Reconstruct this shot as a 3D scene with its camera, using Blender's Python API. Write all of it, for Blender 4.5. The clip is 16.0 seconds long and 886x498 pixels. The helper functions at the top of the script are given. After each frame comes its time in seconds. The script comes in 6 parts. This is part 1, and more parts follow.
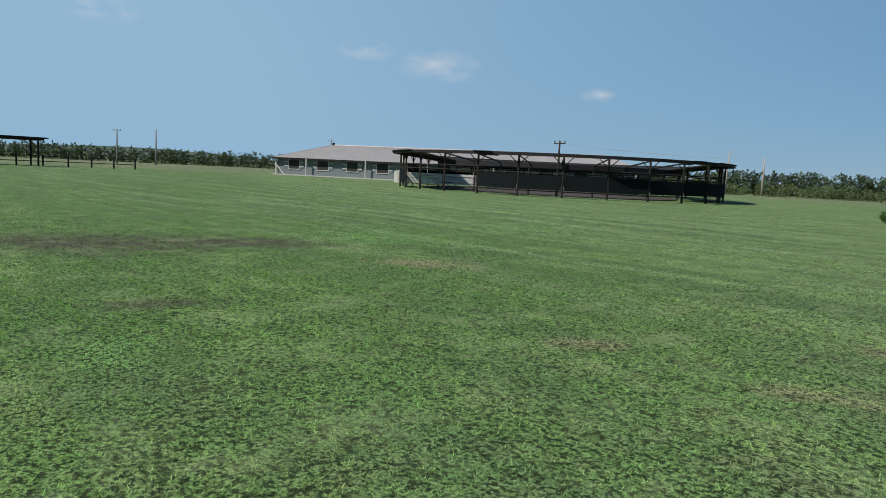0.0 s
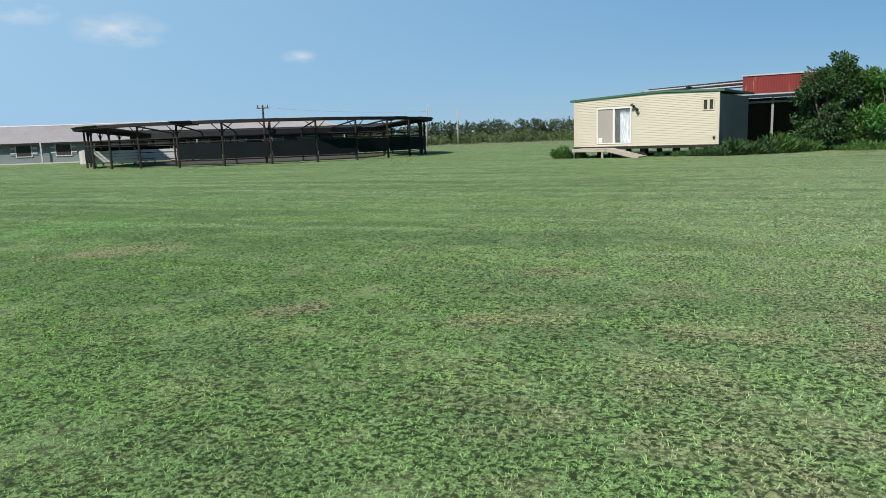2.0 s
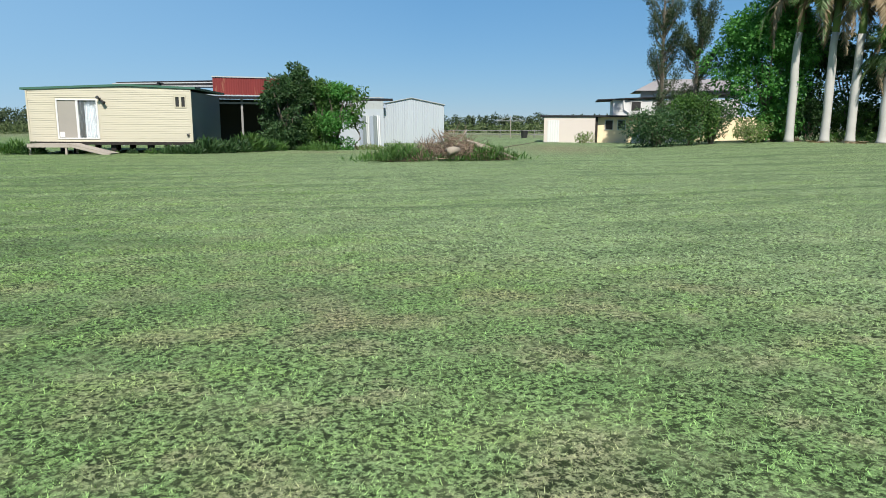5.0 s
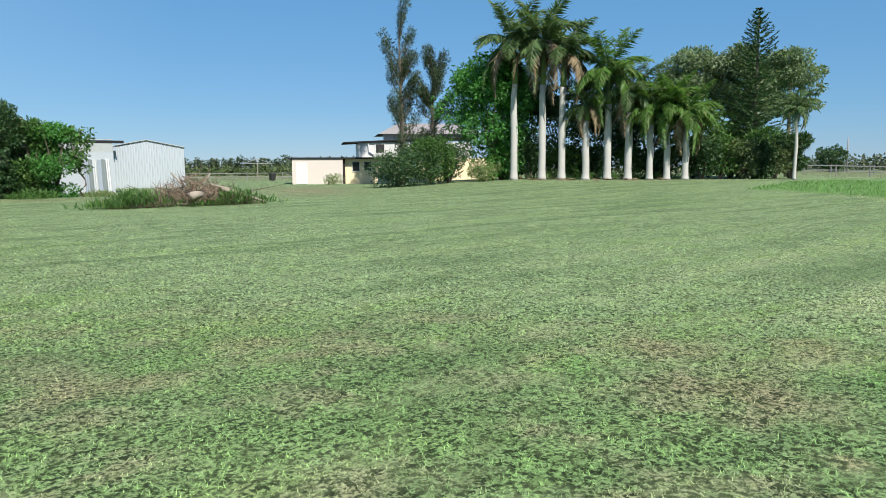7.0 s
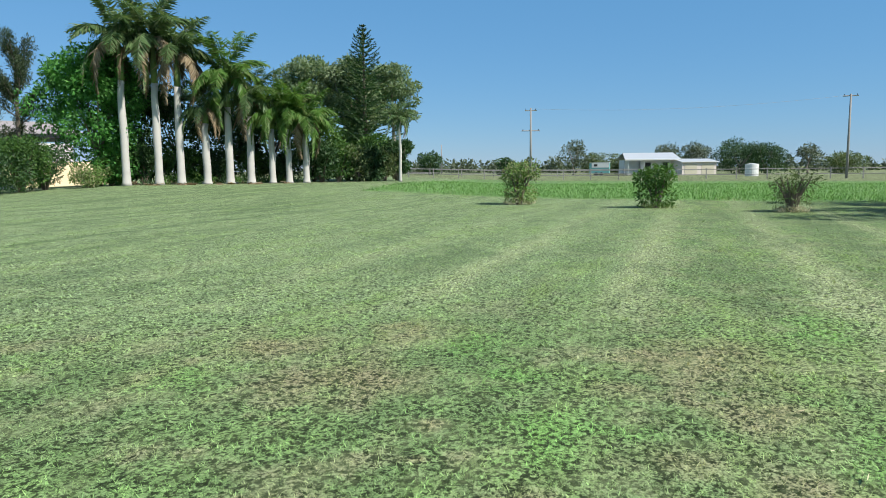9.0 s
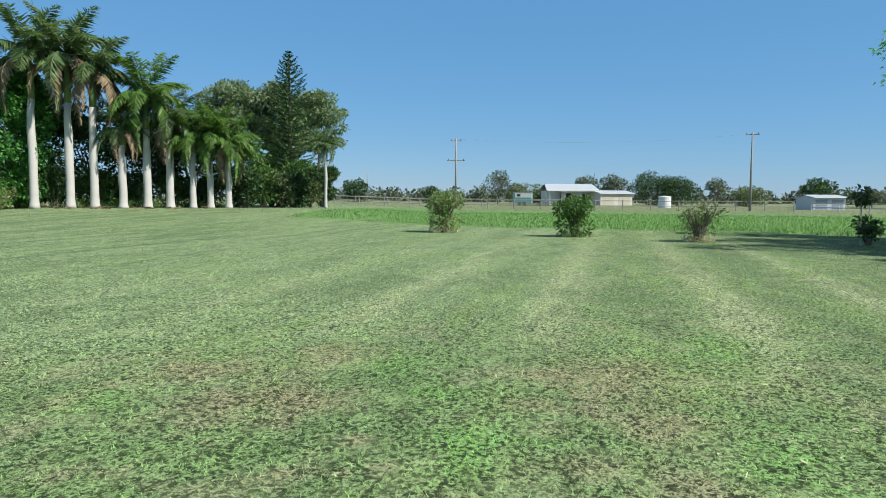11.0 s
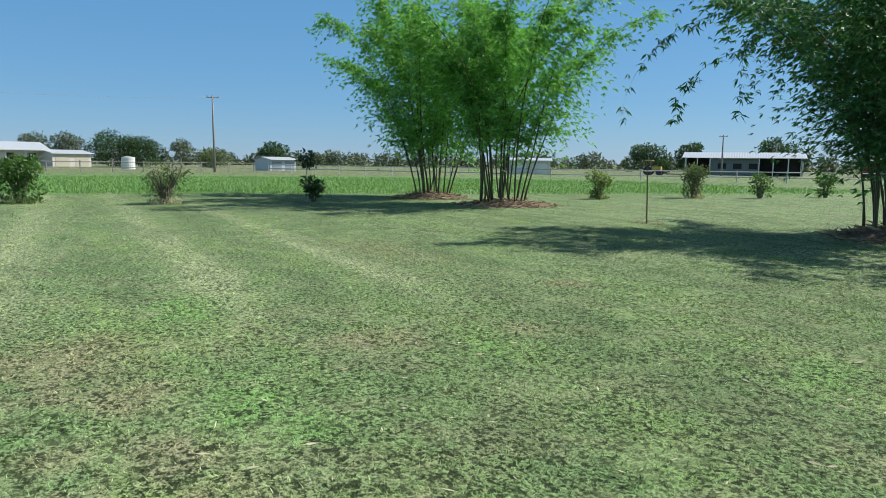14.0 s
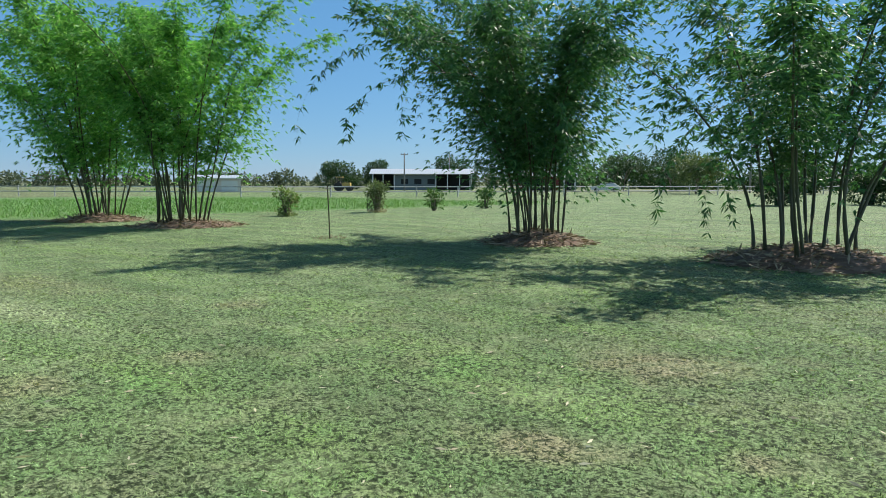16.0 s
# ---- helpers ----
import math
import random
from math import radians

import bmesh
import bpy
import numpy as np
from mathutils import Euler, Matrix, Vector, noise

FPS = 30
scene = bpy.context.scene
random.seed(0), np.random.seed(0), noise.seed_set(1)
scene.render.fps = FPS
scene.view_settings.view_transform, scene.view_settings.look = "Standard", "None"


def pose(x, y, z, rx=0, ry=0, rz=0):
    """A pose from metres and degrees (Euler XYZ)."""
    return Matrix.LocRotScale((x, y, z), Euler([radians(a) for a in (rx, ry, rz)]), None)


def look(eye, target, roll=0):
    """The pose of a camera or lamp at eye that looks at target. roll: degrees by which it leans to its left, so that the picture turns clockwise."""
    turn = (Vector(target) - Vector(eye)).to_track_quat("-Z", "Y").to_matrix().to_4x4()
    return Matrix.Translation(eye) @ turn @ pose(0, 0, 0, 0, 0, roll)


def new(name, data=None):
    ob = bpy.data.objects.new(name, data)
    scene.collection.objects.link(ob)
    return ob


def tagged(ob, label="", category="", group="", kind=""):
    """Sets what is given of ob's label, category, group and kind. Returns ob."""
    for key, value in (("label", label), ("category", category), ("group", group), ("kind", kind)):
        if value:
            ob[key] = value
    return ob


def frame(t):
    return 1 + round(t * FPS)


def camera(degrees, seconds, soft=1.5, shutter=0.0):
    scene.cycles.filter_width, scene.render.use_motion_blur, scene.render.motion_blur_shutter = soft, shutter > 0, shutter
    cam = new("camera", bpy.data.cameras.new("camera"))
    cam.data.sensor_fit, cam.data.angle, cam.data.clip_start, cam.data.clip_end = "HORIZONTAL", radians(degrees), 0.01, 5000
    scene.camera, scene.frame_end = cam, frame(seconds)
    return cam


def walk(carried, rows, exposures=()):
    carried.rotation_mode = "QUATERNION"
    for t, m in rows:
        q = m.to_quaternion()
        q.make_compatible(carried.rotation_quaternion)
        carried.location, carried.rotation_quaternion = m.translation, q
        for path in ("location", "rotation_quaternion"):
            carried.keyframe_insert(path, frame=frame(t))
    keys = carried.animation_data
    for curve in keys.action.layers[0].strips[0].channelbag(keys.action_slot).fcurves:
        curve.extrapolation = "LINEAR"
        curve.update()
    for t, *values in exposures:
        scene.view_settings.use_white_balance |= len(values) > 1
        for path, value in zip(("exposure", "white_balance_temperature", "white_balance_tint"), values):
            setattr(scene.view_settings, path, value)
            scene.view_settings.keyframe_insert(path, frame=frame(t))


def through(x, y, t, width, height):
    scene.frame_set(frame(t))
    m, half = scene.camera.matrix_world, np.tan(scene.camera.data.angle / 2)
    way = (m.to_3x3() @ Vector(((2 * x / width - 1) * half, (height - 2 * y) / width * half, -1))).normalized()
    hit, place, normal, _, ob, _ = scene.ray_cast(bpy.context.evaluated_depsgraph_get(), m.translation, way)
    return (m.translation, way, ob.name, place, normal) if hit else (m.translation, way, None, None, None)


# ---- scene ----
cam = camera(66.06, 16.0, soft=0.9)
# seconds, eye x, y, z, heading to the left of +y, pitch, lean
PATH = [
    (0.0, 0.010, 0.006, 1.506, 45.86, -6.44, 2.75),
    (0.5, 0.055, 0.070, 1.509, 40.62, -8.63, 0.81),
    (1.0, 0.110, 0.137, 1.508, 35.03, -9.31, -0.74),
    (1.5, 0.160, 0.180, 1.504, 27.96, -9.29, -1.36),
    (2.0, 0.197, 0.206, 1.507, 22.84, -9.34, -2.06),
    (2.5, 0.237, 0.226, 1.506, 15.97, -8.20, -1.81),
    (3.0, 0.291, 0.271, 1.497, 9.45, -8.85, -1.59),
    (3.5, 0.387, 0.370, 1.496, 1.54, -9.57, -0.38),
    (4.0, 0.447, 0.411, 1.473, -4.94, -10.55, -0.45),
    (4.5, 0.435, 0.422, 1.491, -11.86, -11.16, -0.31),
    (4.7, 0.426, 0.410, 1.493, -14.70, -10.85, 0.00),
    (6.8, 0.434, 0.367, 1.504, -37.97, -6.95, -0.33),
    (7.0, 0.441, 0.351, 1.503, -39.43, -6.74, -0.36),
    (7.5, 0.470, 0.326, 1.500, -45.18, -6.89, -0.65),
    (8.0, 0.522, 0.290, 1.501, -52.13, -7.49, -1.53),
    (8.5, 0.547, 0.233, 1.504, -63.32, -7.51, -0.88),
    (8.7, 0.564, 0.217, 1.496, -67.93, -7.53, -0.73),
    (10.8, 0.262, 0.117, 1.478, -74.00, -4.82, -0.34),
    (11.0, 0.313, 0.109, 1.485, -76.19, -4.35, 0.31),
    (11.5, 0.356, 0.089, 1.480, -84.40, -7.60, 1.45),
    (12.0, 0.366, 0.118, 1.490, -91.62, -8.33, 0.76),
    (12.5, 0.352, 0.111, 1.487, -99.36, -8.70, 0.42),
    (13.0, 0.326, 0.104, 1.488, -107.48, -8.58, -0.18),
    (13.5, 0.317, 0.094, 1.501, -114.50, -8.36, -0.16),
    (14.0, 0.279, 0.038, 1.501, -118.82, -7.20, 0.71),
    (14.5, 0.249, -0.044, 1.513, -123.71, -7.59, 1.38),
    (15.0, 0.165, -0.116, 1.516, -130.78, -6.51, 0.42),
    (15.5, 0.117, -0.172, 1.514, -137.85, -5.84, -0.57),
    (16.0, 0.035, -0.187, 1.526, -143.90, -5.64, 0.09),
]


def aim(x, y, z, yaw, pitch, lean):
    a, b = radians(yaw), radians(pitch)
    way = Vector((-math.sin(a) * math.cos(b), math.cos(a) * math.cos(b), math.sin(b)))
    eye = Vector((x, y, z))
    return look(eye, eye + 4 * way, lean)


EXPOSURES = [(0.0, -0.04), (1.0, 0.2), (3.0, 0.33), (7.0, 0.57), (11.0, 0.6), (12.5, 0.55), (13.5, 0.4), (14.0, 0.53), (14.5, 0.56), (15.5, 0.58), (16.0, 0.6)]
walk(cam, [(t, aim(*row)) for t, *row in PATH], EXPOSURES)

# ---- light ----
SUN_UP, SUN_FROM = 46.0, (-0.22, -1.0)
CLOUDS = (((-0.720, 0.677, 0.148), 0.065), ((-0.786, 0.596, 0.164), 0.042), ((-0.553, 0.825, 0.116), 0.028), ((-0.938, 0.295, 0.183), 0.05))
world = bpy.data.worlds.new("sky")
scene.world = world
world.use_nodes = True
wn, wl = world.node_tree.nodes, world.node_tree.links
sky = wn.new("ShaderNodeTexSky")
sky.sky_type, sky.sun_disc = "NISHITA", False
sky.sun_elevation = radians(SUN_UP)
sky.sun_rotation = math.atan2(SUN_FROM[0], SUN_FROM[1])
sky.air_density, sky.dust_density, sky.ozone_density = 1.0, 0.0, 5.0
wn["Background"].inputs["Strength"].default_value = 0.058
# a clear blue haze evens the sky towards the horizon
haze = wn.new("ShaderNodeMix")
haze.data_type = "RGBA"
haze.inputs[7].default_value = (1.35, 5.0, 9.75, 1)
wl.new(sky.outputs[0], haze.inputs[6])
dome = wn.new("ShaderNodeTexCoord")
dome_up = wn.new("ShaderNodeSeparateXYZ")
wl.new(dome.outputs["Generated"], dome_up.inputs[0])
thins = wn.new("ShaderNodeMapRange")
thins.interpolation_type = "SMOOTHSTEP"
for i, v in enumerate((0.28, 0.65, 0.5, 0.0)):
    thins.inputs[1 + i].default_value = v
wl.new(dome_up.outputs[2], thins.inputs[0])
wl.new(thins.outputs[0], haze.inputs[0])
# thin bright haze in the west
west = wn.new("ShaderNodeVectorMath")
west.operation = "DISTANCE"
west.inputs[1].default_value = (-0.95, 0.3, 0.05)
veil_at = wn.new("ShaderNodeTexCoord")
wl.new(veil_at.outputs["Generated"], west.inputs[0])
veil = wn.new("ShaderNodeMapRange")
for i, v in enumerate((0.2, 1.42, 1.0, 0.0)):
    veil.inputs[1 + i].default_value = v
wl.new(west.outputs["Value"], veil.inputs[0])
pale = wn.new("ShaderNodeMix")
pale.data_type = "RGBA"
pale.inputs[7].default_value = (5.0, 8.2, 11.3, 1)
wl.new(veil.outputs[0], pale.inputs[0])
wl.new(haze.outputs[2], pale.inputs[6])
# three small clouds, low in the north-west
geo = wn.new("ShaderNodeTexCoord")
puff = wn.new("ShaderNodeTexNoise")
puff.inputs["Scale"].default_value, puff.inputs["Detail"].default_value = 26.0, 5.0
flat_map = wn.new("ShaderNodeMapping")
flat_map.inputs["Scale"].default_value = (1, 1, 2.6)
wl.new(geo.outputs["Generated"], flat_map.inputs["Vector"])
wl.new(flat_map.outputs[0], puff.inputs["Vector"])


def sky_math(op, a, b):
    n = wn.new("ShaderNodeMath")
    n.operation, n.use_clamp = op, op == "MULTIPLY_ADD"
    for i, v in enumerate((a, b)):
        if isinstance(v, float):
            n.inputs[i].default_value = v
        else:
            wl.new(v, n.inputs[i])
    return n.outputs[0]


cover = None
for way, wide in CLOUDS:
    near = wn.new("ShaderNodeVectorMath")
    near.operation = "DISTANCE"
    near.inputs[1].default_value = (way[0], way[1], way[2] * 2.6)
    wl.new(flat_map.outputs[0], near.inputs[0])
    spot = sky_math("SUBTRACT", 1.0, sky_math("DIVIDE", near.outputs["Value"], wide))
    cover = spot if cover is None else sky_math("MAXIMUM", cover, spot)
wisp = sky_math("MULTIPLY", sky_math("MAXIMUM", cover, 0.0), sky_math("MULTIPLY", sky_math("MAXIMUM", sky_math("SUBTRACT", puff.outputs["Fac"], 0.36), 0.0), 3.0))
cloud = wn.new("ShaderNodeMix")
cloud.data_type = "RGBA"
cloud.inputs[7].default_value = (9.2, 10.4, 11.8, 1)
wl.new(wisp, cloud.inputs[0])
wl.new(pale.outputs[2], cloud.inputs[6])
wl.new(cloud.outputs[2], wn["Background"].inputs["Color"])
sun = new("sun", bpy.data.lights.new("sun", "SUN"))
sun.data.energy, sun.data.angle, sun.data.color = 5.0, radians(0.55), (1.0, 0.95, 0.86)
flat = Vector((SUN_FROM[0], SUN_FROM[1], 0)).normalized() * math.cos(radians(SUN_UP))
sun.matrix_world = look(Vector((flat.x, flat.y, math.sin(radians(SUN_UP)))) * 80, (0, 0, 0))
# ---- materials ----
def material(name):
    m = bpy.data.materials.new(name)
    m.use_nodes = True
    nt = m.node_tree
    return m, nt, nt.nodes["Principled BSDF"]


def node(nt, kind, **sets):
    n = nt.nodes.new("ShaderNode" + kind)
    for key, value in sets.items():
        n.inputs[key.replace("_", " ")].default_value = value
    return n


def noise_tex(nt, vec, scale, detail=3.0, rough=0.55):
    n = node(nt, "TexNoise", Scale=scale, Detail=detail, Roughness=rough)
    nt.links.new(vec, n.inputs["Vector"])
    return n.outputs["Fac"]


def ramp(nt, fac, *stops):
    n = nt.nodes.new("ShaderNodeValToRGB")
    els = n.color_ramp.elements
    while len(els) < len(stops):
        els.new(0.5)
    for el, (at, c) in zip(els, stops):
        el.position, el.color = at, (c, c, c, 1) if isinstance(c, float) else (*c, 1)
    nt.links.new(fac, n.inputs[0])
    return n.outputs[0]


def mixed(nt, fac, a, b, how="MIX"):
    n = nt.nodes.new("ShaderNodeMix")
    n.data_type, n.blend_type = "RGBA", how
    for i, v in ((0, fac), (6, a), (7, b)):
        if isinstance(v, (int, float)):
            n.inputs[i].default_value = v
        elif isinstance(v, tuple):
            n.inputs[i].default_value = (*v, 1)
        else:
            nt.links.new(v, n.inputs[i])
    return n.outputs[2]


def bump(nt, shader, height, strength, dist):
    n = node(nt, "Bump", Strength=strength, Distance=dist)
    nt.links.new(height, n.inputs["Height"])
    nt.links.new(n.outputs[0], shader.inputs["Normal"])


def coords(nt, scale=(1, 1, 1)):
    t = nt.nodes.new("ShaderNodeTexCoord")
    m = node(nt, "Mapping", Scale=scale)
    nt.links.new(t.outputs["Object"], m.inputs["Vector"])
    return m.outputs[0]


def place(nt, scale=(1, 1, 1)):
    t = nt.nodes.new("ShaderNodeNewGeometry")
    m = node(nt, "Mapping", Scale=scale)
    nt.links.new(t.outputs["Position"], m.inputs["Vector"])
    return m.outputs[0]


def plain(name, col, rough=0.6, vary=0.25, grain=6.0, metal=0.0, relief=0.1, stretch=(1, 1, 1), worn=None, worn_at=0.62, gloss=0.4):
    """A painted or raw surface: colour with blotches at two scales, fine relief, and patches of wear."""
    m, nt, sh = material(name)
    vec = coords(nt, stretch)
    big, fine = noise_tex(nt, vec, grain * 0.18), noise_tex(nt, vec, grain * 4, 4.0, 0.65)
    dark, light = tuple(c * (1 - vary) for c in col), tuple(min(1.0, c * (1 + vary)) for c in col)
    c = mixed(nt, big, dark, light)
    c = mixed(nt, ramp(nt, fine, (0.3, 0.0), (0.75, 0.35)), c, dark)
    if worn:
        c = mixed(nt, ramp(nt, noise_tex(nt, vec, grain * 0.6, 5.0, 0.7), (worn_at, 0.0), (worn_at + 0.08, 1.0)), c, worn)
    nt.links.new(c, sh.inputs["Base Color"])
    sh.inputs["Roughness"].default_value, sh.inputs["Metallic"].default_value = rough, metal
    sh.inputs["Specular IOR Level"].default_value = gloss
    bump(nt, sh, fine, relief, 0.01)
    return m


def leafy(name, cols, through=0.35, rough=0.55, gloss=0.3):
    """Leaves: each one takes a tint of its own, and lets light through."""
    m, nt, sh = material(name)
    geo = nt.nodes.new("ShaderNodeNewGeometry")
    c = ramp(nt, geo.outputs["Random Per Island"], *[(i / (len(cols) - 1), c) for i, c in enumerate(cols)])
    blot = noise_tex(nt, place(nt), 0.7)
    c = mixed(nt, ramp(nt, blot, (0.3, 0.65), (0.7, 1.0)), (0.0, 0.0, 0.0), c)
    nt.links.new(c, sh.inputs["Base Color"])
    sh.inputs["Roughness"].default_value = rough
    sh.inputs["Specular IOR Level"].default_value = gloss
    tr = nt.nodes.new("ShaderNodeBsdfTranslucent")
    warm = mixed(nt, 0.6, c, (0.9, 1.0, 0.25), "MULTIPLY")
    both = mixed(nt, 1.0, warm, (1.7, 1.7, 1.7), "MULTIPLY")
    nt.links.new(both, tr.inputs["Color"])
    mx = node(nt, "MixShader", Fac=through)
    nt.links.new(sh.outputs[0], mx.inputs[1])
    nt.links.new(tr.outputs[0], mx.inputs[2])
    nt.links.new(mx.outputs[0], nt.nodes["Material Output"].inputs["Surface"])
    return m


def turf_colour(nt):
    """The lawn's colour at a place: greens, straw and bare thatch, mown stripes, the taller strip, and the paddocks past it."""
    p = place(nt)
    sep = nt.nodes.new("ShaderNodeSeparateXYZ")
    nt.links.new(p, sep.inputs[0])

    def calc(op, a, b=None, c=None):
        n = nt.nodes.new("ShaderNodeMath")
        n.operation = op
        for i, v in enumerate((a, b, c)):
            if v is None:
                continue
            if isinstance(v, (int, float)):
                n.inputs[i].default_value = v
            else:
                nt.links.new(v, n.inputs[i])
        return n.outputs[0]

    x, y = sep.outputs[0], sep.outputs[1]
    broad = noise_tex(nt, p, 0.11, 4.0, 0.6)
    mid = noise_tex(nt, p, 0.55, 4.0, 0.62)
    small = noise_tex(nt, p, 2.6, 3.0, 0.6)
    c = mixed(nt, ramp(nt, broad, (0.35, 0.0), (0.65, 1.0)), GRASS_DEEP, GRASS_LIGHT)
    c = mixed(nt, ramp(nt, mid, (0.42, 0.0), (0.62, 0.75)), c, GRASS_FRESH)
    # half-metre patches of dry and of fresh growth
    patch = noise_tex(nt, p, 1.25, 4.0, 0.66)
    c = mixed(nt, ramp(nt, patch, (0.4, 0.85), (0.49, 0.0)), c, GRASS_STRAW)
    c = mixed(nt, ramp(nt, patch, (0.51, 0.0), (0.6, 0.8)), c, GRASS_FRESH)
    # straw and thatch where the turf is thin
    thin = calc("MULTIPLY", ramp(nt, noise_tex(nt, place(nt, (1, 1, 1)), 0.42, 5.0, 0.7), (0.52, 0.0), (0.68, 1.0)), ramp(nt, small, (0.35, 0.25), (0.65, 1.0)))
    c = mixed(nt, calc("MULTIPLY", thin, 0.8), c, THATCH)
    # open ground to the north-east: paleness of sunlit blades at grazing angles, painted in
    wob = calc("MULTIPLY", calc("SUBTRACT", noise_tex(nt, p, 0.3), 0.5), 0.9)
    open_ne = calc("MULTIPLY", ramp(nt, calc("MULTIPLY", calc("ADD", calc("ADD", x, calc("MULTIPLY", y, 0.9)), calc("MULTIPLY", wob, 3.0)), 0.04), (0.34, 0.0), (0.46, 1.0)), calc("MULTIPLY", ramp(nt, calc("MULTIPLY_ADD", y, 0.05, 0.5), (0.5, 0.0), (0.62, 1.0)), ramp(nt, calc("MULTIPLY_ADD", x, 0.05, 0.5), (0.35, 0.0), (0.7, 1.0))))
    # the west side is greener, and painted darker for how light falls there
    c = mixed(nt, ramp(nt, calc("MULTIPLY_ADD", x, -0.04, 0.5), (0.46, 0.0), (0.58, 0.55), (0.75, 0.82)), c, GRASS_WEST)
    # open turf to the north: its sunlit brightness is painted as a paler colour
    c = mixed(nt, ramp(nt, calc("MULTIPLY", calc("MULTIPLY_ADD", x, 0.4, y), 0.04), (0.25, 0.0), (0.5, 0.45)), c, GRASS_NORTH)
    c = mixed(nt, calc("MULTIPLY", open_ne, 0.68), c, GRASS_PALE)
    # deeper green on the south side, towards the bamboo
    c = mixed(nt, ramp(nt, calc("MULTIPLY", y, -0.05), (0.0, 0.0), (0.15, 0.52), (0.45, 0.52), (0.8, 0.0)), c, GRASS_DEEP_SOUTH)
    # paler turf where the mower turned, on the east side
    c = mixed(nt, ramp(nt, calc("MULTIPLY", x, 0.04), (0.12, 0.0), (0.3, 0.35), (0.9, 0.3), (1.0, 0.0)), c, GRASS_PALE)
    # mower's stripes, along x on the east side
    wave = calc("SINE", calc("MULTIPLY", calc("ADD", calc("SUBTRACT", y, 0.28), calc("MULTIPLY", wob, 0.5)), 2.73))
    east = ramp(nt, calc("MULTIPLY", x, 0.04), (0.2, 0.0), (0.36, 1.0), (0.9, 0.7))
    south = ramp(nt, calc("ADD", calc("MULTIPLY", y, 0.04), 0.5), (0.3, 0.0), (0.36, 1.0), (0.62, 0.8), (0.75, 0.5), (1.0, 0.4))
    stripe = calc("MULTIPLY", calc("MULTIPLY", east, south), wave)
    c = mixed(nt, calc("MAXIMUM", calc("MULTIPLY", calc("SUBTRACT", stripe, 0.3), 1.5), 0.0), c, GRASS_STRIPE)
    c = mixed(nt, calc("MAXIMUM", calc("MULTIPLY", stripe, -0.4), 0.0), c, GRASS_SHADE)
    # far passes of the mower, seen as long streaks across the west side
    streak = noise_tex(nt, place(nt, (0.06, 0.9, 1)), 1.0, 4.0, 0.65)
    away = ramp(nt, calc("MULTIPLY", calc("ABSOLUTE", y), 0.03), (0.15, 0.0), (0.35, 1.0))
    c = mixed(nt, calc("MULTIPLY", ramp(nt, streak, (0.5, 0.0), (0.6, 0.6)), away), c, GRASS_PALE)
    c = mixed(nt, calc("MULTIPLY", ramp(nt, streak, (0.38, 0.75), (0.48, 0.0)), away), c, GRASS_SHADE)
    # uneven growth: bands and blotches one to four metres long
    uneven = noise_tex(nt, place(nt, (0.25, 1.0, 1)), 0.85, 5.0, 0.72)
    c = mixed(nt, ramp(nt, uneven, (0.4, 0.5), (0.5, 0.0)), c, GRASS_SHADE)
    c = mixed(nt, ramp(nt, uneven, (0.52, 0.0), (0.62, 0.6)), c, GRASS_SPRING)
    for px, py, rl, rw, deg, much, kind in [(*w, 0) for w in WORN_WEST + WORN_EAST + WORN_SOUTH + WORN_FAR] + [(*w, 1) for w in FRESH]:
        m = node(nt, "Mapping", Location=(px, py, 0), Rotation=(0, 0, radians(deg)), Scale=(rl, rw, 1))
        m.vector_type = "TEXTURE"
        nt.links.new(p, m.inputs["Vector"])
        ln = nt.nodes.new("ShaderNodeVectorMath")
        ln.operation = "LENGTH"
        nt.links.new(m.outputs[0], ln.inputs[0])
        soft = calc("ADD", ln.outputs["Value"], calc("MULTIPLY", calc("SUBTRACT", small, 0.5), 2.0))
        c = mixed(nt, ramp(nt, soft, (0.2, 0.8 * min(1.2, much)), (1.2, 0.0)), c, GRASS_SPROUT if kind else BARE if much > 1 else THATCH)
    # the unmown strip and the paddocks beyond
    edge = calc("SUBTRACT", x, calc("MULTIPLY_ADD", y, 0.24, 32.6))
    tall = calc("MULTIPLY", calc("MULTIPLY", calc("GREATER_THAN", calc("ADD", edge, wob), 0.0), calc("GREATER_THAN", y, -44.0)), calc("LESS_THAN", calc("MULTIPLY_ADD", x, -0.17, y), 12.5))
    c = mixed(nt, tall, c, mixed(nt, mid, TALL_DEEP, TALL_LIGHT))
    past = calc("MULTIPLY", ramp(nt, calc("MULTIPLY", edge, 0.01), (0.42, 0.0), (0.47, 1.0)), calc("GREATER_THAN", y, -44.0))
    field = mixed(nt, noise_tex(nt, place(nt, (0.09, 0.03, 1)), 1.0, 4.0, 0.6), FIELD_DRY, FIELD_GREEN)
    c = mixed(nt, past, c, field)
    far = nt.nodes.new("ShaderNodeVectorMath")
    far.operation = "LENGTH"
    nt.links.new(p, far.inputs[0])
    c = mixed(nt, ramp(nt, calc("MULTIPLY", far.outputs["Value"], 0.004), (0.36, 0.0), (0.44, 1.0)), c, field)
    return c, p


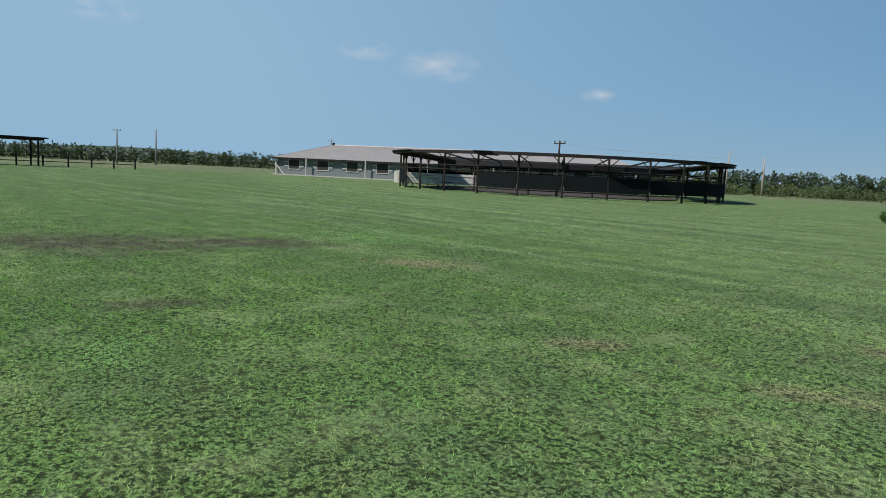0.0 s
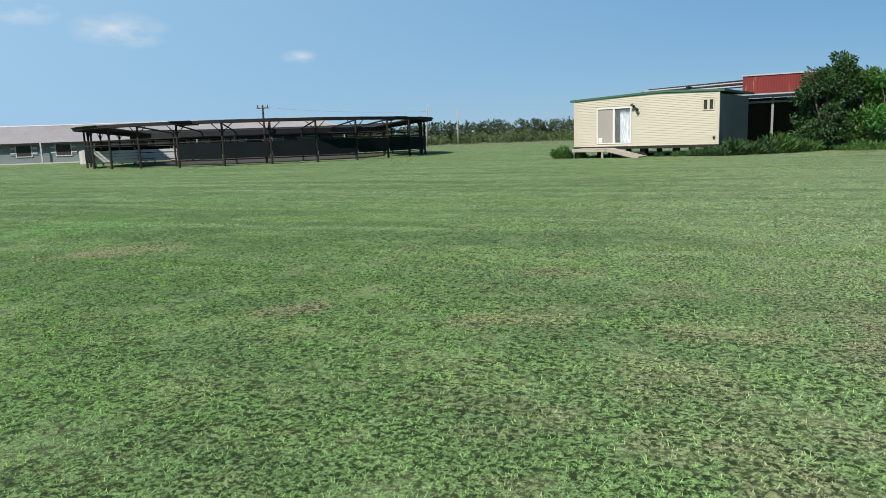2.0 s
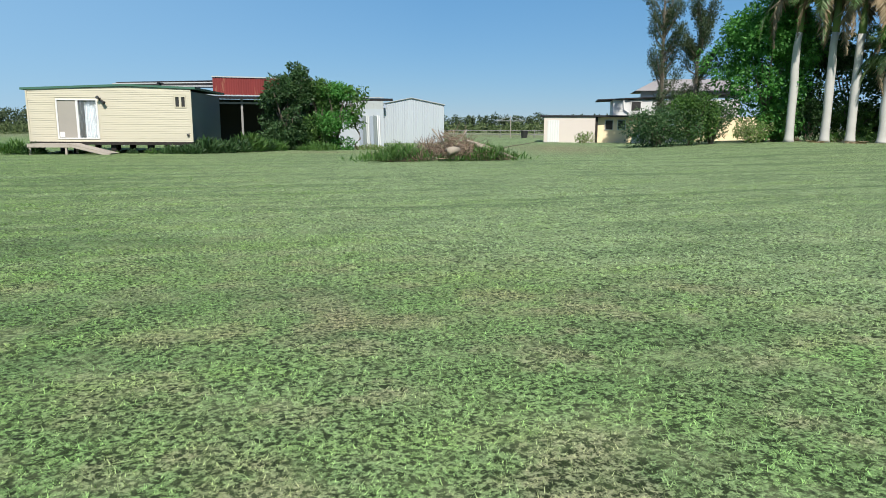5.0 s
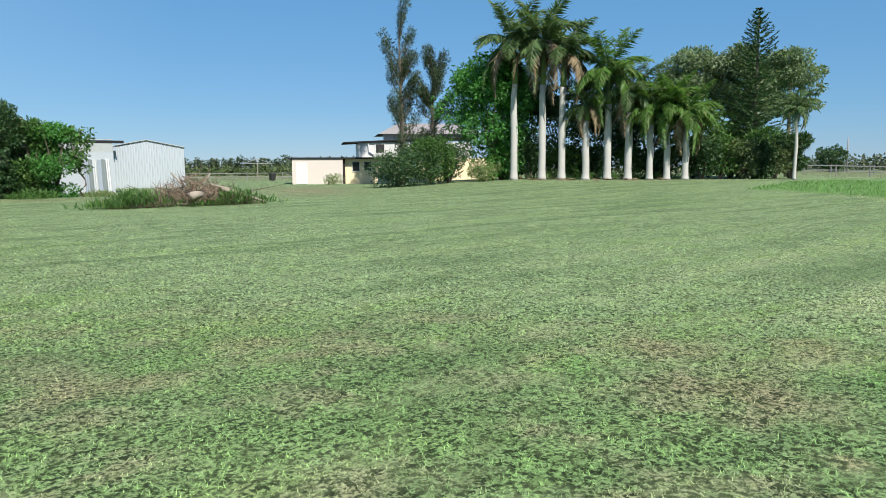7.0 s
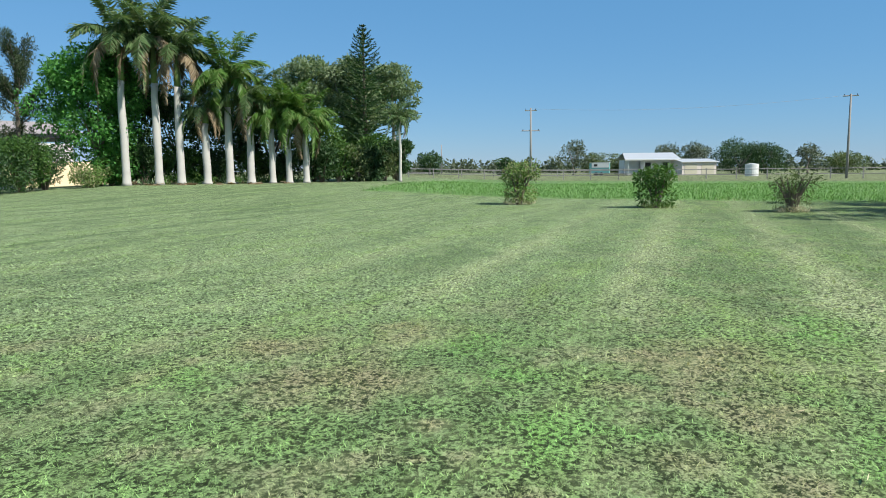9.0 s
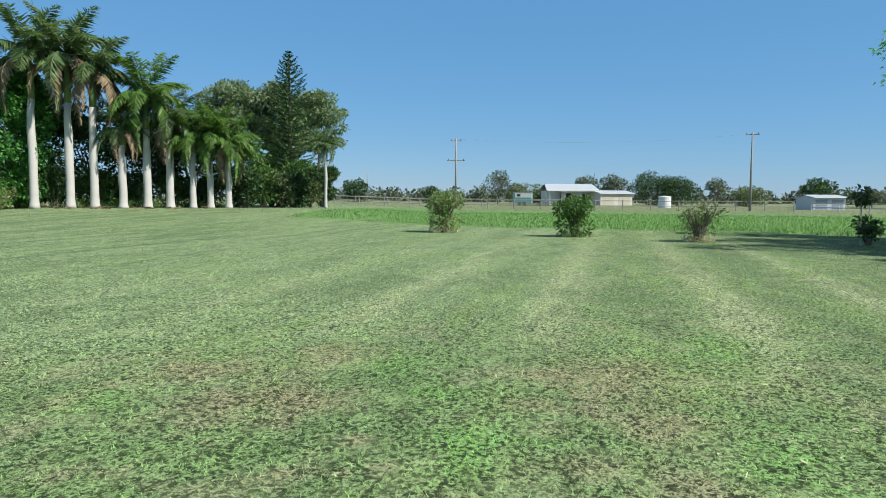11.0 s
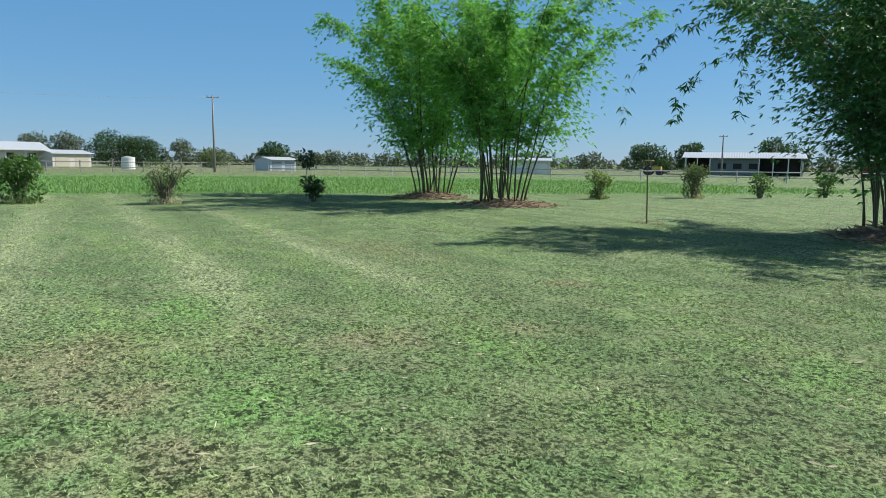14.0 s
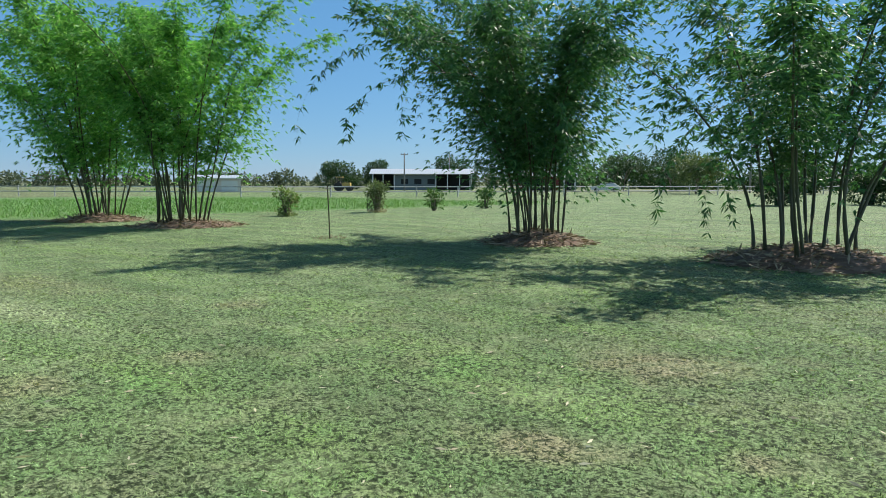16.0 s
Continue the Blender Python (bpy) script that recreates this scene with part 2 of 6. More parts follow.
GRASS_DEEP, GRASS_LIGHT, GRASS_FRESH = (0.152, 0.235, 0.1), (0.228, 0.31, 0.155), (0.172, 0.295, 0.105)
GRASS_WEST, GRASS_STRAW = (0.085, 0.2, 0.036), (0.26, 0.26, 0.16)
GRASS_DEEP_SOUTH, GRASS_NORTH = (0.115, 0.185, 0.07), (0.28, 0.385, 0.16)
GRASS_STRIPE, GRASS_SPROUT = (0.4, 0.46, 0.27), (0.165, 0.35, 0.095)
BARE, GRASS_SPRING = (0.085, 0.072, 0.058), (0.21, 0.33, 0.11)
GRASS_PALE, GRASS_SHADE, THATCH = (0.275, 0.375, 0.205), (0.1, 0.17, 0.075), (0.3, 0.255, 0.165)
TALL_DEEP, TALL_LIGHT = (0.13, 0.27, 0.08), (0.17, 0.32, 0.105)
FIELD_DRY, FIELD_GREEN = (0.27, 0.27, 0.17), (0.15, 0.21, 0.09)
# worn patches: x, y, half length, half width, turn, strength
WORN_WEST = ((-12.6, 3.4, 3.0, 2.0, 55, 1.3), (-11.7, 6.2, 2.2, 1.2, 63, 1.2), (-8.0, 7.4, 1.3, 0.7, 48, 0.9), (-6.9, 2.8, 0.9, 0.36, 68, 1.1), (-3.4, 5.2, 0.5, 0.3, 34, 0.95), (-1.5, 5.3, 0.6, 0.26, 17, 0.85), (-1.5, 7.4, 0.6, 0.36, 12, 0.75),
             (0.2, 5.4, 0.7, 0.3, 5, 0.75), (1.6, 5.4, 0.8, 0.32, -5, 0.8), (2.8, 5.9, 0.5, 0.36, -22, 0.65))
WORN_EAST = ((5.5, 3.6, 0.6, 0.4, -56, 0.85), (4.85, 2.5, 0.75, 0.6, -62, 0.9), (4.2, 1.6, 0.14, 0.13, 0, 1.0), (6.4, 2.6, 0.6, 0.6, -67, 0.85), (4.7, 5.7, 0.6, 0.32, -38, 0.65), (6.1, 0.1, 0.85, 1.0, -90, 0.9), (5.0, -0.3, 0.5, 0.5, -94, 0.95),
             (5.2, 0.6, 0.3, 0.34, -84, 0.8), (3.7, 1.5, 0.1, 0.11, 0, 1.0), (3.4, 0.8, 0.3, 0.2, -78, 0.7), (5.6, -2.1, 0.7, 0.5, -110, 0.8), (4.1, 0.2, 0.24, 0.23, 0, 0.65))
WORN_SOUTH = ((1.9, -5.8, 0.8, 0.75, -163, 0.9), (7.1, -5.5, 0.5, 0.5, -127, 0.7), (1.9, -3.6, 0.6, 0.38, -153, 0.85), (0.8, -4.1, 0.3, 0.24, -170, 0.8), (5.3, -3.6, 0.4, 0.36, -123, 0.65), (11.0, -4.6, 2.5, 0.8, 10, 0.5))
WORN_FAR = ((24.5, 45.0, 14.0, 4.5, 65, 0.95), (13.5, 37.0, 6.0, 1.6, -10, 0.8), (7.0, 40.5, 5.0, 1.6, -5, 0.7), (47.0, 33.0, 11.0, 2.2, -52, 0.9))
# fresher growth, listed likewise
FRESH = ((4.4, 3.7, 0.4, 0.4, -49, 0.8), (6.1, 1.9, 0.55, 0.75, -74, 0.8), (4.4, 0.9, 0.6, 0.32, -81, 0.9), (5.3, 1.4, 0.48, 0.52, -76, 0.9), (3.9, 0.9, 0.5, 0.4, -78, 0.85), (7.5, -0.9, 0.5, 1.0, -98, 0.9), (4.5, -0.9, 0.4, 0.75, -102, 0.9), (3.9, -1.1, 0.36, 0.38, -108, 0.75),
         (3.2, -4.8, 0.35, 0.54, -146, 0.8), (4.9, -3.0, 0.34, 0.4, -121, 0.7), (-5.4, 1.7, 0.5, 0.76, 73, 0.75), (-11.6, 9.4, 2.3, 1.8, 51, 0.8), (-12.6, 15.7, 2.4, 2.1, 39, 0.7))


def turf_material():
    m, nt, sh = material("turf")
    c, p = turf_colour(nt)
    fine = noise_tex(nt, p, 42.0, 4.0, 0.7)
    gap_shade = noise_tex(nt, p, 24.0, 2.0, 0.6)
    # near-black specks paint the shade between blades into the turf colour
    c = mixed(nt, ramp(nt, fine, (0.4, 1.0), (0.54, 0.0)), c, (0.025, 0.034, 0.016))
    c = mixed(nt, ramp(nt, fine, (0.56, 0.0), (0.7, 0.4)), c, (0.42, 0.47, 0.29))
    c = mixed(nt, ramp(nt, gap_shade, (0.4, 0.95), (0.49, 0.0)), c, (0.016, 0.025, 0.01))
    c = mixed(nt, 1.0, c, (1.2, 1.2, 1.16), "MULTIPLY")
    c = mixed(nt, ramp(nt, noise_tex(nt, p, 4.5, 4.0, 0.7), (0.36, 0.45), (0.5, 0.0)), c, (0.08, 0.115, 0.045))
    c = mixed(nt, ramp(nt, noise_tex(nt, p, 1.4, 5.0, 0.72), (0.5, 0.0), (0.66, 0.28)), c, (0.34, 0.42, 0.21))
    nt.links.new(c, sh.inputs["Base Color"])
    sh.inputs["Roughness"].default_value = 0.85
    sh.inputs["Specular IOR Level"].default_value = 0.15
    bump(nt, sh, fine, 0.7, 0.03)
    return m


def blade_material(name, lift, odd):
    m, nt, sh = material(name)
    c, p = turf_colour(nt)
    geo = nt.nodes.new("ShaderNodeNewGeometry")
    rnd = geo.outputs["Random Per Island"]
    # near-black blades and specks carry the shade between tufts in their colour
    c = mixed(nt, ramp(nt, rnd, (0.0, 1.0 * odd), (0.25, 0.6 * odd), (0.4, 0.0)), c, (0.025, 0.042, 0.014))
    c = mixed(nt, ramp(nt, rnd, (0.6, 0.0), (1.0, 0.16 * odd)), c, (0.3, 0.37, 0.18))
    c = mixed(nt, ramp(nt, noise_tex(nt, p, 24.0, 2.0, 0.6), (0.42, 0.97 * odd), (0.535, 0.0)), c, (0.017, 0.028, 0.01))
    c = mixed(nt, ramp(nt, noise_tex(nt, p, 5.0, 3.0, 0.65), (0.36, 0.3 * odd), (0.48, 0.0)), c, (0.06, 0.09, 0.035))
    c = mixed(nt, 1.0, c, (lift, lift, lift), "MULTIPLY")
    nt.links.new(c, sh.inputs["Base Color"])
    sh.inputs["Roughness"].default_value = 0.65
    sh.inputs["Specular IOR Level"].default_value = 0.15
    tr = nt.nodes.new("ShaderNodeBsdfTranslucent")
    nt.links.new(mixed(nt, 1.0, c, (1.5, 1.6, 0.7), "MULTIPLY"), tr.inputs["Color"])
    mx = node(nt, "MixShader", Fac=0.2)
    nt.links.new(sh.outputs[0], mx.inputs[1])
    nt.links.new(tr.outputs[0], mx.inputs[2])
    nt.links.new(mx.outputs[0], nt.nodes["Material Output"].inputs["Surface"])
    return m


FAR_BLADE = blade_material("far_grass_blade", 1.55, 0.45)
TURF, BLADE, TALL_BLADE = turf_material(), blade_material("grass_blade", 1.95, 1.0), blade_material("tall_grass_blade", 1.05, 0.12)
CREAM = plain("cream_weatherboard", (0.47, 0.435, 0.34), 0.5, 0.05, 4, worn=(0.5, 0.46, 0.36), worn_at=0.72)
WHITE = plain("white_paint", (0.6, 0.6, 0.59), 0.45, 0.06, 4, worn=(0.62, 0.6, 0.55), worn_at=0.7)
IVORY = plain("ivory_render", (0.55, 0.49, 0.45), 0.7, 0.06, 3)
TAN = plain("tan_render", (0.78, 0.63, 0.42), 0.7, 0.08, 3)
GREEN_TRIM = plain("green_trim", (0.045, 0.12, 0.085), 0.5, 0.15, 5)
GREY_GREEN = plain("grey_green_board", (0.145, 0.175, 0.18), 0.6, 0.12, 3, worn=(0.12, 0.14, 0.14), worn_at=0.66)
ROOF_GREY = plain("weathered_roof", (0.33, 0.31, 0.31), 0.55, 0.2, 3, metal=0.2, worn=(0.24, 0.19, 0.17), worn_at=0.6)
RUST_RED = plain("red_oxide_sheet", (0.17, 0.022, 0.02), 0.65, 0.4, 5, stretch=(1, 1, 0.12), worn=(0.26, 0.1, 0.06), worn_at=0.6)
SHEET_WHITE = plain("pale_sheet_metal", (0.43, 0.47, 0.51), 0.42, 0.06, 3, metal=0.15, stretch=(1, 1, 0.2), worn=(0.5, 0.52, 0.52), worn_at=0.7)
SHEET_GREY = plain("galvanised_sheet", (0.45, 0.47, 0.47), 0.45, 0.15, 4, metal=0.4, stretch=(1, 1, 0.2), worn=(0.26, 0.22, 0.18), worn_at=0.63)
SHEET_DARK = plain("dark_roof_sheet", (0.022, 0.021, 0.023), 0.75, 0.3, 4, worn=(0.05, 0.04, 0.034), worn_at=0.62, gloss=0.15)
OLD_TIMBER = plain("weathered_timber", (0.035, 0.031, 0.029), 0.8, 0.35, 9, stretch=(1, 1, 0.2), relief=0.3, gloss=0.12)
PALE_TIMBER = plain("silvered_timber", (0.34, 0.3, 0.26), 0.8, 0.25, 9, stretch=(0.3, 1, 1), relief=0.3)
CLOTH = plain("dark_shade_cloth", (0.009, 0.012, 0.014), 0.9, 0.3, 5, gloss=0.08)
STEEL = plain("galvanised_steel", (0.42, 0.43, 0.43), 0.45, 0.15, 8, metal=0.5)
DARK = plain("dark_interior_lining", (0.03, 0.03, 0.03), 0.9, 0.3, 3)
POLE_GREY = plain("weathered_pole", (0.24, 0.235, 0.23), 0.8, 0.2, 8, stretch=(1, 1, 0.1))
FENCE_WHITE = plain("chalky_fence_paint", (0.42, 0.42, 0.41), 0.7, 0.2, 6, worn=(0.28, 0.26, 0.23), worn_at=0.58)
DOOR_GREY = plain("blue_grey_door", (0.24, 0.28, 0.33), 0.6, 0.1, 5)
SOIL = plain("mulch_soil", (0.16, 0.105, 0.075), 0.95, 0.35, 9, relief=0.6)
STRAW_LEAF = leafy("straw_leaf", [(0.5, 0.46, 0.3), (0.62, 0.58, 0.42), (0.42, 0.36, 0.24)], 0.15, 0.7)
LITTER = leafy("dry_leaf_litter", [(0.3, 0.24, 0.16), (0.42, 0.34, 0.24), (0.2, 0.14, 0.1), (0.36, 0.28, 0.19)], 0.1, 0.8)
CULM = plain("bamboo_culm", (0.07, 0.068, 0.032), 0.5, 0.35, 6, stretch=(1, 1, 0.4), worn=(0.14, 0.12, 0.07), worn_at=0.6)
BARK = plain("bark", (0.14, 0.115, 0.09), 0.9, 0.3, 9, stretch=(1, 1, 0.3), relief=0.6)
BARK_PALE = plain("pale_bark", (0.3, 0.26, 0.21), 0.9, 0.25, 9, stretch=(1, 1, 0.3), relief=0.5)
PALM_BARK = plain("palm_trunk", (0.42, 0.41, 0.385), 0.8, 0.16, 5, stretch=(1, 1, 1.6), relief=0.3, worn=(0.36, 0.33, 0.29), worn_at=0.66)
SHAFT = plain("palm_crownshaft", (0.13, 0.2, 0.06), 0.5, 0.25, 4, stretch=(1, 1, 0.2), worn=(0.3, 0.22, 0.12), worn_at=0.6)
BAMBOO_LEAF = leafy("bamboo_leaf", [(0.05, 0.17, 0.045), (0.17, 0.42, 0.1), (0.1, 0.29, 0.065), (0.32, 0.56, 0.18)], 0.48, 0.5, 0.35)
# darker copy for two clumps: their backlit look is put into the tints
BAMBOO_BACKLIT = leafy("bamboo_leaf_backlit", [(0.03, 0.11, 0.042), (0.078, 0.21, 0.072), (0.05, 0.155, 0.055), (0.16, 0.33, 0.125)], 0.33, 0.5, 0.35)
PALM_LEAF = leafy("palm_leaf", [(0.070, 0.133, 0.052), (0.125, 0.203, 0.078), (0.094, 0.172, 0.061), (0.234, 0.265, 0.139)], 0.25, 0.45)
PALM_BRIGHT = leafy("palm_leaf_bright", [(0.08, 0.175, 0.035), (0.12, 0.24, 0.052), (0.1, 0.205, 0.042), (0.22, 0.27, 0.1)], 0.32, 0.45)
PALM_DEAD = leafy("palm_leaf_dead", [(0.22, 0.16, 0.09), (0.32, 0.26, 0.17), (0.17, 0.12, 0.07)], 0.15, 0.8)
LEAF_BRIGHT = leafy("bright_leaf", [(0.04, 0.15, 0.035), (0.085, 0.27, 0.052), (0.062, 0.205, 0.042), (0.14, 0.37, 0.08)], 0.3)
LEAF_MID = leafy("mid_green_leaf", [(0.046, 0.117, 0.029), (0.085, 0.182, 0.043), (0.065, 0.143, 0.036), (0.130, 0.234, 0.058)], 0.3)
# dark green leaf, deepened further to carry the shade under the grove's canopy
LEAF_DARK = leafy("dark_green_leaf", [(0.024, 0.064, 0.024), (0.046, 0.106, 0.035), (0.034, 0.082, 0.028), (0.085, 0.15, 0.055)], 0.2)
LEAF_OLIVE = leafy("olive_leaf", [(0.085, 0.125, 0.055), (0.135, 0.185, 0.08), (0.11, 0.155, 0.066), (0.19, 0.225, 0.11)], 0.28)
LEAF_GUM = leafy("gum_leaf", [(0.1, 0.16, 0.09), (0.19, 0.27, 0.15), (0.14, 0.21, 0.115), (0.32, 0.38, 0.23)], 0.35)
# greyed, paler leaf: the haze of distance is mixed into the colour
LEAF_HAZED = leafy("hazed_leaf", [(0.078, 0.111, 0.072), (0.117, 0.150, 0.094), (0.098, 0.130, 0.080), (0.143, 0.169, 0.109)], 0.2)
LEAF_WOODS = leafy("bushland_leaf", [(0.04, 0.068, 0.034), (0.062, 0.094, 0.045), (0.05, 0.08, 0.038), (0.085, 0.115, 0.058)], 0.2)
LEAF_WEED = leafy("weed_leaf", [(0.091, 0.182, 0.043), (0.156, 0.260, 0.072), (0.208, 0.260, 0.116), (0.260, 0.247, 0.145)], 0.3)
BRUSH = leafy("dead_brush", [(0.2, 0.13, 0.1), (0.3, 0.22, 0.17), (0.15, 0.1, 0.08), (0.36, 0.28, 0.2)], 0.1, 0.8)


def glass_material():
    m, nt, sh = material("window_glass")
    sh.inputs["Base Color"].default_value = (0.85, 0.9, 0.92, 1)
    sh.inputs["Roughness"].default_value = 0.06
    sh.inputs["Transmission Weight"].default_value = 0.95
    sh.inputs["IOR"].default_value = 1.45
    return m


GLASS = glass_material()
CURTAIN = plain("pale_curtain", (0.42, 0.44, 0.47), 0.9, 0.08, 5)
BLIND = plain("taupe_screen", (0.3, 0.28, 0.25), 0.9, 0.1, 5)
PLASTIC = plain("dark_plastic", (0.03, 0.03, 0.03), 0.4, 0.2, 5)
TEAL = plain("teal_paint", (0.12, 0.3, 0.3), 0.5, 0.1, 5)
YELLOW = plain("yellow_machine_paint", (0.5, 0.36, 0.1), 0.5, 0.15, 5)
CONCRETE = plain("concrete", (0.42, 0.41, 0.38), 0.85, 0.12, 4)
YARD_SHADED_DIRT = plain("shaded_dirt", (0.05, 0.04, 0.032), 0.95, 0.3, 3, relief=0.5)
# ---- mesh helpers ----
class Shape:
    """Vertices and faces of one part."""

    def __init__(self):
        self.v, self.f = [], []

    def add(self, verts, faces):
        n = len(self.v)
        self.v += [tuple(p) for p in verts]
        self.f += [tuple(i + n for i in face) for face in faces]
        return self

    def box(self, x0, x1, y0, y1, z0, z1, m=None):
        p = [Vector((x, y, z)) for z in (z0, z1) for x, y in ((x0, y0), (x1, y0), (x1, y1), (x0, y1))]
        if m:
            p = [m @ q for q in p]
        return self.add(p, [(3, 2, 1, 0), (4, 5, 6, 7), (0, 1, 5, 4), (1, 2, 6, 5), (2, 3, 7, 6), (3, 0, 4, 7)])

    def tube(self, path, radii, sides=7, cap=True):
        path = [Vector(p) for p in path]
        radii = [radii] * len(path) if isinstance(radii, (int, float)) else radii
        rings = []
        for i, p in enumerate(path):
            way = (path[min(i + 1, len(path) - 1)] - path[max(i - 1, 0)]).normalized()
            side = way.cross(Vector((0, 0, 1)) if abs(way.z) < 0.95 else Vector((1, 0, 0))).normalized()
            up = side.cross(way)
            rings += [p + float(radii[i]) * (math.cos(a) * side + math.sin(a) * up) for a in (2 * math.pi * k / sides for k in range(sides))]
        faces = [(i * sides + k, i * sides + (k + 1) % sides, (i + 1) * sides + (k + 1) % sides, (i + 1) * sides + k) for i in range(len(path) - 1) for k in range(sides)]
        if cap:
            faces += [tuple(reversed(range(sides))), tuple(range((len(path) - 1) * sides, len(path) * sides))]
        return self.add(rings, faces)

    def ribbed(self, a, b, c, d, pitch=0.2, depth=0.02, thick=0.0):
        """A corrugated sheet over the corners a b (along the eave) c d (opposite), ribs running from the edge ab to dc."""
        a, b, c, d = (Vector(p) for p in (a, b, c, d))
        n = max(2, int((b - a).length / pitch) * 2)
        out = (b - a).cross(d - a).normalized() * depth
        low = [a.lerp(b, i / n) + out * (i % 2) for i in range(n + 1)]
        high = [d.lerp(c, i / n) + out * (i % 2) for i in range(n + 1)]
        return self.add(low + high, [(i, i + 1, n + 2 + i, n + 1 + i) for i in range(n)])

    def quad(self, a, b, c, d):
        return self.add([a, b, c, d], [(0, 1, 2, 3)])


def mesh_of(name, shape, mat, smooth=False):
    me = bpy.data.meshes.new(name)
    me.from_pydata(shape.v, [], shape.f)
    me.materials.append(mat)
    if smooth:
        me.polygons.foreach_set("use_smooth", [True] * len(me.polygons))
    return me


def part(name, shape, mat, parent=None, label="", m=None, smooth=False):
    """One mesh object, as a part of a thing or on its own."""
    me = shape if isinstance(shape, bpy.types.Mesh) else mesh_of(name, shape, mat, smooth)
    ob = new(name, me)
    ob.parent = parent
    if m is not None:
        ob.matrix_basis = m
    return tagged(ob, label)


def thing(name, at, turn=0.0, label="", category="", group="", kind=""):
    ob = new(name)
    ob.empty_display_size = 0.3
    ob.matrix_basis = pose(*at, 0, 0, turn)
    return tagged(ob, label, category, group, kind)


def cards(name, mat, base, tip, width, normal_jitter, rng, parent=None, label="", bend=0.0):
    """Many leaves as kites from base to tip (arrays n x 3), of the given widths."""
    n = len(base)
    way = tip - base
    side = np.cross(way, rng.normal(size=(n, 3)) * normal_jitter + (0, 0, 1))
    side /= np.linalg.norm(side, axis=1, keepdims=True) + 1e-9
    mid = base + way * 0.42
    if bend:
        mid[:, 2] += bend * np.linalg.norm(way, axis=1)
    w = np.asarray(width).reshape(-1, 1) * 0.5
    verts = np.stack([base, mid - side * w, tip, mid + side * w], 1).reshape(-1, 3)
    return raw_mesh(name, mat, verts, 4, parent, label)


def raw_mesh(name, mat, verts, corners, parent=None, label=""):
    """A mesh of loose faces that each have the same number of corners."""
    n = len(verts) // corners
    me = bpy.data.meshes.new(name)
    me.vertices.add(len(verts))
    me.vertices.foreach_set("co", np.ascontiguousarray(verts, dtype=np.float32).ravel())
    me.loops.add(len(verts))
    me.loops.foreach_set("vertex_index", np.arange(len(verts), dtype=np.int32))
    me.polygons.add(n)
    me.polygons.foreach_set("loop_start", np.arange(n, dtype=np.int32) * corners)
    me.update(calc_edges=True)
    me.materials.append(mat)
    ob = new(name, me)
    ob.parent = parent
    return tagged(ob, label)


def unit(v):
    return v / (np.linalg.norm(v, axis=-1, keepdims=True) + 1e-9)


def land(x, y):
    """The ground's height: level lawn with slight swells, a rise under the grove."""
    r = math.hypot(x, y)
    az = math.degrees(math.atan2(y, x))
    s = min(1.0, max(0.0, (r - 26) / 30))
    w = min(1.0, max(0.0, (az - 14) / 10)) * min(1.0, max(0.0, (56 - az) / 12))
    return 0.52 * s * s * (3 - 2 * s) * w


def ground_sheet():
    rings = [0.0, 0.7] + [1.4 * 1.09**i for i in range(1, 42)] + [60 + 6 * i for i in range(0, 22)] + [200, 240, 300, 400, 600, 1000, 1800, 3200]
    seg = 180
    verts, faces = [(0, 0, 0)], []
    for r in rings[1:]:
        for k in range(seg):
            a = 2 * math.pi * k / seg
            x, y = r * math.cos(a), r * math.sin(a)
            lump = 0.022 * noise.noise((x * 0.5, y * 0.5, 3)) + 0.05 * noise.noise((x * 0.09, y * 0.09, 7))
            verts.append((x, y, land(x, y) + lump * min(1, r / 3) * (1 if r < 200 else 0)))
    for k in range(seg):
        faces.append((0, 1 + k, 1 + (k + 1) % seg))
    for i in range(len(rings) - 2):
        a, b = 1 + i * seg, 1 + (i + 1) * seg
        faces += [(a + k, b + k, b + (k + 1) % seg, a + (k + 1) % seg) for k in range(seg)]
    s = Shape()
    s.v, s.f = verts, faces
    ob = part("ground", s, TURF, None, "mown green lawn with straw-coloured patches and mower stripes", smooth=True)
    tagged(ob, category="lawn", kind="structure")
    return ob


ground = ground_sheet()


GRID = np.array([[0.022 * noise.noise((x * 0.5, y * 0.5, 3)) + 0.05 * noise.noise((x * 0.09, y * 0.09, 7)) for x in np.arange(-40, 40.01, 0.4)] for y in np.arange(-40, 40.01, 0.4)])


def heights(x, y):
    """The ground's height at many places."""
    fx, fy = np.clip((x + 40) / 0.4, 0, 199.99), np.clip((y + 40) / 0.4, 0, 199.99)
    i, j = fx.astype(int), fy.astype(int)
    u, v = fx - i, fy - j
    z = GRID[j, i] * (1 - u) * (1 - v) + GRID[j, i + 1] * u * (1 - v) + GRID[j + 1, i] * (1 - u) * v + GRID[j + 1, i + 1] * u * v
    r = np.hypot(x, y)
    z = z * np.minimum(1, r / 3) * (r < 56)
    s, az = np.clip((r - 26) / 30, 0, 1), np.degrees(np.arctan2(y, x))
    w = np.clip((az - 14) / 10, 0, 1) * np.clip((56 - az) / 12, 0, 1)
    return z + 0.52 * s * s * (3 - 2 * s) * w


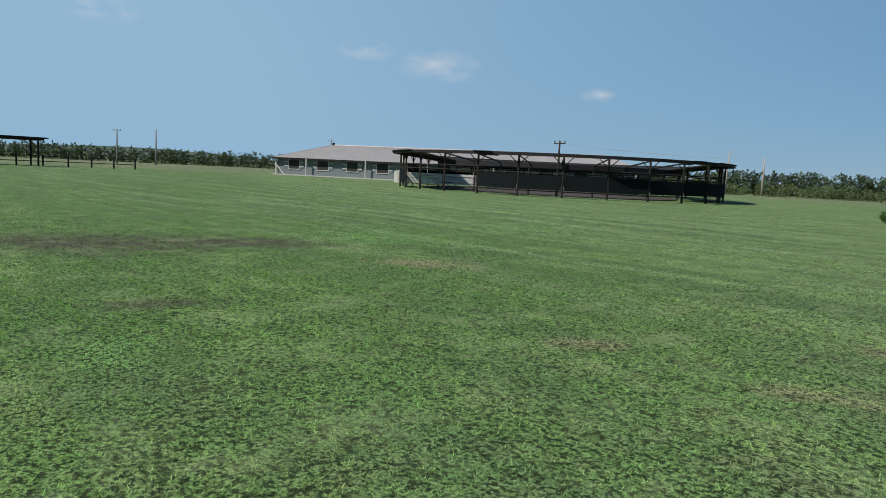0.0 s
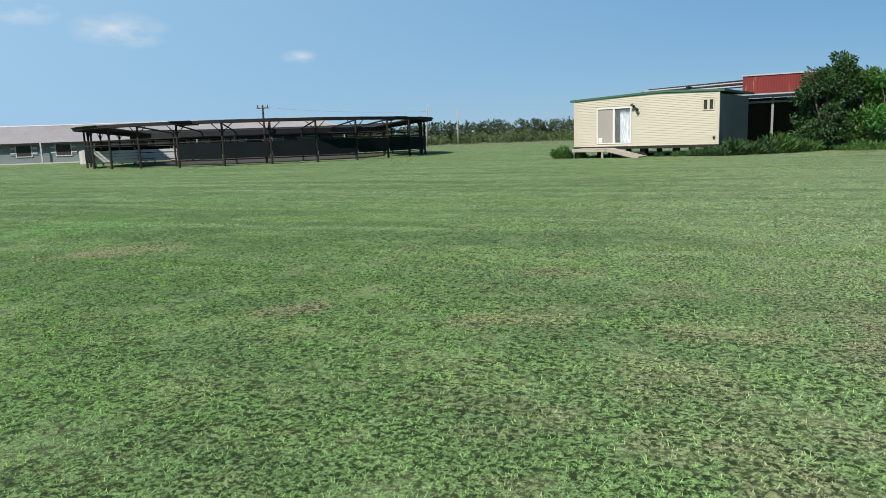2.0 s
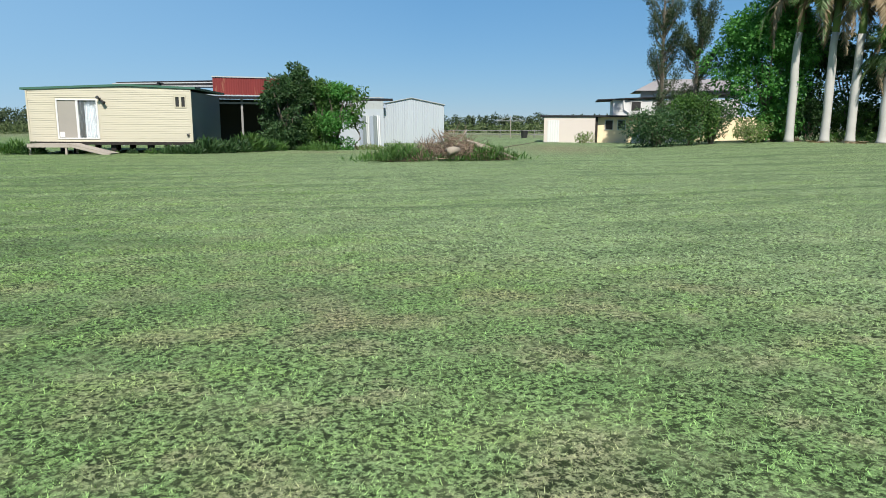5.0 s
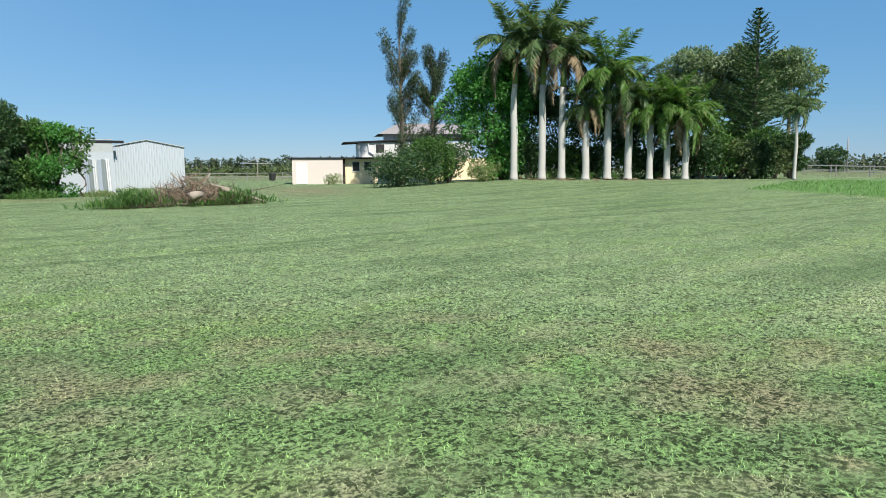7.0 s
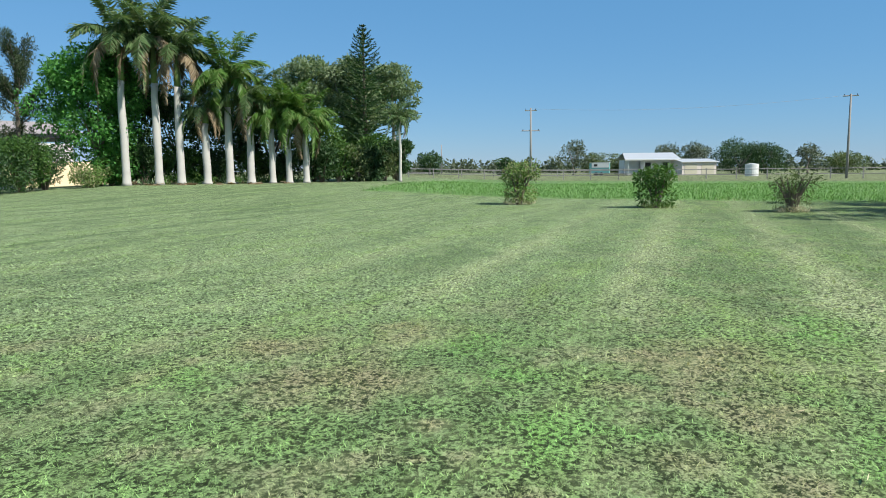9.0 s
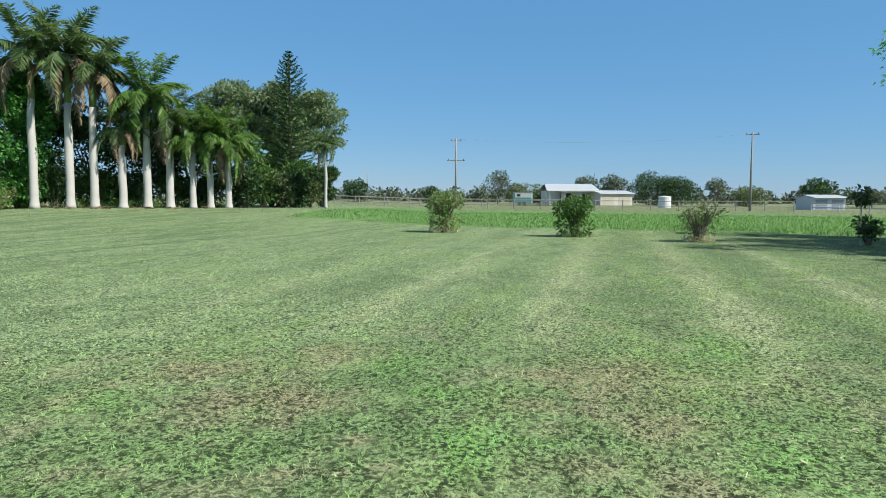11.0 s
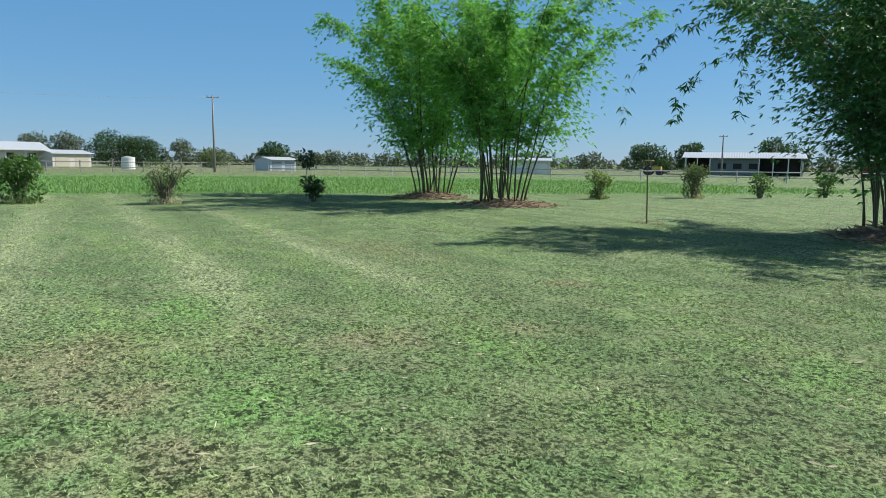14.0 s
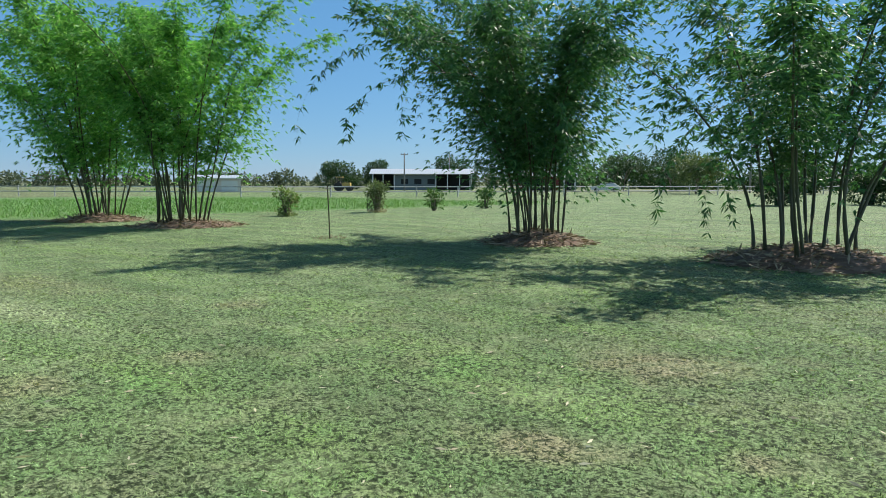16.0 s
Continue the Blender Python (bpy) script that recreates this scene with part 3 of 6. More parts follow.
def blade_mesh(name, label, mat, verts, loops, corners):
    me = bpy.data.meshes.new(name)
    me.vertices.add(len(verts))
    me.vertices.foreach_set("co", np.ascontiguousarray(verts, dtype=np.float32).ravel())
    me.loops.add(len(loops))
    me.loops.foreach_set("vertex_index", loops.astype(np.int32))
    me.polygons.add(len(loops) // corners)
    me.polygons.foreach_set("loop_start", np.arange(len(loops) // corners, dtype=np.int32) * corners)
    me.update(calc_edges=True)
    me.materials.append(mat)
    return tagged(new(name, me), label, "grass", "", "stuff")


def grass(name, label, mat, tufts, blades, r0, r1, a0, a1, height, width, seed, power=1.0, region=None, lie=1.35, mown=False, fade=None, loose=False):
    """Tufts of grass over part of a ring round the origin: each one is a fan of blades that spring from one point."""
    rng = np.random.default_rng(seed)
    r = r0 + (r1 - r0) * rng.random(tufts) ** power
    a = np.radians(a0 + (a1 - a0) * rng.random(tufts))
    x, y = r * np.cos(a), r * np.sin(a)
    if fade is not None:
        # density swells and thins out gradually with the distance
        keep = rng.random(len(r)) < np.interp(r, *fade)
        x, y, r = x[keep], y[keep], r[keep]
    if region is not None:
        keep = region(x, y)
        x, y = x[keep], y[keep]
    n = len(x)
    root = np.stack([x, y, heights(x, y) - 0.006], 1)
    h = (height * rng.uniform(0.5, 1.4, n))[:, None] * rng.uniform(0.5, 1.2, (n, blades))
    lean = rng.uniform(0, 2 * np.pi, (n, 1)) + rng.normal(size=(n, blades)) * 1.5
    tilt = rng.uniform(min(0.75, 0.5 * lie), lie, (n, blades))
    way = np.stack([np.cos(lean) * np.sin(tilt), np.sin(lean) * np.sin(tilt), np.cos(tilt)], 2)
    tip = root[:, None] + way * h[..., None]
    mid = root[:, None] + way * h[..., None] * 0.45 + np.array([0, 0, 1.0]) * (h * 0.12)[..., None]
    turn = lean + np.pi / 2 + rng.normal(size=(n, blades)) * 0.5
    w = width * 0.5 * rng.uniform(0.6, 1.3, (n, blades))
    side = np.stack([np.cos(turn) * w, np.sin(turn) * w, 0 * w], 2)
    if mown:
        if loose:
            # each blade springs from its own spot
            spot = root[:, None] + np.concatenate([rng.normal(size=(n, blades, 2)) * 0.016, np.zeros((n, blades, 1))], 2)
            verts = np.stack([spot - side * 0.7, spot + side * 0.7, spot + way * h[..., None]], 2).reshape(-1, 3)
            return blade_mesh(name, label, mat, verts, np.arange(len(verts)), 3)
        # cut blades: slim wedges with blunt tips
        k = 1 + 2 * blades
        verts = np.concatenate([root[:, None], np.stack([tip - side, tip + side], 2).reshape(n, 2 * blades, 3)], 1).reshape(-1, 3)
        one = np.array([[0, 1 + 2 * b, 2 + 2 * b] for b in range(blades)])
        return blade_mesh(name, label, mat, verts, (one[None] + (np.arange(n) * k)[:, None, None]).reshape(-1), 3)
    k = 1 + 3 * blades
    verts = np.concatenate([root[:, None], np.stack([mid - side, tip, mid + side], 2).reshape(n, 3 * blades, 3)], 1).reshape(-1, 3)
    one = np.array([[0, 1 + 3 * b, 2 + 3 * b, 3 + 3 * b] for b in range(blades)])
    loops = (one[None] + (np.arange(n) * k)[:, None, None]).reshape(-1)
    return blade_mesh(name, label, mat, verts, loops, 4)
# ---- the round roofed yard ----
YARD, YARD_R = (-39.5, 52.9), 15.3


def round_yard():
    t = thing("round_yard", (*YARD, 0), 0, "round timber horse yard with dark ring roof and shade-cloth sides", "yard")
    n, ro, ri = 28, YARD_R, YARD_R - 4.0

    def ring(r, k, z):
        a = 2 * math.pi * k / n
        return Vector((r * math.cos(a), r * math.sin(a), z))

    near = math.degrees(math.atan2(-YARD[1], -YARD[0])) % 360
    for k in range(n):
        off = abs((360 * k / n - near + 180) % 360 - 180)
        part("post", Shape().tube([ring(ro - 0.5, k, 0), ring(ro - 0.5, k, 3.05)], [0.09, 0.08]), OLD_TIMBER, t)
        if k % 2:
            part("inner_post", Shape().tube([ring(ri, k, 0), ring(ri, k, 2.5)], [0.08, 0.07]), OLD_TIMBER, t)
        s = Shape()
        for sg in (-0.09, 0.09):
            s.tube([ring(ro - 0.5, k, 2.35), ring(ro - 0.5, k + sg * 2.4, 3.0)], 0.035, 5)
        part("brace", s, OLD_TIMBER, t)
        part("rafter", Shape().tube([ring(ri - 0.2, k, 2.5), ring(ro + 0.25, k, 3.14)], 0.06, 4), OLD_TIMBER, t)
        part("outer_beam", Shape().add([ring(ro + q, k + u, z) for u in (0, 1) for q, z in ((-0.08, 3.0), (0.3, 3.02), (0.3, 3.24), (-0.08, 3.22))], [(0, 1, 2, 3), (7, 6, 5, 4), (0, 4, 5, 1), (1, 5, 6, 2), (2, 6, 7, 3), (3, 7, 4, 0)]), SHEET_DARK, t)
        part("inner_beam", Shape().add([ring(ri + q, k + u, z) for u in (0, 1) for q, z in ((-0.07, 2.16), (0.07, 2.16), (0.07, 2.56), (-0.07, 2.56))], [(0, 1, 2, 3), (7, 6, 5, 4), (0, 4, 5, 1), (1, 5, 6, 2), (2, 6, 7, 3), (3, 7, 4, 0)]), SHEET_DARK, t)
        if off > 50 or k % 5 == 2:
            wide = 1.0 if off > 50 else 0.45
            s = Shape()
            for j in range(2):
                u0, u1 = k + 0.5 * j * wide, k + 0.5 * (j + 1) * wide
                q = [ring(ri - 0.5, u0, 2.52), ring(ri - 0.5, u1, 2.52), ring(ro + 0.4, u1, 3.26), ring(ro + 0.4, u0, 3.26)]
                if off <= 50:
                    q[0], q[1] = ring(ro - 1.1, u0, 3.0), ring(ro - 1.1, u1, 3.0)
                s.add(q + [p - Vector((0, 0, 0.05)) for p in q], [(0, 1, 2, 3), (7, 6, 5, 4), (0, 4, 5, 1), (1, 5, 6, 2), (2, 6, 7, 3), (3, 7, 4, 0)])
            part("roof_sheet", s, SHEET_DARK, t)
        for z in (0.45, 1.75, 2.1):
            part("rail", Shape().tube([ring(ro - 0.5, k, z), ring(ro - 0.5, k + 1, z + random.uniform(-0.03, 0.03))], 0.04, 5), OLD_TIMBER, t)
        left = (360 * k / n - near + 540) % 360 - 180
        if not -75 < left < -32:
            s = Shape()
            a, b = ring(ro - 0.44, k + 0.03, 0.55), ring(ro - 0.44, k + 0.97, 0.55)
            up = Vector((0, 0, random.uniform(1.02, 1.14)))
            w = ring(0.04, k, 0)
            s.add([a, b, b + up, a + up, a + w, b + w, b + w + up, a + w + up], [(0, 1, 2, 3), (7, 6, 5, 4), (0, 4, 5, 1), (3, 2, 6, 7), (0, 3, 7, 4), (1, 5, 6, 2)])
            part("side_cloth", s, CLOTH, t)
        for z in (0.6, 1.1, 1.6):
            part("inner_rail", Shape().tube([ring(ri, k, z), ring(ri, k + 1, z)], 0.035, 5), OLD_TIMBER, t)
    # floor disc: dirt with the yard's shade put into its dark colour
    s = Shape()
    s.add([(0, 0, 0.06)] + [tuple(ring(ri - 0.3, 0.5 * j, 0.06)) for j in range(2 * n)], [(0, 1 + j, 1 + (j + 1) % (2 * n)) for j in range(2 * n)])
    part("yard_floor", s, YARD_SHADED_DIRT, t, "dirt floor coloured dark for the shade inside the yard")
    return t


round_yard()


def white_boards():
    t = thing("white_board_panel", (-45.0, 42.9, 0.06), 46, "weathered white board panel standing inside the round yard", "panel")
    for i in range(4):
        part("board", Shape().box(-3.2, 3.2, -0.02, 0.02, 0.35 + 0.24 * i, 0.57 + 0.24 * i), WHITE, t)
    for x in (-3.0, 0, 3.0):
        part("post", Shape().box(x - 0.05, x + 0.05, 0.02, 0.12, 0, 1.5), POLE_GREY, t)


white_boards()


def power_pole(x, y, h, arms, label, lean=0.0, r=0.14, mat=None, pale=0.0):
    t = thing("power_pole", (x, y, land(x, y)), 0, label, "pole", "power poles")
    top = Vector((lean, 0, h))
    part("pole", Shape().tube([(0, 0, -0.3), top * 0.5, top], [r, r * 0.85, r * 0.65], 8), mat or POLE_GREY, t, smooth=True)
    for z, w in arms:
        turn = math.atan2(y, x) + math.pi / 2
        d = Vector((math.cos(turn), math.sin(turn), 0))
        c = top * (z / h)
        part("cross_arm", Shape().tube([c - d * w / 2, c + d * w / 2], 0.06, 4), POLE_GREY, t)
        for s in (-0.42, 0, 0.42):
            part("insulator", Shape().tube([c + d * w * s, c + d * w * s + Vector((0, 0, 0.22))], [0.05, 0.03], 6), PLASTIC, t)
    return t


power_pole(-32.3, 43.4, 4.3, [(4.15, 0.9)], "short dark power pole beside the round yard", 0.0, 0.1, OLD_TIMBER)


# ---- the long stable ----
def stable():
    ang = math.degrees(math.atan2(0.509, 0.861))
    t = thing("stable", (-89, 52, 0), ang, "long grey-green stable with hipped weathered iron roof", "building")
    L, D, H, R = 52.0, 12.0, 2.5, 4.75
    part("wall", Shape().box(0, L, 0.1, 0.25, 0, H).box(0, L, D - 0.25, D - 0.1, 0, H).box(0, 0.15, 0.25, D - 0.25, 0, H).box(L - 0.15, L, 0.25, D - 0.25, 0, H), GREY_GREEN, t)
    part("floor_slab", Shape().box(-0.4, L + 0.4, -0.9, D, 0.0, 0.12), CONCRETE, t)
    e, k = 0.6, 6.0
    a, b, c, d = (-e, -e, H), (L + e, -e, H), (L + e, D + e, H), (-e, D + e, H)
    r0, r1 = (k, D / 2, R), (L - k, D / 2, R)
    roof = Shape().ribbed(a, b, r1, r0, 0.35, 0.03).ribbed(c, d, r0, r1, 0.35, 0.03)
    roof.quad(d, a, r0, r0).quad(b, c, r1, r1)
    part("roof", roof, ROOF_GREY, t)
    part("ridge_cap", Shape().tube([r0, r1], 0.1, 6).tube([a, r0], 0.08, 6).tube([b, r1], 0.08, 6), ROOF_GREY, t)
    part("eave_board", Shape().box(-e, L + e, -e - 0.04, -e, H - 0.2, H + 0.02), SHEET_DARK, t)
    part("roof_vent", Shape().tube([(k, D / 2, R), (k, D / 2, R + 0.35)], [0.18, 0.25], 8), SHEET_DARK, t)
    for i in range(11):
        x = 2.6 + 4.55 * i
        w = part("window", Shape().box(x - 0.85, x + 0.85, 0.03, 0.1, 0.95, 2.2), DARK, t, "dark open stable window")
        part("window_frame", Shape().box(x - 0.95, x - 0.85, 0.0, 0.1, 0.85, 2.3).box(x + 0.85, x + 0.95, 0.0, 0.1, 0.85, 2.3).box(x - 0.85, x + 0.85, 0.0, 0.1, 0.85, 0.95), FENCE_WHITE, w)
        for s in (-1, 1):
            sh = part("shutter", Shape().box(x + s * 1.25 - 0.28, x + s * 1.25 + 0.28, 0.04, 0.1, 1.05, 2.2), GREY_GREEN, t)
            part("shutter_rail", Shape().box(x + s * 1.25 - 0.28, x + s * 1.25 + 0.28, 0.0, 0.04, 1.25, 1.4).box(x + s * 1.25 - 0.28, x + s * 1.25 + 0.28, 0.0, 0.04, 1.85, 2.0), FENCE_WHITE, sh)
        if i % 2 == 0:
            part("veranda_post", Shape().box(x + 2.2, x + 2.36, -0.75, -0.6, 0.1, H), FENCE_WHITE, t)
    part("corner_post", Shape().box(-0.3, -0.1, -0.2, 0.0, 0, H), FENCE_WHITE, t)
    part("raking_brace", Shape().tube([(-0.2, -0.3, 1.6), (1.6, -0.9, 0.0)], 0.1, 4), FENCE_WHITE, t)


stable()


def water_tank(x, y, r, h, mat, label):
    t = thing("water_tank", (x, y, land(x, y)), 0, label, "tank")
    s = Shape()
    steps = 8
    s.tube([(0, 0, h * i / steps) for i in range(steps + 1)], [r * (1.0 if i % 2 else 0.985) for i in range(steps + 1)], 20)
    part("drum", s, mat, t)
    part("lid", Shape().tube([(0, 0, h), (0, 0, h + 0.12)], [r * 1.0, r * 0.3], 20), mat, t)
    return t


water_tank(-62.5, 53.0, 0.75, 1.35, CONCRETE, "small pale concrete tank beside the stable")


# ---- the far shelter and rails, west ----
def rail_fence(pts, h, rails, mat, label, post=0.07, every=3.0, name="rail_fence", rail=0.045):
    t = thing(name, (0, 0, 0), 0, label, "fence")
    for (x0, y0), (x1, y1) in zip(pts, pts[1:]):
        n = max(1, round(math.hypot(x1 - x0, y1 - y0) / every))
        for i in range(n + 1):
            if i == n and (x1, y1) != pts[-1]:
                continue
            x, y = x0 + (x1 - x0) * i / n, y0 + (y1 - y0) * i / n
            z = land(x, y)
            part("post", Shape().tube([(x, y, z - 0.1), (x, y, z + h + 0.06)], post, 5), mat, t)
        for z in rails:
            part("rail", Shape().tube([(x0, y0, land(x0, y0) + z), ((x0 + x1) / 2, (y0 + y1) / 2, land((x0 + x1) / 2, (y0 + y1) / 2) + z), (x1, y1, land(x1, y1) + z)], rail, 5), mat, t)
    return t


rail_fence([(-87.5, 8), (-87.8, 16), (-88.2, 24), (-88.6, 31.7)], 1.25, (0.55, 1.15), OLD_TIMBER, "dark timber rail fence round the far yard", 0.1)


def shelter():
    t = thing("shelter", (-88.5, 14.0, 0), 90, "flat-roofed dark timber shelter at the far yard", "shelter")
    for x in (-8.6, -4.8, -1.0, 2.8, 6.6):
        for y in (-1.6, 1.6):
            part("post", Shape().tube([(x, y, 0), (x, y, 3.0)], 0.1, 6), OLD_TIMBER, t)
    part("roof", Shape().box(-9.5, 7.4, -2.6, 2.6, 3.05, 3.2), SHEET_DARK, t)
    part("beam", Shape().box(-9.3, 7.2, -1.7, -1.5, 2.85, 3.05).box(-9.3, 7.2, 1.5, 1.7, 2.85, 3.05), OLD_TIMBER, t)
    part("wall", Shape().box(-9.0, 1.0, 1.55, 1.63, 0.2, 1.9), CLOTH, t)


shelter()


# ---- the cream cabin ----
CAB_L, CAB_D = 8.26, 6.3


def cabin():
    t = thing("cabin", (-0.33 - 0.970 * CAB_L, 39.3 + 0.242 * CAB_L, 0), -14.0, "cream weatherboard relocatable cabin with green roof trim on stumps", "cabin")
    z0, zl, zm = 0.62, 3.24, 3.46
    # front wall built round the sliding door and the small window
    dx0, dx1, dz0, dz1 = 1.42, 3.52, z0 + 0.14, z0 + 2.2
    wx0, wx1, wz0, wz1 = 7.42, 8.0, z0 + 1.78, z0 + 2.38

    def top(x):
        u = x / CAB_L
        return zl + (zm - zl) * (u / 0.6 if u < 0.6 else 1 - 0.55 * (u - 0.6) / 0.4)

    wall = part("front_wall", Shape().box(0, dx0, 0.02, 0.12, z0, zl).box(dx1, wx0, 0.02, 0.12, z0, zl).box(wx1, CAB_L, 0.02, 0.12, z0, zl)
                .box(dx0, dx1, 0.02, 0.12, z0, dz0).box(dx0, dx1, 0.02, 0.12, dz1, zl).box(wx0, wx1, 0.02, 0.12, z0, wz0).box(wx0, wx1, 0.02, 0.12, wz1, zl), CREAM, t)
    gable = Shape()
    xs = [CAB_L * i / 12 for i in range(13)]
    gable.add([(x, 0.02, zl) for x in xs] + [(x, 0.02, top(x)) for x in xs] + [(x, 0.12, zl) for x in xs] + [(x, 0.12, top(x)) for x in xs],
              [(i, i + 1, 14 + i, 13 + i) for i in range(12)] + [(27 + i, 26 + i, 39 + i, 40 + i) for i in range(12)])
    part("gable", gable, CREAM, t)
    n = 30
    for i in range(n):
        za, zb = z0 + (zl + 0.1 - z0) * i / n, z0 + (zl + 0.1 - z0) * (i + 1) / n
        spans = [(0, CAB_L)]
        if zb > dz0 - 0.03 and za < dz1 + 0.03:
            spans = [(0, dx0 - 0.05), (dx1 + 0.05, CAB_L)]
        if zb > wz0 - 0.02 and za < wz1 + 0.02:
            spans = [(0, dx0 - 0.05), (dx1 + 0.05, wx0 - 0.04), (wx1 + 0.04, CAB_L)] if za < dz1 + 0.03 else [(0, wx0 - 0.04), (wx1 + 0.04, CAB_L)]
        for xa, xb in spans:
            s = Shape().add([(xa, -0.004, za), (xb, -0.004, za), (xb, 0.014, zb), (xa, 0.014, zb), (xa, 0.02, za), (xb, 0.02, za)], [(0, 1, 2, 3), (4, 5, 1, 0)])
            part("weatherboard", s, CREAM, t)
    part("side_wall", Shape().box(CAB_L - 0.1, CAB_L, 0.12, CAB_D, z0, zl), GREY_GREEN, t, "grey-green side wall")
    part("side_wall", Shape().box(0, 0.1, 0.12, CAB_D, z0, zl), GREY_GREEN, t)
    part("back_wall", Shape().box(0.1, CAB_L - 0.1, CAB_D - 0.1, CAB_D, z0, zl), GREY_GREEN, t)
    part("floor", Shape().box(0, CAB_L, 0.0, CAB_D, z0 - 0.16, z0 - 0.004), OLD_TIMBER, t)
    roof = Shape()
    xr = [-0.25 + (CAB_L + 0.5) * i / 14 for i in range(15)]
    for y in (-0.06, CAB_D + 0.3):
        roof.v += [(x, y, top(x) + 0.02) for x in xr] + [(x, y, top(x) + 0.13) for x in xr]
    roof.f = [(30 + i, 31 + i, 1 + i, i) for i in range(14)] + [(15 + i, 16 + i, 46 + i, 45 + i) for i in range(14)] + [(i, i + 1, 16 + i, 15 + i) for i in range(14)] + [(45 + i, 46 + i, 31 + i, 30 + i) for i in range(14)] + [(0, 15, 45, 30), (14, 44, 59, 29)]
    part("roof", roof, GREEN_TRIM, t, "dark green roof and fascia")
    part("corner_trim", Shape().box(CAB_L - 0.06, CAB_L + 0.02, -0.02, 0.08, z0, zl), CREAM, t)
    part("corner_trim", Shape().box(-0.02, 0.06, -0.02, 0.08, z0, zl), CREAM, t)
    d = part("sliding_door", Shape().box(dx0, dx0 + 0.08, -0.02, 0.1, dz0, dz1).box(dx1 - 0.08, dx1, -0.02, 0.1, dz0, dz1).box(dx0 + 0.08, dx1 - 0.08, -0.02, 0.1, dz1 - 0.08, dz1)
             .box(dx0 + 0.08, dx1 - 0.08, -0.02, 0.1, dz0, dz0 + 0.06).box((dx0 + dx1) / 2 - 0.06, (dx0 + dx1) / 2 + 0.06, -0.01, 0.09, dz0 + 0.06, dz1 - 0.08), WHITE, t, "white-framed sliding glass door")
    mid = (dx0 + dx1) / 2
    part("door_screen", Shape().box(dx0 + 0.08, mid - 0.06, 0.03, 0.04, dz0 + 0.06, dz1 - 0.08), BLIND, d, "taupe insect screen")
    part("pane", Shape().box(mid + 0.06, dx1 - 0.08, 0.05, 0.06, dz0 + 0.06, dz1 - 0.08), GLASS, d).visible_shadow = False
    part("pet_door", Shape().box(dx0 + 0.1, dx0 + 0.34, 0.01, 0.028, dz0 + 0.08, dz0 + 0.36), WHITE, d)
    cs = Shape()
    n = 40
    xs = [mid + 0.3 + (dx1 - 0.12 - mid - 0.3) * i / n for i in range(n + 1)]
    cs.add([(x, 0.2 + 0.035 * math.sin(i * 1.25), z) for z in (dz0 + 0.05, dz1 - 0.1) for i, x in enumerate(xs)], [(i, i + 1, n + 2 + i, n + 1 + i) for i in range(n)])
    part("curtain", cs, CURTAIN, d, "pale curtain drawn behind the glass")
    w = part("window", Shape().box(wx0, wx0 + 0.05, -0.02, 0.1, wz0, wz1).box(wx1 - 0.05, wx1, -0.02, 0.1, wz0, wz1).box(wx0 + 0.05, wx1 - 0.05, -0.02, 0.1, wz1 - 0.05, wz1)
             .box(wx0 + 0.05, wx1 - 0.05, -0.02, 0.1, wz0, wz0 + 0.05).box((wx0 + wx1) / 2 - 0.06, (wx0 + wx1) / 2 + 0.06, -0.02, 0.1, wz0 + 0.05, wz1 - 0.05), CREAM, t, "small two-pane window in a cream frame")
    part("pane", Shape().box(wx0 + 0.05, (wx0 + wx1) / 2 - 0.06, 0.04, 0.05, wz0 + 0.05, wz1 - 0.05), PLASTIC, w)
    part("pane", Shape().box((wx0 + wx1) / 2 + 0.06, wx1 - 0.05, 0.04, 0.05, wz0 + 0.05, wz1 - 0.05), DARK, w)
    lamp = part("wall_lamp", Shape().box(3.62, 3.72, -0.06, 0.0, z0 + 2.1, z0 + 2.26), PLASTIC, t, "dark twin-headed wall lamp")
    part("lamp_head", Shape().tube([(3.64, -0.06, z0 + 2.2), (3.62, -0.25, z0 + 2.28)], [0.05, 0.09], 8), PLASTIC, lamp)
    part("lamp_head", Shape().tube([(3.7, -0.06, z0 + 2.15), (3.95, -0.25, z0 + 1.98)], [0.05, 0.09], 8), PLASTIC, lamp)
    part("outlet", Shape().box(7.98, 8.1, -0.07, -0.012, z0 + 0.3, z0 + 0.42), PLASTIC, t)
    for x in (0.3, 2.2, 4.1, 6.0, 7.9):
        for y in (0.3, 3.0, 5.9):
            part("stump", Shape().box(x - 0.13, x + 0.13, y - 0.13, y + 0.13, 0, z0 - 0.164), OLD_TIMBER, t)


cabin()


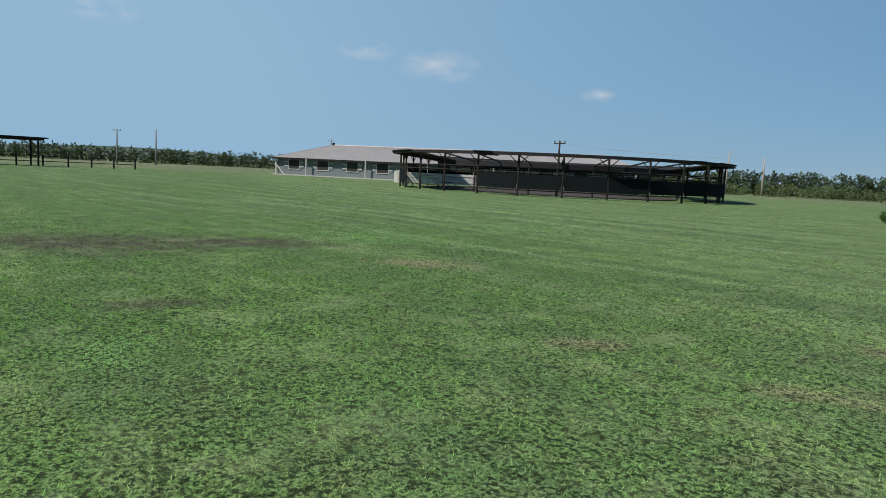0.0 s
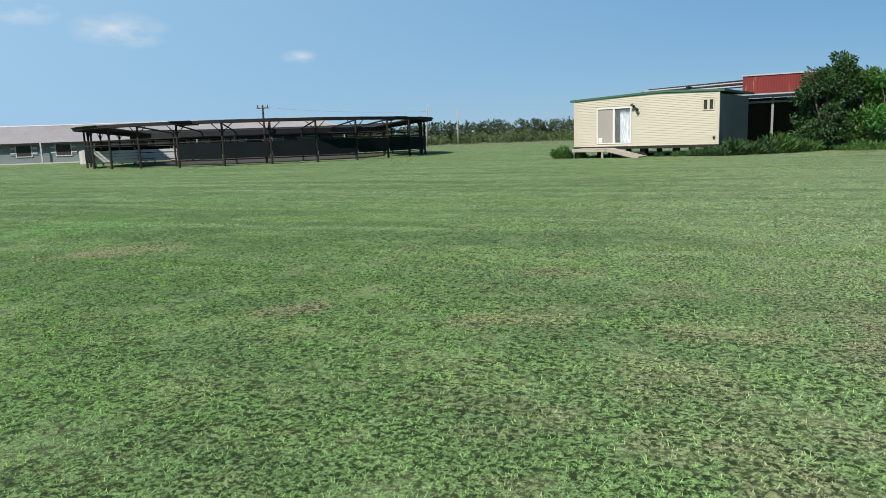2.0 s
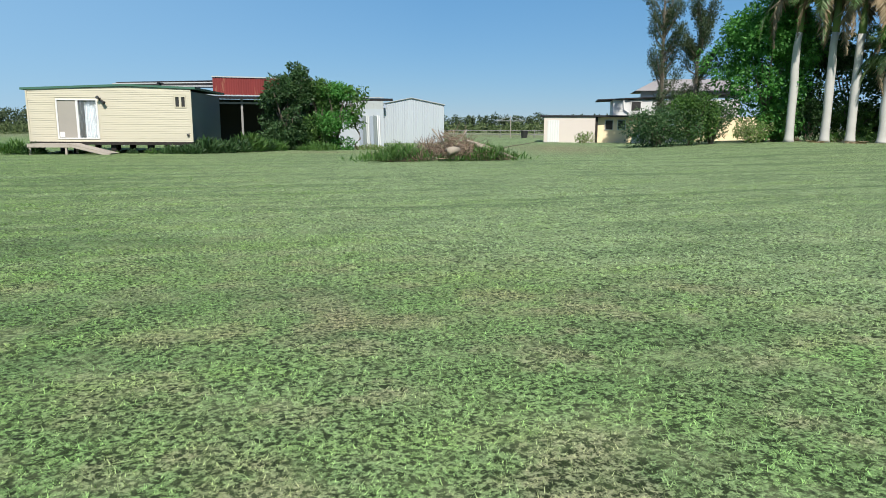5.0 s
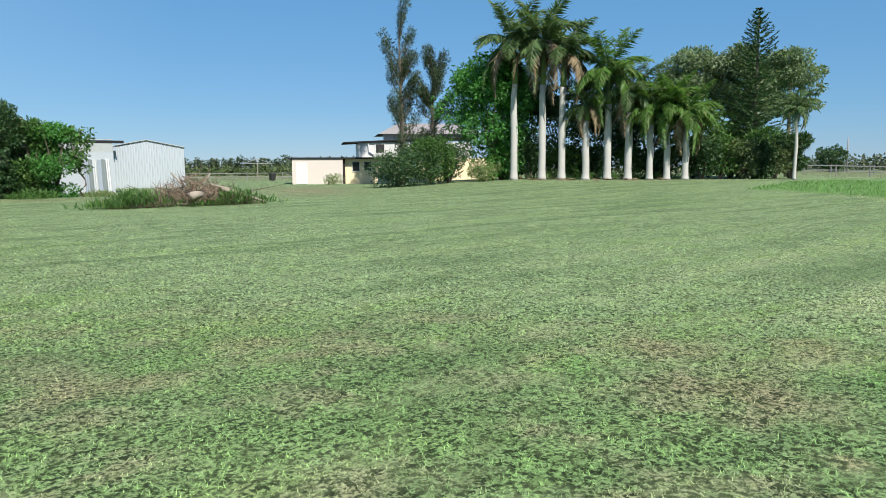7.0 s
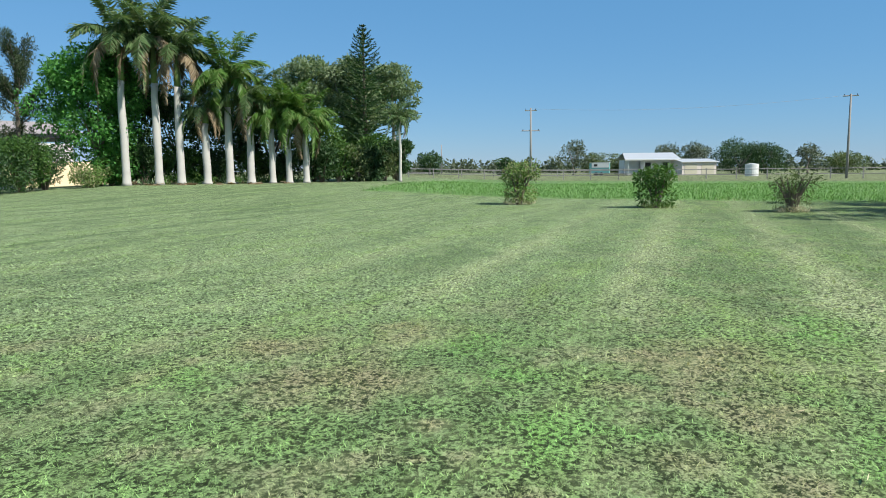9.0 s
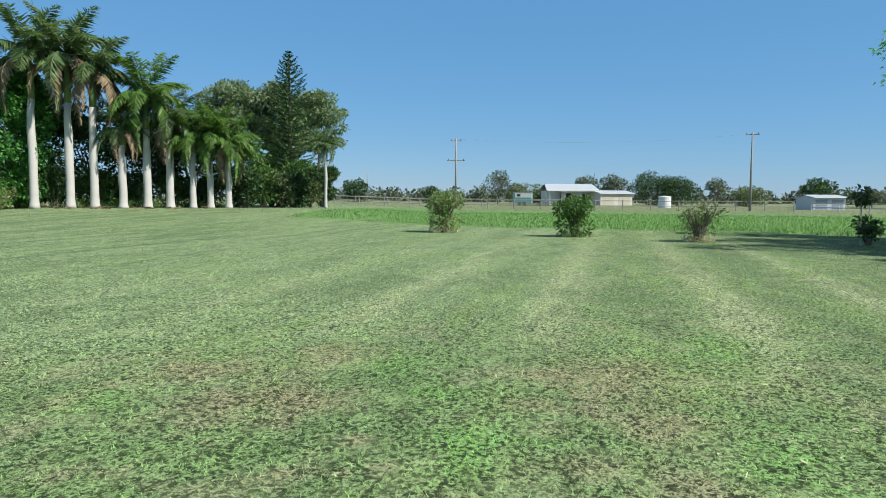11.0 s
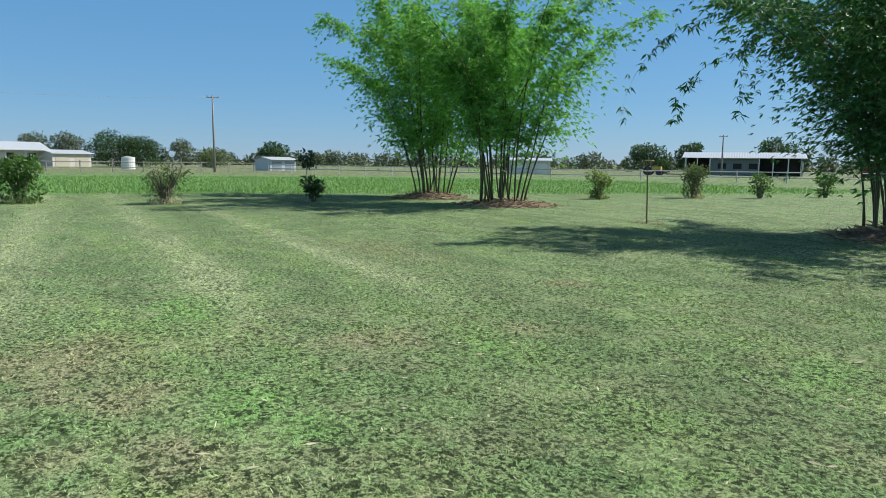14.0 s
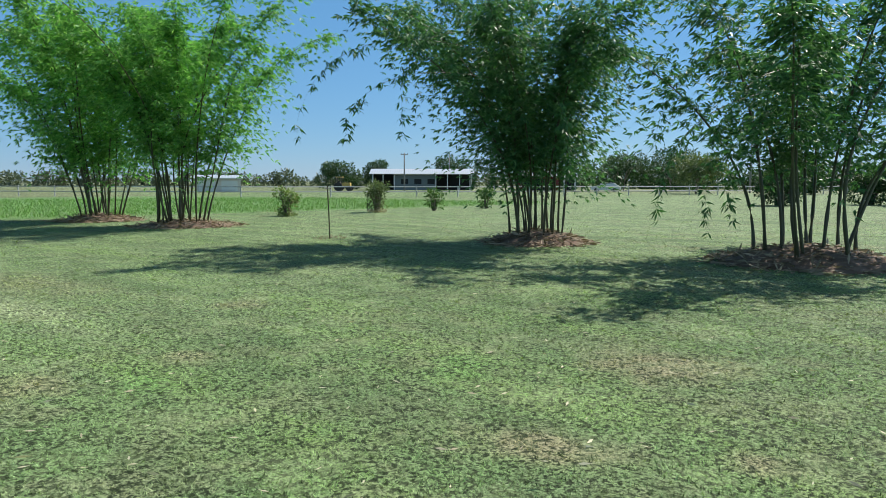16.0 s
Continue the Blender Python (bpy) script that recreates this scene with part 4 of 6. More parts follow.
def cabin_deck():
    t = thing("deck_ramp", (-0.33 - 0.970 * CAB_L, 39.3 + 0.242 * CAB_L, 0), -14.0, "silvered timber deck and ramp at the cabin door", "ramp")
    for i in range(10):
        part("deck_board", Shape().box(0.55, 2.6, -1.5 + 0.148 * i, -1.36 + 0.148 * i, 0.5, 0.54), PALE_TIMBER, t)
    part("bearer", Shape().box(0.55, 2.6, -1.5, -1.44, 0.36, 0.496).box(0.55, 2.6, -0.15, -0.09, 0.36, 0.496), PALE_TIMBER, t)
    for x in (0.65, 2.4):
        for y in (-1.42, -0.2):
            part("leg", Shape().box(x - 0.05, x + 0.05, y - 0.05, y + 0.05, 0, 0.5), PALE_TIMBER, t)
    m = Matrix.Translation((2.6, -0.9, 0.52)) @ Matrix.Rotation(math.atan2(0.46, 1.9), 4, "Y")
    for i in range(6):
        part("ramp_board", Shape().box(0, 1.98, -0.55 + 0.19 * i, -0.37 + 0.19 * i, -0.02, 0.02, m), PALE_TIMBER, t)
    part("ramp_bearer", Shape().box(0, 1.95, -0.56, -0.5, -0.14, -0.024, m).box(0, 1.95, 0.5, 0.56, -0.14, -0.024, m), PALE_TIMBER, t)


cabin_deck()


# ---- the red-walled open shed behind ----
def open_shed():
    t = thing("open_shed", (0, 50.4, 0), -4.0, "open-fronted farm shed with red oxide sheet parapet", "shed")
    x0, x1, d = -1.0, 12.6, 9.0
    part("back_wall", Shape().box(x0, x1, d, d + 0.1, 0, 3.5), DARK, t)
    part("side_wall", Shape().box(x0, x0 + 0.1, 0.4, d, 0, 3.4), SHEET_GREY, t)
    part("side_wall", Shape().box(x1 - 0.1, x1, 0.2, d, 0, 3.4), SHEET_GREY, t)
    part("partition", Shape().box(x0 + 0.1, 8.6, 4.2, 4.3, 0, 3.4), DARK, t)
    part("roof", Shape().ribbed((x0 - 0.4, -0.5, 3.42), (x1 + 0.6, -0.5, 3.42), (x1 + 0.6, d + 0.3, 3.6), (x0 - 0.4, d + 0.3, 3.6), 0.3, 0.03).box(x0 - 0.4, x1 + 0.6, -0.52, -0.48, 3.28, 3.46), SHEET_DARK, t)
    for x in (0.2, 2.75, 5.6, 8.4):
        part("post", Shape().box(x - 0.07, x + 0.07, -0.1, 0.04, 0, 3.3), POLE_GREY, t)
    part("lintel", Shape().box(x0, x1, -0.12, 0.06, 2.95, 3.08), PALE_TIMBER, t)
    part("top_rail", Shape().box(x0, x1, -0.12, -0.05, 3.5, 3.56), SHEET_GREY, t)
    p = part("red_parapet", Shape().box(0.9, 7.6, 0.16, 0.24, 3.56, 4.7), RUST_RED, t, "faded red oxide iron parapet")
    for i in range(7):
        part("sheet", Shape().ribbed((0.9 + 0.957 * i, 0.15, 3.56), (0.9 + 0.957 * (i + 1) - 0.02, 0.15, 3.56), (0.9 + 0.957 * (i + 1) - 0.02, 0.15, 4.72), (0.9 + 0.957 * i, 0.15, 4.72), 0.14, 0.02), RUST_RED, p)
    part("parapet_cap", Shape().box(0.85, 7.65, 0.08, 0.28, 4.72, 4.8), SHEET_GREY, p)
    for i, y in enumerate((0.3, 1.6, 3.0, 4.4)):
        part("purlin", Shape().tube([(-5.9, y, 3.95 + 0.16 * i), (0.95, y, 4.1 + 0.2 * i)], 0.08, 4), (STEEL, SHEET_DARK)[i % 2], t)
    part("roof_frame", Shape().tube([(-5.9, 0.2, 4.0), (-5.9, 5.0, 4.25)], 0.08, 4).tube([(-2.6, 0.2, 4.25), (-2.6, 5.0, 4.45)], 0.07, 4), SHEET_DARK, t)
    for x in (-5.8, -2.6):
        part("frame_post", Shape().box(x - 0.06, x + 0.06, 4.9, 5.02, 0, 4.3), STEEL, t)
    # white wall in the bluer, duller sheet colour, which stands for its shade
    part("lean_to_wall", Shape().box(8.8, 12.5, -0.62, -0.54, 0, 2.7), SHEET_WHITE, t, "white lean-to wall coloured pale blue-grey for its shade")
    part("upper_panel", Shape().box(8.8, 12.5, -0.6, -0.54, 2.704, 3.26), SHEET_GREY, t)


open_shed()


def white_shed():
    ang = math.degrees(math.atan2(60.0 - 61.6, 20.8 - 15.15))
    t = thing("steel_shed", (15.15, 61.6, 0), ang, "pale ribbed steel gable shed", "shed")
    W, D, H, P = 5.87, 9.0, 3.4, 3.98
    s = Shape().add([(0, 0, 0), (W, 0, 0), (W, 0, H), (W / 2, 0, P), (0, 0, H), (0, 0.05, 0), (W, 0.05, 0), (W, 0.05, H), (W / 2, 0.05, P), (0, 0.05, H)],
                    [(0, 1, 2, 3, 4), (9, 8, 7, 6, 5), (0, 5, 6, 1), (1, 6, 7, 2), (2, 7, 8, 3), (3, 8, 9, 4), (4, 9, 5, 0)])
    part("front_wall", s, SHEET_WHITE, t)
    for i in range(29):
        x = 0.12 + (W - 0.24) * i / 28
        z = H + (P - H) * (1 - abs(2 * x / W - 1)) - 0.04
        part("wall_rib", Shape().add([(x - 0.045, -0.002, 0.03), (x - 0.02, -0.04, 0.03), (x + 0.02, -0.04, 0.03), (x + 0.045, -0.002, 0.03), (x - 0.045, -0.002, z), (x - 0.02, -0.04, z), (x + 0.02, -0.04, z), (x + 0.045, -0.002, z)],
                                     [(0, 1, 5, 4), (1, 2, 6, 5), (2, 3, 7, 6)]), SHEET_WHITE, t)
    part("side_wall", Shape().ribbed((0, D, 0), (0, 0.05, 0), (0, 0.05, H), (0, D, H), 0.3, 0.03), SHEET_WHITE, t)
    part("side_wall", Shape().ribbed((W, 0.05, 0), (W, D, 0), (W, D, H), (W, 0.05, H), 0.3, 0.03), SHEET_WHITE, t)
    part("back_wall", Shape().box(0, W, D, D + 0.05, 0, H), SHEET_WHITE, t)
    for a, b in (((-0.1, -0.1, H + 0.02), (W / 2, -0.1, P + 0.04)), ((W / 2, -0.1, P + 0.04), (W + 0.1, -0.1, H + 0.02))):
        q, r = Vector(a), Vector(b)
        back = Vector((0, D + 0.2, 0))
        part("roof", Shape().ribbed(q, q + back, r + back, r, 0.4, 0.02), SHEET_WHITE, t)
        part("barge", Shape().tube([q, r], 0.05, 4), STEEL, t)
    part("hood", Shape().ribbed((-0.7, -0.7, 3.1), (0.7, -0.7, 3.1), (0.55, 0.0, 3.5), (-0.6, 0.0, 3.5), 0.2, 0.02).tube([(0.0, -0.6, 3.12), (0.5, -0.05, 2.3)], 0.03, 5), DOOR_GREY, t, "grey sheet hood over the corner")
    return t


white_shed()


def sheet_stack():
    t = thing("leaning_sheets", (11.0, 48.75, 0), -4, "weathered iron sheets leaning on the lean-to wall", "sheet iron")
    for i in range(6):
        part("sheet", Shape().ribbed((0.26 * i - 0.4, -0.22 - 0.03 * i, 0), (0.26 * i - 0.15, -0.22 - 0.03 * i, 0), (0.26 * i - 0.15, 0.12, 2.2), (0.26 * i - 0.4, 0.12, 2.2 + 0.06 * (i % 3)), 0.1, 0.02), (DOOR_GREY, GREY_GREEN, SHEET_GREY)[i % 3], t)


sheet_stack()


# ---- the house ----
def house():
    ang = math.degrees(math.atan2(60.2 - 62.7, 36.7 - 32.3))
    t = thing("house", (32.3, 62.7, 0), ang, "cream rendered house with low flat-roofed wing and white upper storey", "house")
    part("garage_wall", Shape().box(0, 5.0, 0, 0.2, 0, 2.5).box(0, 0.2, 0.2, 7, 0, 2.5).box(4.8, 5.0, 0.2, 0.6, 0, 2.5), IVORY, t)
    part("garage_door", Shape().ribbed((0.35, -0.03, 0.05), (1.5, -0.03, 0.05), (1.5, -0.03, 2.2), (0.35, -0.03, 2.2), 0.2, 0.02), WHITE, t)
    part("wing_wall", Shape().box(5.0, 12.0, 0.6, 0.8, 0, 2.5), TAN, t, "tan rendered wall")
    part("wing_roof", Shape().box(-0.4, 12.5, -0.12, 8.0, 2.52, 2.68), SHEET_DARK, t)
    part("veranda_post", Shape().box(5.02, 5.26, 0.3, 0.55, 0, 2.5), OLD_TIMBER, t)
    for x in (6.0, 7.2):
        w = part("window", Shape().box(x, x + 0.7, 0.54, 0.6, 1.3, 2.2), DARK, t)
        part("window_frame", Shape().box(x - 0.06, x, 0.5, 0.6, 1.24, 2.26).box(x + 0.7, x + 0.76, 0.5, 0.6, 1.24, 2.26).box(x, x + 0.7, 0.5, 0.6, 2.2, 2.26).box(x, x + 0.7, 0.5, 0.6, 1.24, 1.3), WHITE, w)
    part("low_wall", Shape().box(8.4, 13.5, -1.6, -1.4, 0, 1.0), WHITE, t, "low white garden wall")
    part("upper_wall", Shape().box(6.8, 19.0, 3.2, 3.4, 2.68, 4.3).box(6.8, 7.0, 3.4, 10, 2.68, 4.3), WHITE, t, "white boarded upper storey")
    for i in range(8):
        part("cladding_board", Shape().box(6.8, 19.0, 3.15, 3.2, 2.7 + 0.2 * i, 2.88 + 0.2 * i), WHITE, t)
    w = part("window", Shape().box(8.6, 9.5, 3.1, 3.14, 3.2, 4.1), DARK, t)
    part("window_frame", Shape().box(8.5, 8.6, 3.08, 3.14, 3.1, 4.2).box(9.5, 9.6, 3.08, 3.14, 3.1, 4.2).box(8.6, 9.5, 3.08, 3.14, 3.1, 3.2).box(8.6, 9.5, 3.08, 3.14, 4.1, 4.2), WHITE, w)
    part("downpipe", Shape().tube([(7.8, 3.0, 4.2), (7.9, 3.0, 3.3), (8.4, 3.0, 3.0)], 0.08, 6), WHITE, t)
    r = Shape().add([(5.2, 2.85, 4.2), (19.6, 2.85, 4.85), (19.6, 11, 4.95), (5.2, 11, 4.3), (5.2, 2.85, 4.32), (19.6, 2.85, 4.97), (19.6, 11, 5.07), (5.2, 11, 4.42)], [(3, 2, 1, 0), (4, 5, 6, 7), (0, 1, 5, 4), (1, 2, 6, 5), (2, 3, 7, 6), (3, 0, 4, 7)])
    part("upper_roof", r, SHEET_DARK, t)
    part("clerestory_wall", Shape().box(9.6, 20, 5.0, 5.2, 4.5, 5.3), WHITE, t)
    g = Shape().add([(9.0, 4.4, 5.25), (21, 4.4, 5.25), (18, 8, 6.6), (11.5, 8, 6.6), (9.0, 11.6, 5.25), (21, 11.6, 5.25)], [(0, 1, 2, 3), (1, 5, 2), (5, 4, 3, 2), (4, 0, 3), (4, 5, 1, 0)])
    part("top_roof", g, ROOF_GREY, t)
    part("ground_wall", Shape().box(13.0, 24.0, 2.6, 2.8, 0, 2.6), TAN, t)


house()
# ---- plants ----
def leaf_cloud(name, mat, centres, radii, count, size, rng, parent=None, label="", droop=0.3, squash=0.75, hollow=0.55, slim=0.45):
    """Leaves on and in a heap of rounded clumps."""
    pick = rng.choice(len(centres), count, p=np.array([r**2 for r in radii]) / sum(r**2 for r in radii))
    c, r = np.array(centres)[pick], np.array(radii)[pick]
    way = unit(rng.normal(size=(count, 3)))
    depth = hollow + (1 - hollow) * rng.random(count) ** 0.6
    ragged = 1 + 0.25 * np.sin(way[:, 0] * 5 + pick) * np.sin(way[:, 1] * 6 + pick * 2)
    base = c + way * (r * depth * ragged)[:, None] * (1, 1, squash)
    go = unit(way + rng.normal(size=(count, 3)) * 0.8 - (0, 0, droop))
    ln = size * rng.uniform(0.6, 1.35, count)
    return cards(name, mat, base, base + go * ln[:, None], ln * slim, 1.2, rng, parent, label)


def limbs(parent, x, y, h, r, rng, mat, n=5, fork=0.4, spread=1.6, lean=0.0):
    """A tapered trunk and its limbs; gives the limbs' ends."""
    bend = [Vector((lean * (i / 4) ** 1.5 + 0.12 * rng.normal() * (i > 0), 0.12 * rng.normal() * (i > 0), h * fork * i / 4)) for i in range(5)]
    part("trunk", Shape().tube(bend, [r * (1.25 - 0.14 * i) for i in range(5)], 9), mat, parent, smooth=True)
    ends = []
    for k in range(n):
        a = 2 * math.pi * (k + rng.uniform(-0.3, 0.3)) / n
        s = spread * rng.uniform(0.6, 1.1)
        top = bend[-1] + Vector((s * math.cos(a), s * math.sin(a), h * (0.78 - fork) * rng.uniform(0.7, 1.1)))
        midp = bend[-1].lerp(top, 0.5) + Vector((0, 0, 0.12 * h * rng.uniform(-0.3, 0.6)))
        part("limb", Shape().tube([bend[-1] - Vector((0, 0, 0.1)), midp, top], [r * 0.6, r * 0.4, r * 0.15], 6), mat, parent, smooth=True)
        ends.append(tuple(top))
    return ends


def tree(x, y, h, rad, mat, label, seed, count=5000, leaf=0.3, clumps=14, low=0.3, bark=None, lean=0.0, name="tree", trunk=0.16, squash=0.75, flat_top=1.0, group=""):
    rng = np.random.default_rng(seed)
    t = thing(name, (x, y, land(x, y)), 0, label, "tree", group)
    ends = limbs(t, x, y, h, trunk, rng, bark or BARK, 5, max(0.2, low), rad * 0.55, lean)
    cs, rs = [], []
    for k in range(clumps):
        a, u = rng.uniform(0, 2 * math.pi), rng.uniform(0.0, 1.0)
        z = h * (low + (1 - low) * u * 0.86)
        wide = rad * math.sin(math.pi * min(0.98, 0.16 + 0.76 * u) ** flat_top) * rng.uniform(0.45, 0.78)
        cs.append((wide * math.cos(a) + lean, wide * math.sin(a), z))
        rs.append(rad * rng.uniform(0.28, 0.46))
    cs += ends
    rs += [rad * 0.34] * len(ends)
    leaf_cloud("crown", mat, cs, rs, count, leaf, rng, t, squash=squash)
    return t


def weeds(x, y, w, h, mat, label, seed, count=500, group=""):
    """A ragged clump of upright weeds."""
    rng = np.random.default_rng(seed)
    t = thing("weed_clump", (x, y, land(x, y)), 0, label, "weeds", group)
    r, a = 0.5 * w * np.sqrt(rng.random(count)), rng.uniform(0, 2 * np.pi, count)
    b = np.stack([r * np.cos(a), r * np.sin(a), rng.uniform(0, 0.65, count) * h * (1 - 0.6 * (2 * r / w) ** 2) - 0.02], 1)
    go = unit(np.stack([rng.normal(size=count) * 0.6 + 0.4 * np.cos(a), rng.normal(size=count) * 0.6 + 0.4 * np.sin(a), rng.uniform(0.2, 1.3, count)], 1))
    ln = h * rng.uniform(0.2, 0.5, count)
    cards("weed_leaves", mat, b, b + go * ln[:, None], ln * 0.2, 1.0, rng, t)
    return t


def shrub(x, y, w, h, mat, label, seed, count=1500, leaf=0.14, name="shrub", stems=6, category="shrub", group="", low=0.12, slim=0.45, open_=0.55):
    rng = np.random.default_rng(seed)
    t = thing(name, (x, y, land(x, y)), 0, label, category, group)
    cs, rs = [], []
    for k in range(stems):
        a = 2 * math.pi * (k + rng.uniform(-0.3, 0.3)) / stems
        e = Vector((0.33 * w * math.cos(a) * rng.uniform(0.5, 1.1), 0.33 * w * math.sin(a) * rng.uniform(0.5, 1.1), h * rng.uniform(0.55, 0.85)))
        part("stem", Shape().tube([(0.06 * math.cos(a), 0.06 * math.sin(a), -0.05), e * 0.5 + Vector((0, 0, 0.05 * h)), e], [0.035 * h, 0.025 * h, 0.01 * h], 5), BARK, t)
        cs.append(tuple(e))
        rs.append(0.24 * w * rng.uniform(0.7, 1.2))
        if k % 2 == 0:
            cs.append((e.x * 0.8, e.y * 0.8, h * rng.uniform(low + 0.1, 0.45)))
            rs.append(0.23 * w)
    cs.append((0, 0, h * 0.72))
    rs.append(w * 0.3)
    leaf_cloud("foliage", mat, cs, rs, count, leaf, rng, t, squash=0.85, slim=slim, hollow=open_)
    return t


# ---- bamboo ----
def bamboo(x, y, n, base_r, h, flare, low, seed, leaf_mat, leaf, twigs, label, lean=(0.0, 0.0), sprays=8, culm_r=0.042, splay=0.18, bowed=0.3, arch=1.85, reach=1.0):
    rng = np.random.default_rng(seed)
    t = thing("bamboo_clump", (x, y, 0.12), 0, label, "bamboo", "bamboo clumps")
    base, tip = [], []
    for k in range(n):
        a = 2.39996 * k + rng.uniform(-0.35, 0.35)
        rr = base_r * math.sqrt((k + 0.6) / n)
        b = np.array([rr * math.cos(a), rr * math.sin(a), -0.05])
        hk = h * rng.uniform(0.8, 1.08)
        out = flare * (0.25 + 0.75 * rr / base_r) * rng.uniform(0.65, 1.15)
        d = np.array([math.cos(a) + 0.35 * rng.normal(), math.sin(a) + 0.35 * rng.normal(), 0])
        bow = np.array([rng.normal(), rng.normal(), 0]) * bowed
        steps = 22
        us = np.linspace(0, 1, steps)
        pts = [b + d * out * (splay * u + (1 - splay) * u**arch) + np.array([lean[0], lean[1], 0]) * u**1.6 + np.array([0, 0, hk * (u - 0.16 * max(0, u - 0.55) ** 2 * 4)]) + bow * math.sin(math.pi * u * 1.6) for u in us]
        rad = [culm_r * rng.uniform(0.75, 1.2) * (1.06 - 0.85 * u) * (1.12 if i % 2 else 1.0) for i, u in enumerate(us)]
        part("culm", Shape().tube(pts, rad, 6), CULM, t, smooth=True)
        pts = np.array(pts)
        for j in range(twigs):
            u = low + (1 - low) * rng.random() ** 0.85
            f = u * (steps - 1)
            i = min(int(f), steps - 2)
            p = pts[i] + (pts[i + 1] - pts[i]) * (f - i)
            g = rng.uniform(0, 2 * math.pi)
            tw = np.array([math.cos(g), math.sin(g), rng.uniform(-0.1, 0.75)]) + d * 0.15
            ln = reach * rng.uniform(0.45, 1.75) * (1.4 - 0.8 * u)
            for q in range(sprays):
                v = (q + rng.uniform(0.2, 1.0)) / sprays
                sp = p + tw * ln * v + np.array([0, 0, -0.6 * ln * v * v]) + rng.normal(size=3) * 0.09
                m = 5
                ang = g + rng.normal(size=m) * 0.9
                go = np.stack([np.cos(ang), np.sin(ang), -rng.uniform(0.0, 1.1, m)], 1)
                ll = leaf * rng.uniform(0.6, 1.25, m)
                base.append(np.repeat(sp[None], m, 0))
                tip.append(sp + unit(go) * ll[:, None])
    base, tip = np.concatenate(base), np.concatenate(tip)
    keep = base[:, 2] > 0.5
    base, tip = base[keep], tip[keep]
    w = np.linalg.norm(tip - base, axis=1) * 0.23
    cards("foliage", leaf_mat, base, tip, w, 0.9, rng, t, bend=0.03)
    return t


def mulch_mound(x, y, r, h, seed, mat, label):
    rng = np.random.default_rng(seed)
    t = thing("mulch_mound", (x, y, 0), 0, label, "mulch", "mulch mounds")
    s = Shape()
    rings, seg = 9, 36
    vs = [(0, 0, h)]
    for i in range(1, rings + 1):
        u = i / rings
        for k in range(seg):
            a = 2 * math.pi * k / seg
            rr = r * u * (1 + 0.16 * noise.noise((math.cos(a) * 2 + x, math.sin(a) * 2 + y, 1.0)))
            z = h * (1 - u**1.5) + 0.05 * noise.noise((rr * math.cos(a) * 4, rr * math.sin(a) * 4, x)) - 0.05 * (u > 0.95)
            vs.append((rr * math.cos(a), rr * math.sin(a), z))
    fs = [(0, 1 + k, 1 + (k + 1) % seg) for k in range(seg)]
    for i in range(rings - 1):
        a, b = 1 + i * seg, 1 + (i + 1) * seg
        fs += [(a + k, b + k, b + (k + 1) % seg, a + (k + 1) % seg) for k in range(seg)]
    s.v, s.f = vs, fs
    part("soil", s, SOIL, t, smooth=True)
    n = 1500
    rr, a = r * 1.15 * np.sqrt(rng.random(n)), rng.uniform(0, 2 * np.pi, n)
    b = np.stack([rr * np.cos(a), rr * np.sin(a), np.maximum(h * (1 - np.clip(rr / r, 0, 1) ** 1.5), 0.0) + rng.uniform(0.0, 0.04, n)], 1)
    go = np.stack([rng.normal(size=n), rng.normal(size=n), rng.uniform(-0.25, 0.3, n)], 1)
    ln = rng.uniform(0.1, 0.34, n)
    cards("leaf_litter", mat, b, b + unit(go) * ln[:, None], ln * 0.16, 0.6, rng, t)
    return t


def drooping_branch(clump, start, over, end, seed, leaf, mat):
    """A long thin branch that arches out of a clump and hangs, with leaves towards its end; places are the world's."""
    rng = np.random.default_rng(seed)
    off = np.array(clump.matrix_basis.translation)
    a, b, c = (np.array(p) - off for p in (start, over, end))
    us = np.linspace(0, 1, 14)
    pts = np.array([(1 - u) ** 2 * a + 2 * u * (1 - u) * (2 * b - 0.5 * a - 0.5 * c) + u * u * c for u in us])
    part("branch", Shape().tube(pts, [0.007 * (1.1 - u) for u in us], 4), CULM, clump)
    n = 46
    u = 0.35 + 0.65 * rng.random(n)
    p = np.stack([np.interp(u, us, pts[:, i]) for i in range(3)], 1) + rng.normal(size=(n, 3)) * 0.05
    base = np.repeat(p, 4, 0)
    g = rng.uniform(0, 2 * np.pi, 4 * n)
    go = unit(np.stack([np.cos(g) * 0.7, np.sin(g) * 0.7, -rng.uniform(0.1, 1.3, 4 * n)], 1))
    ln = leaf * rng.uniform(0.6, 1.2, 4 * n)
    cards("branch_foliage", mat, base, base + go * ln[:, None], ln * 0.2, 0.9, rng, clump, bend=0.03)


bamboo(26.5, -13.8, 18, 0.8, 8.6, 4.2, 0.25, 11, BAMBOO_LEAF, 0.18, 92, "tall green bamboo clump with arching leafy culms", (0.3, 0.9), 10, culm_r=0.032, splay=0.07, arch=2.1, bowed=0.2, reach=1.0)
bamboo(21.1, -13.9, 20, 0.9, 8.0, 3.7, 0.27, 12, BAMBOO_LEAF, 0.17, 86, "tall bamboo clump with pale lower culms and arching crown", (-0.3, -0.3), 10, culm_r=0.034, splay=0.08, arch=2.15, bowed=0.2, reach=1.0)
c3 = bamboo(8.35, -15.6, 20, 0.72, 7.3, 4.3, 0.25, 13, BAMBOO_BACKLIT, 0.155, 84, "dense dark bamboo clump on a mulch mound", (0.9, 0.2), 11, culm_r=0.027, splay=0.02, bowed=0.1, arch=2.2)
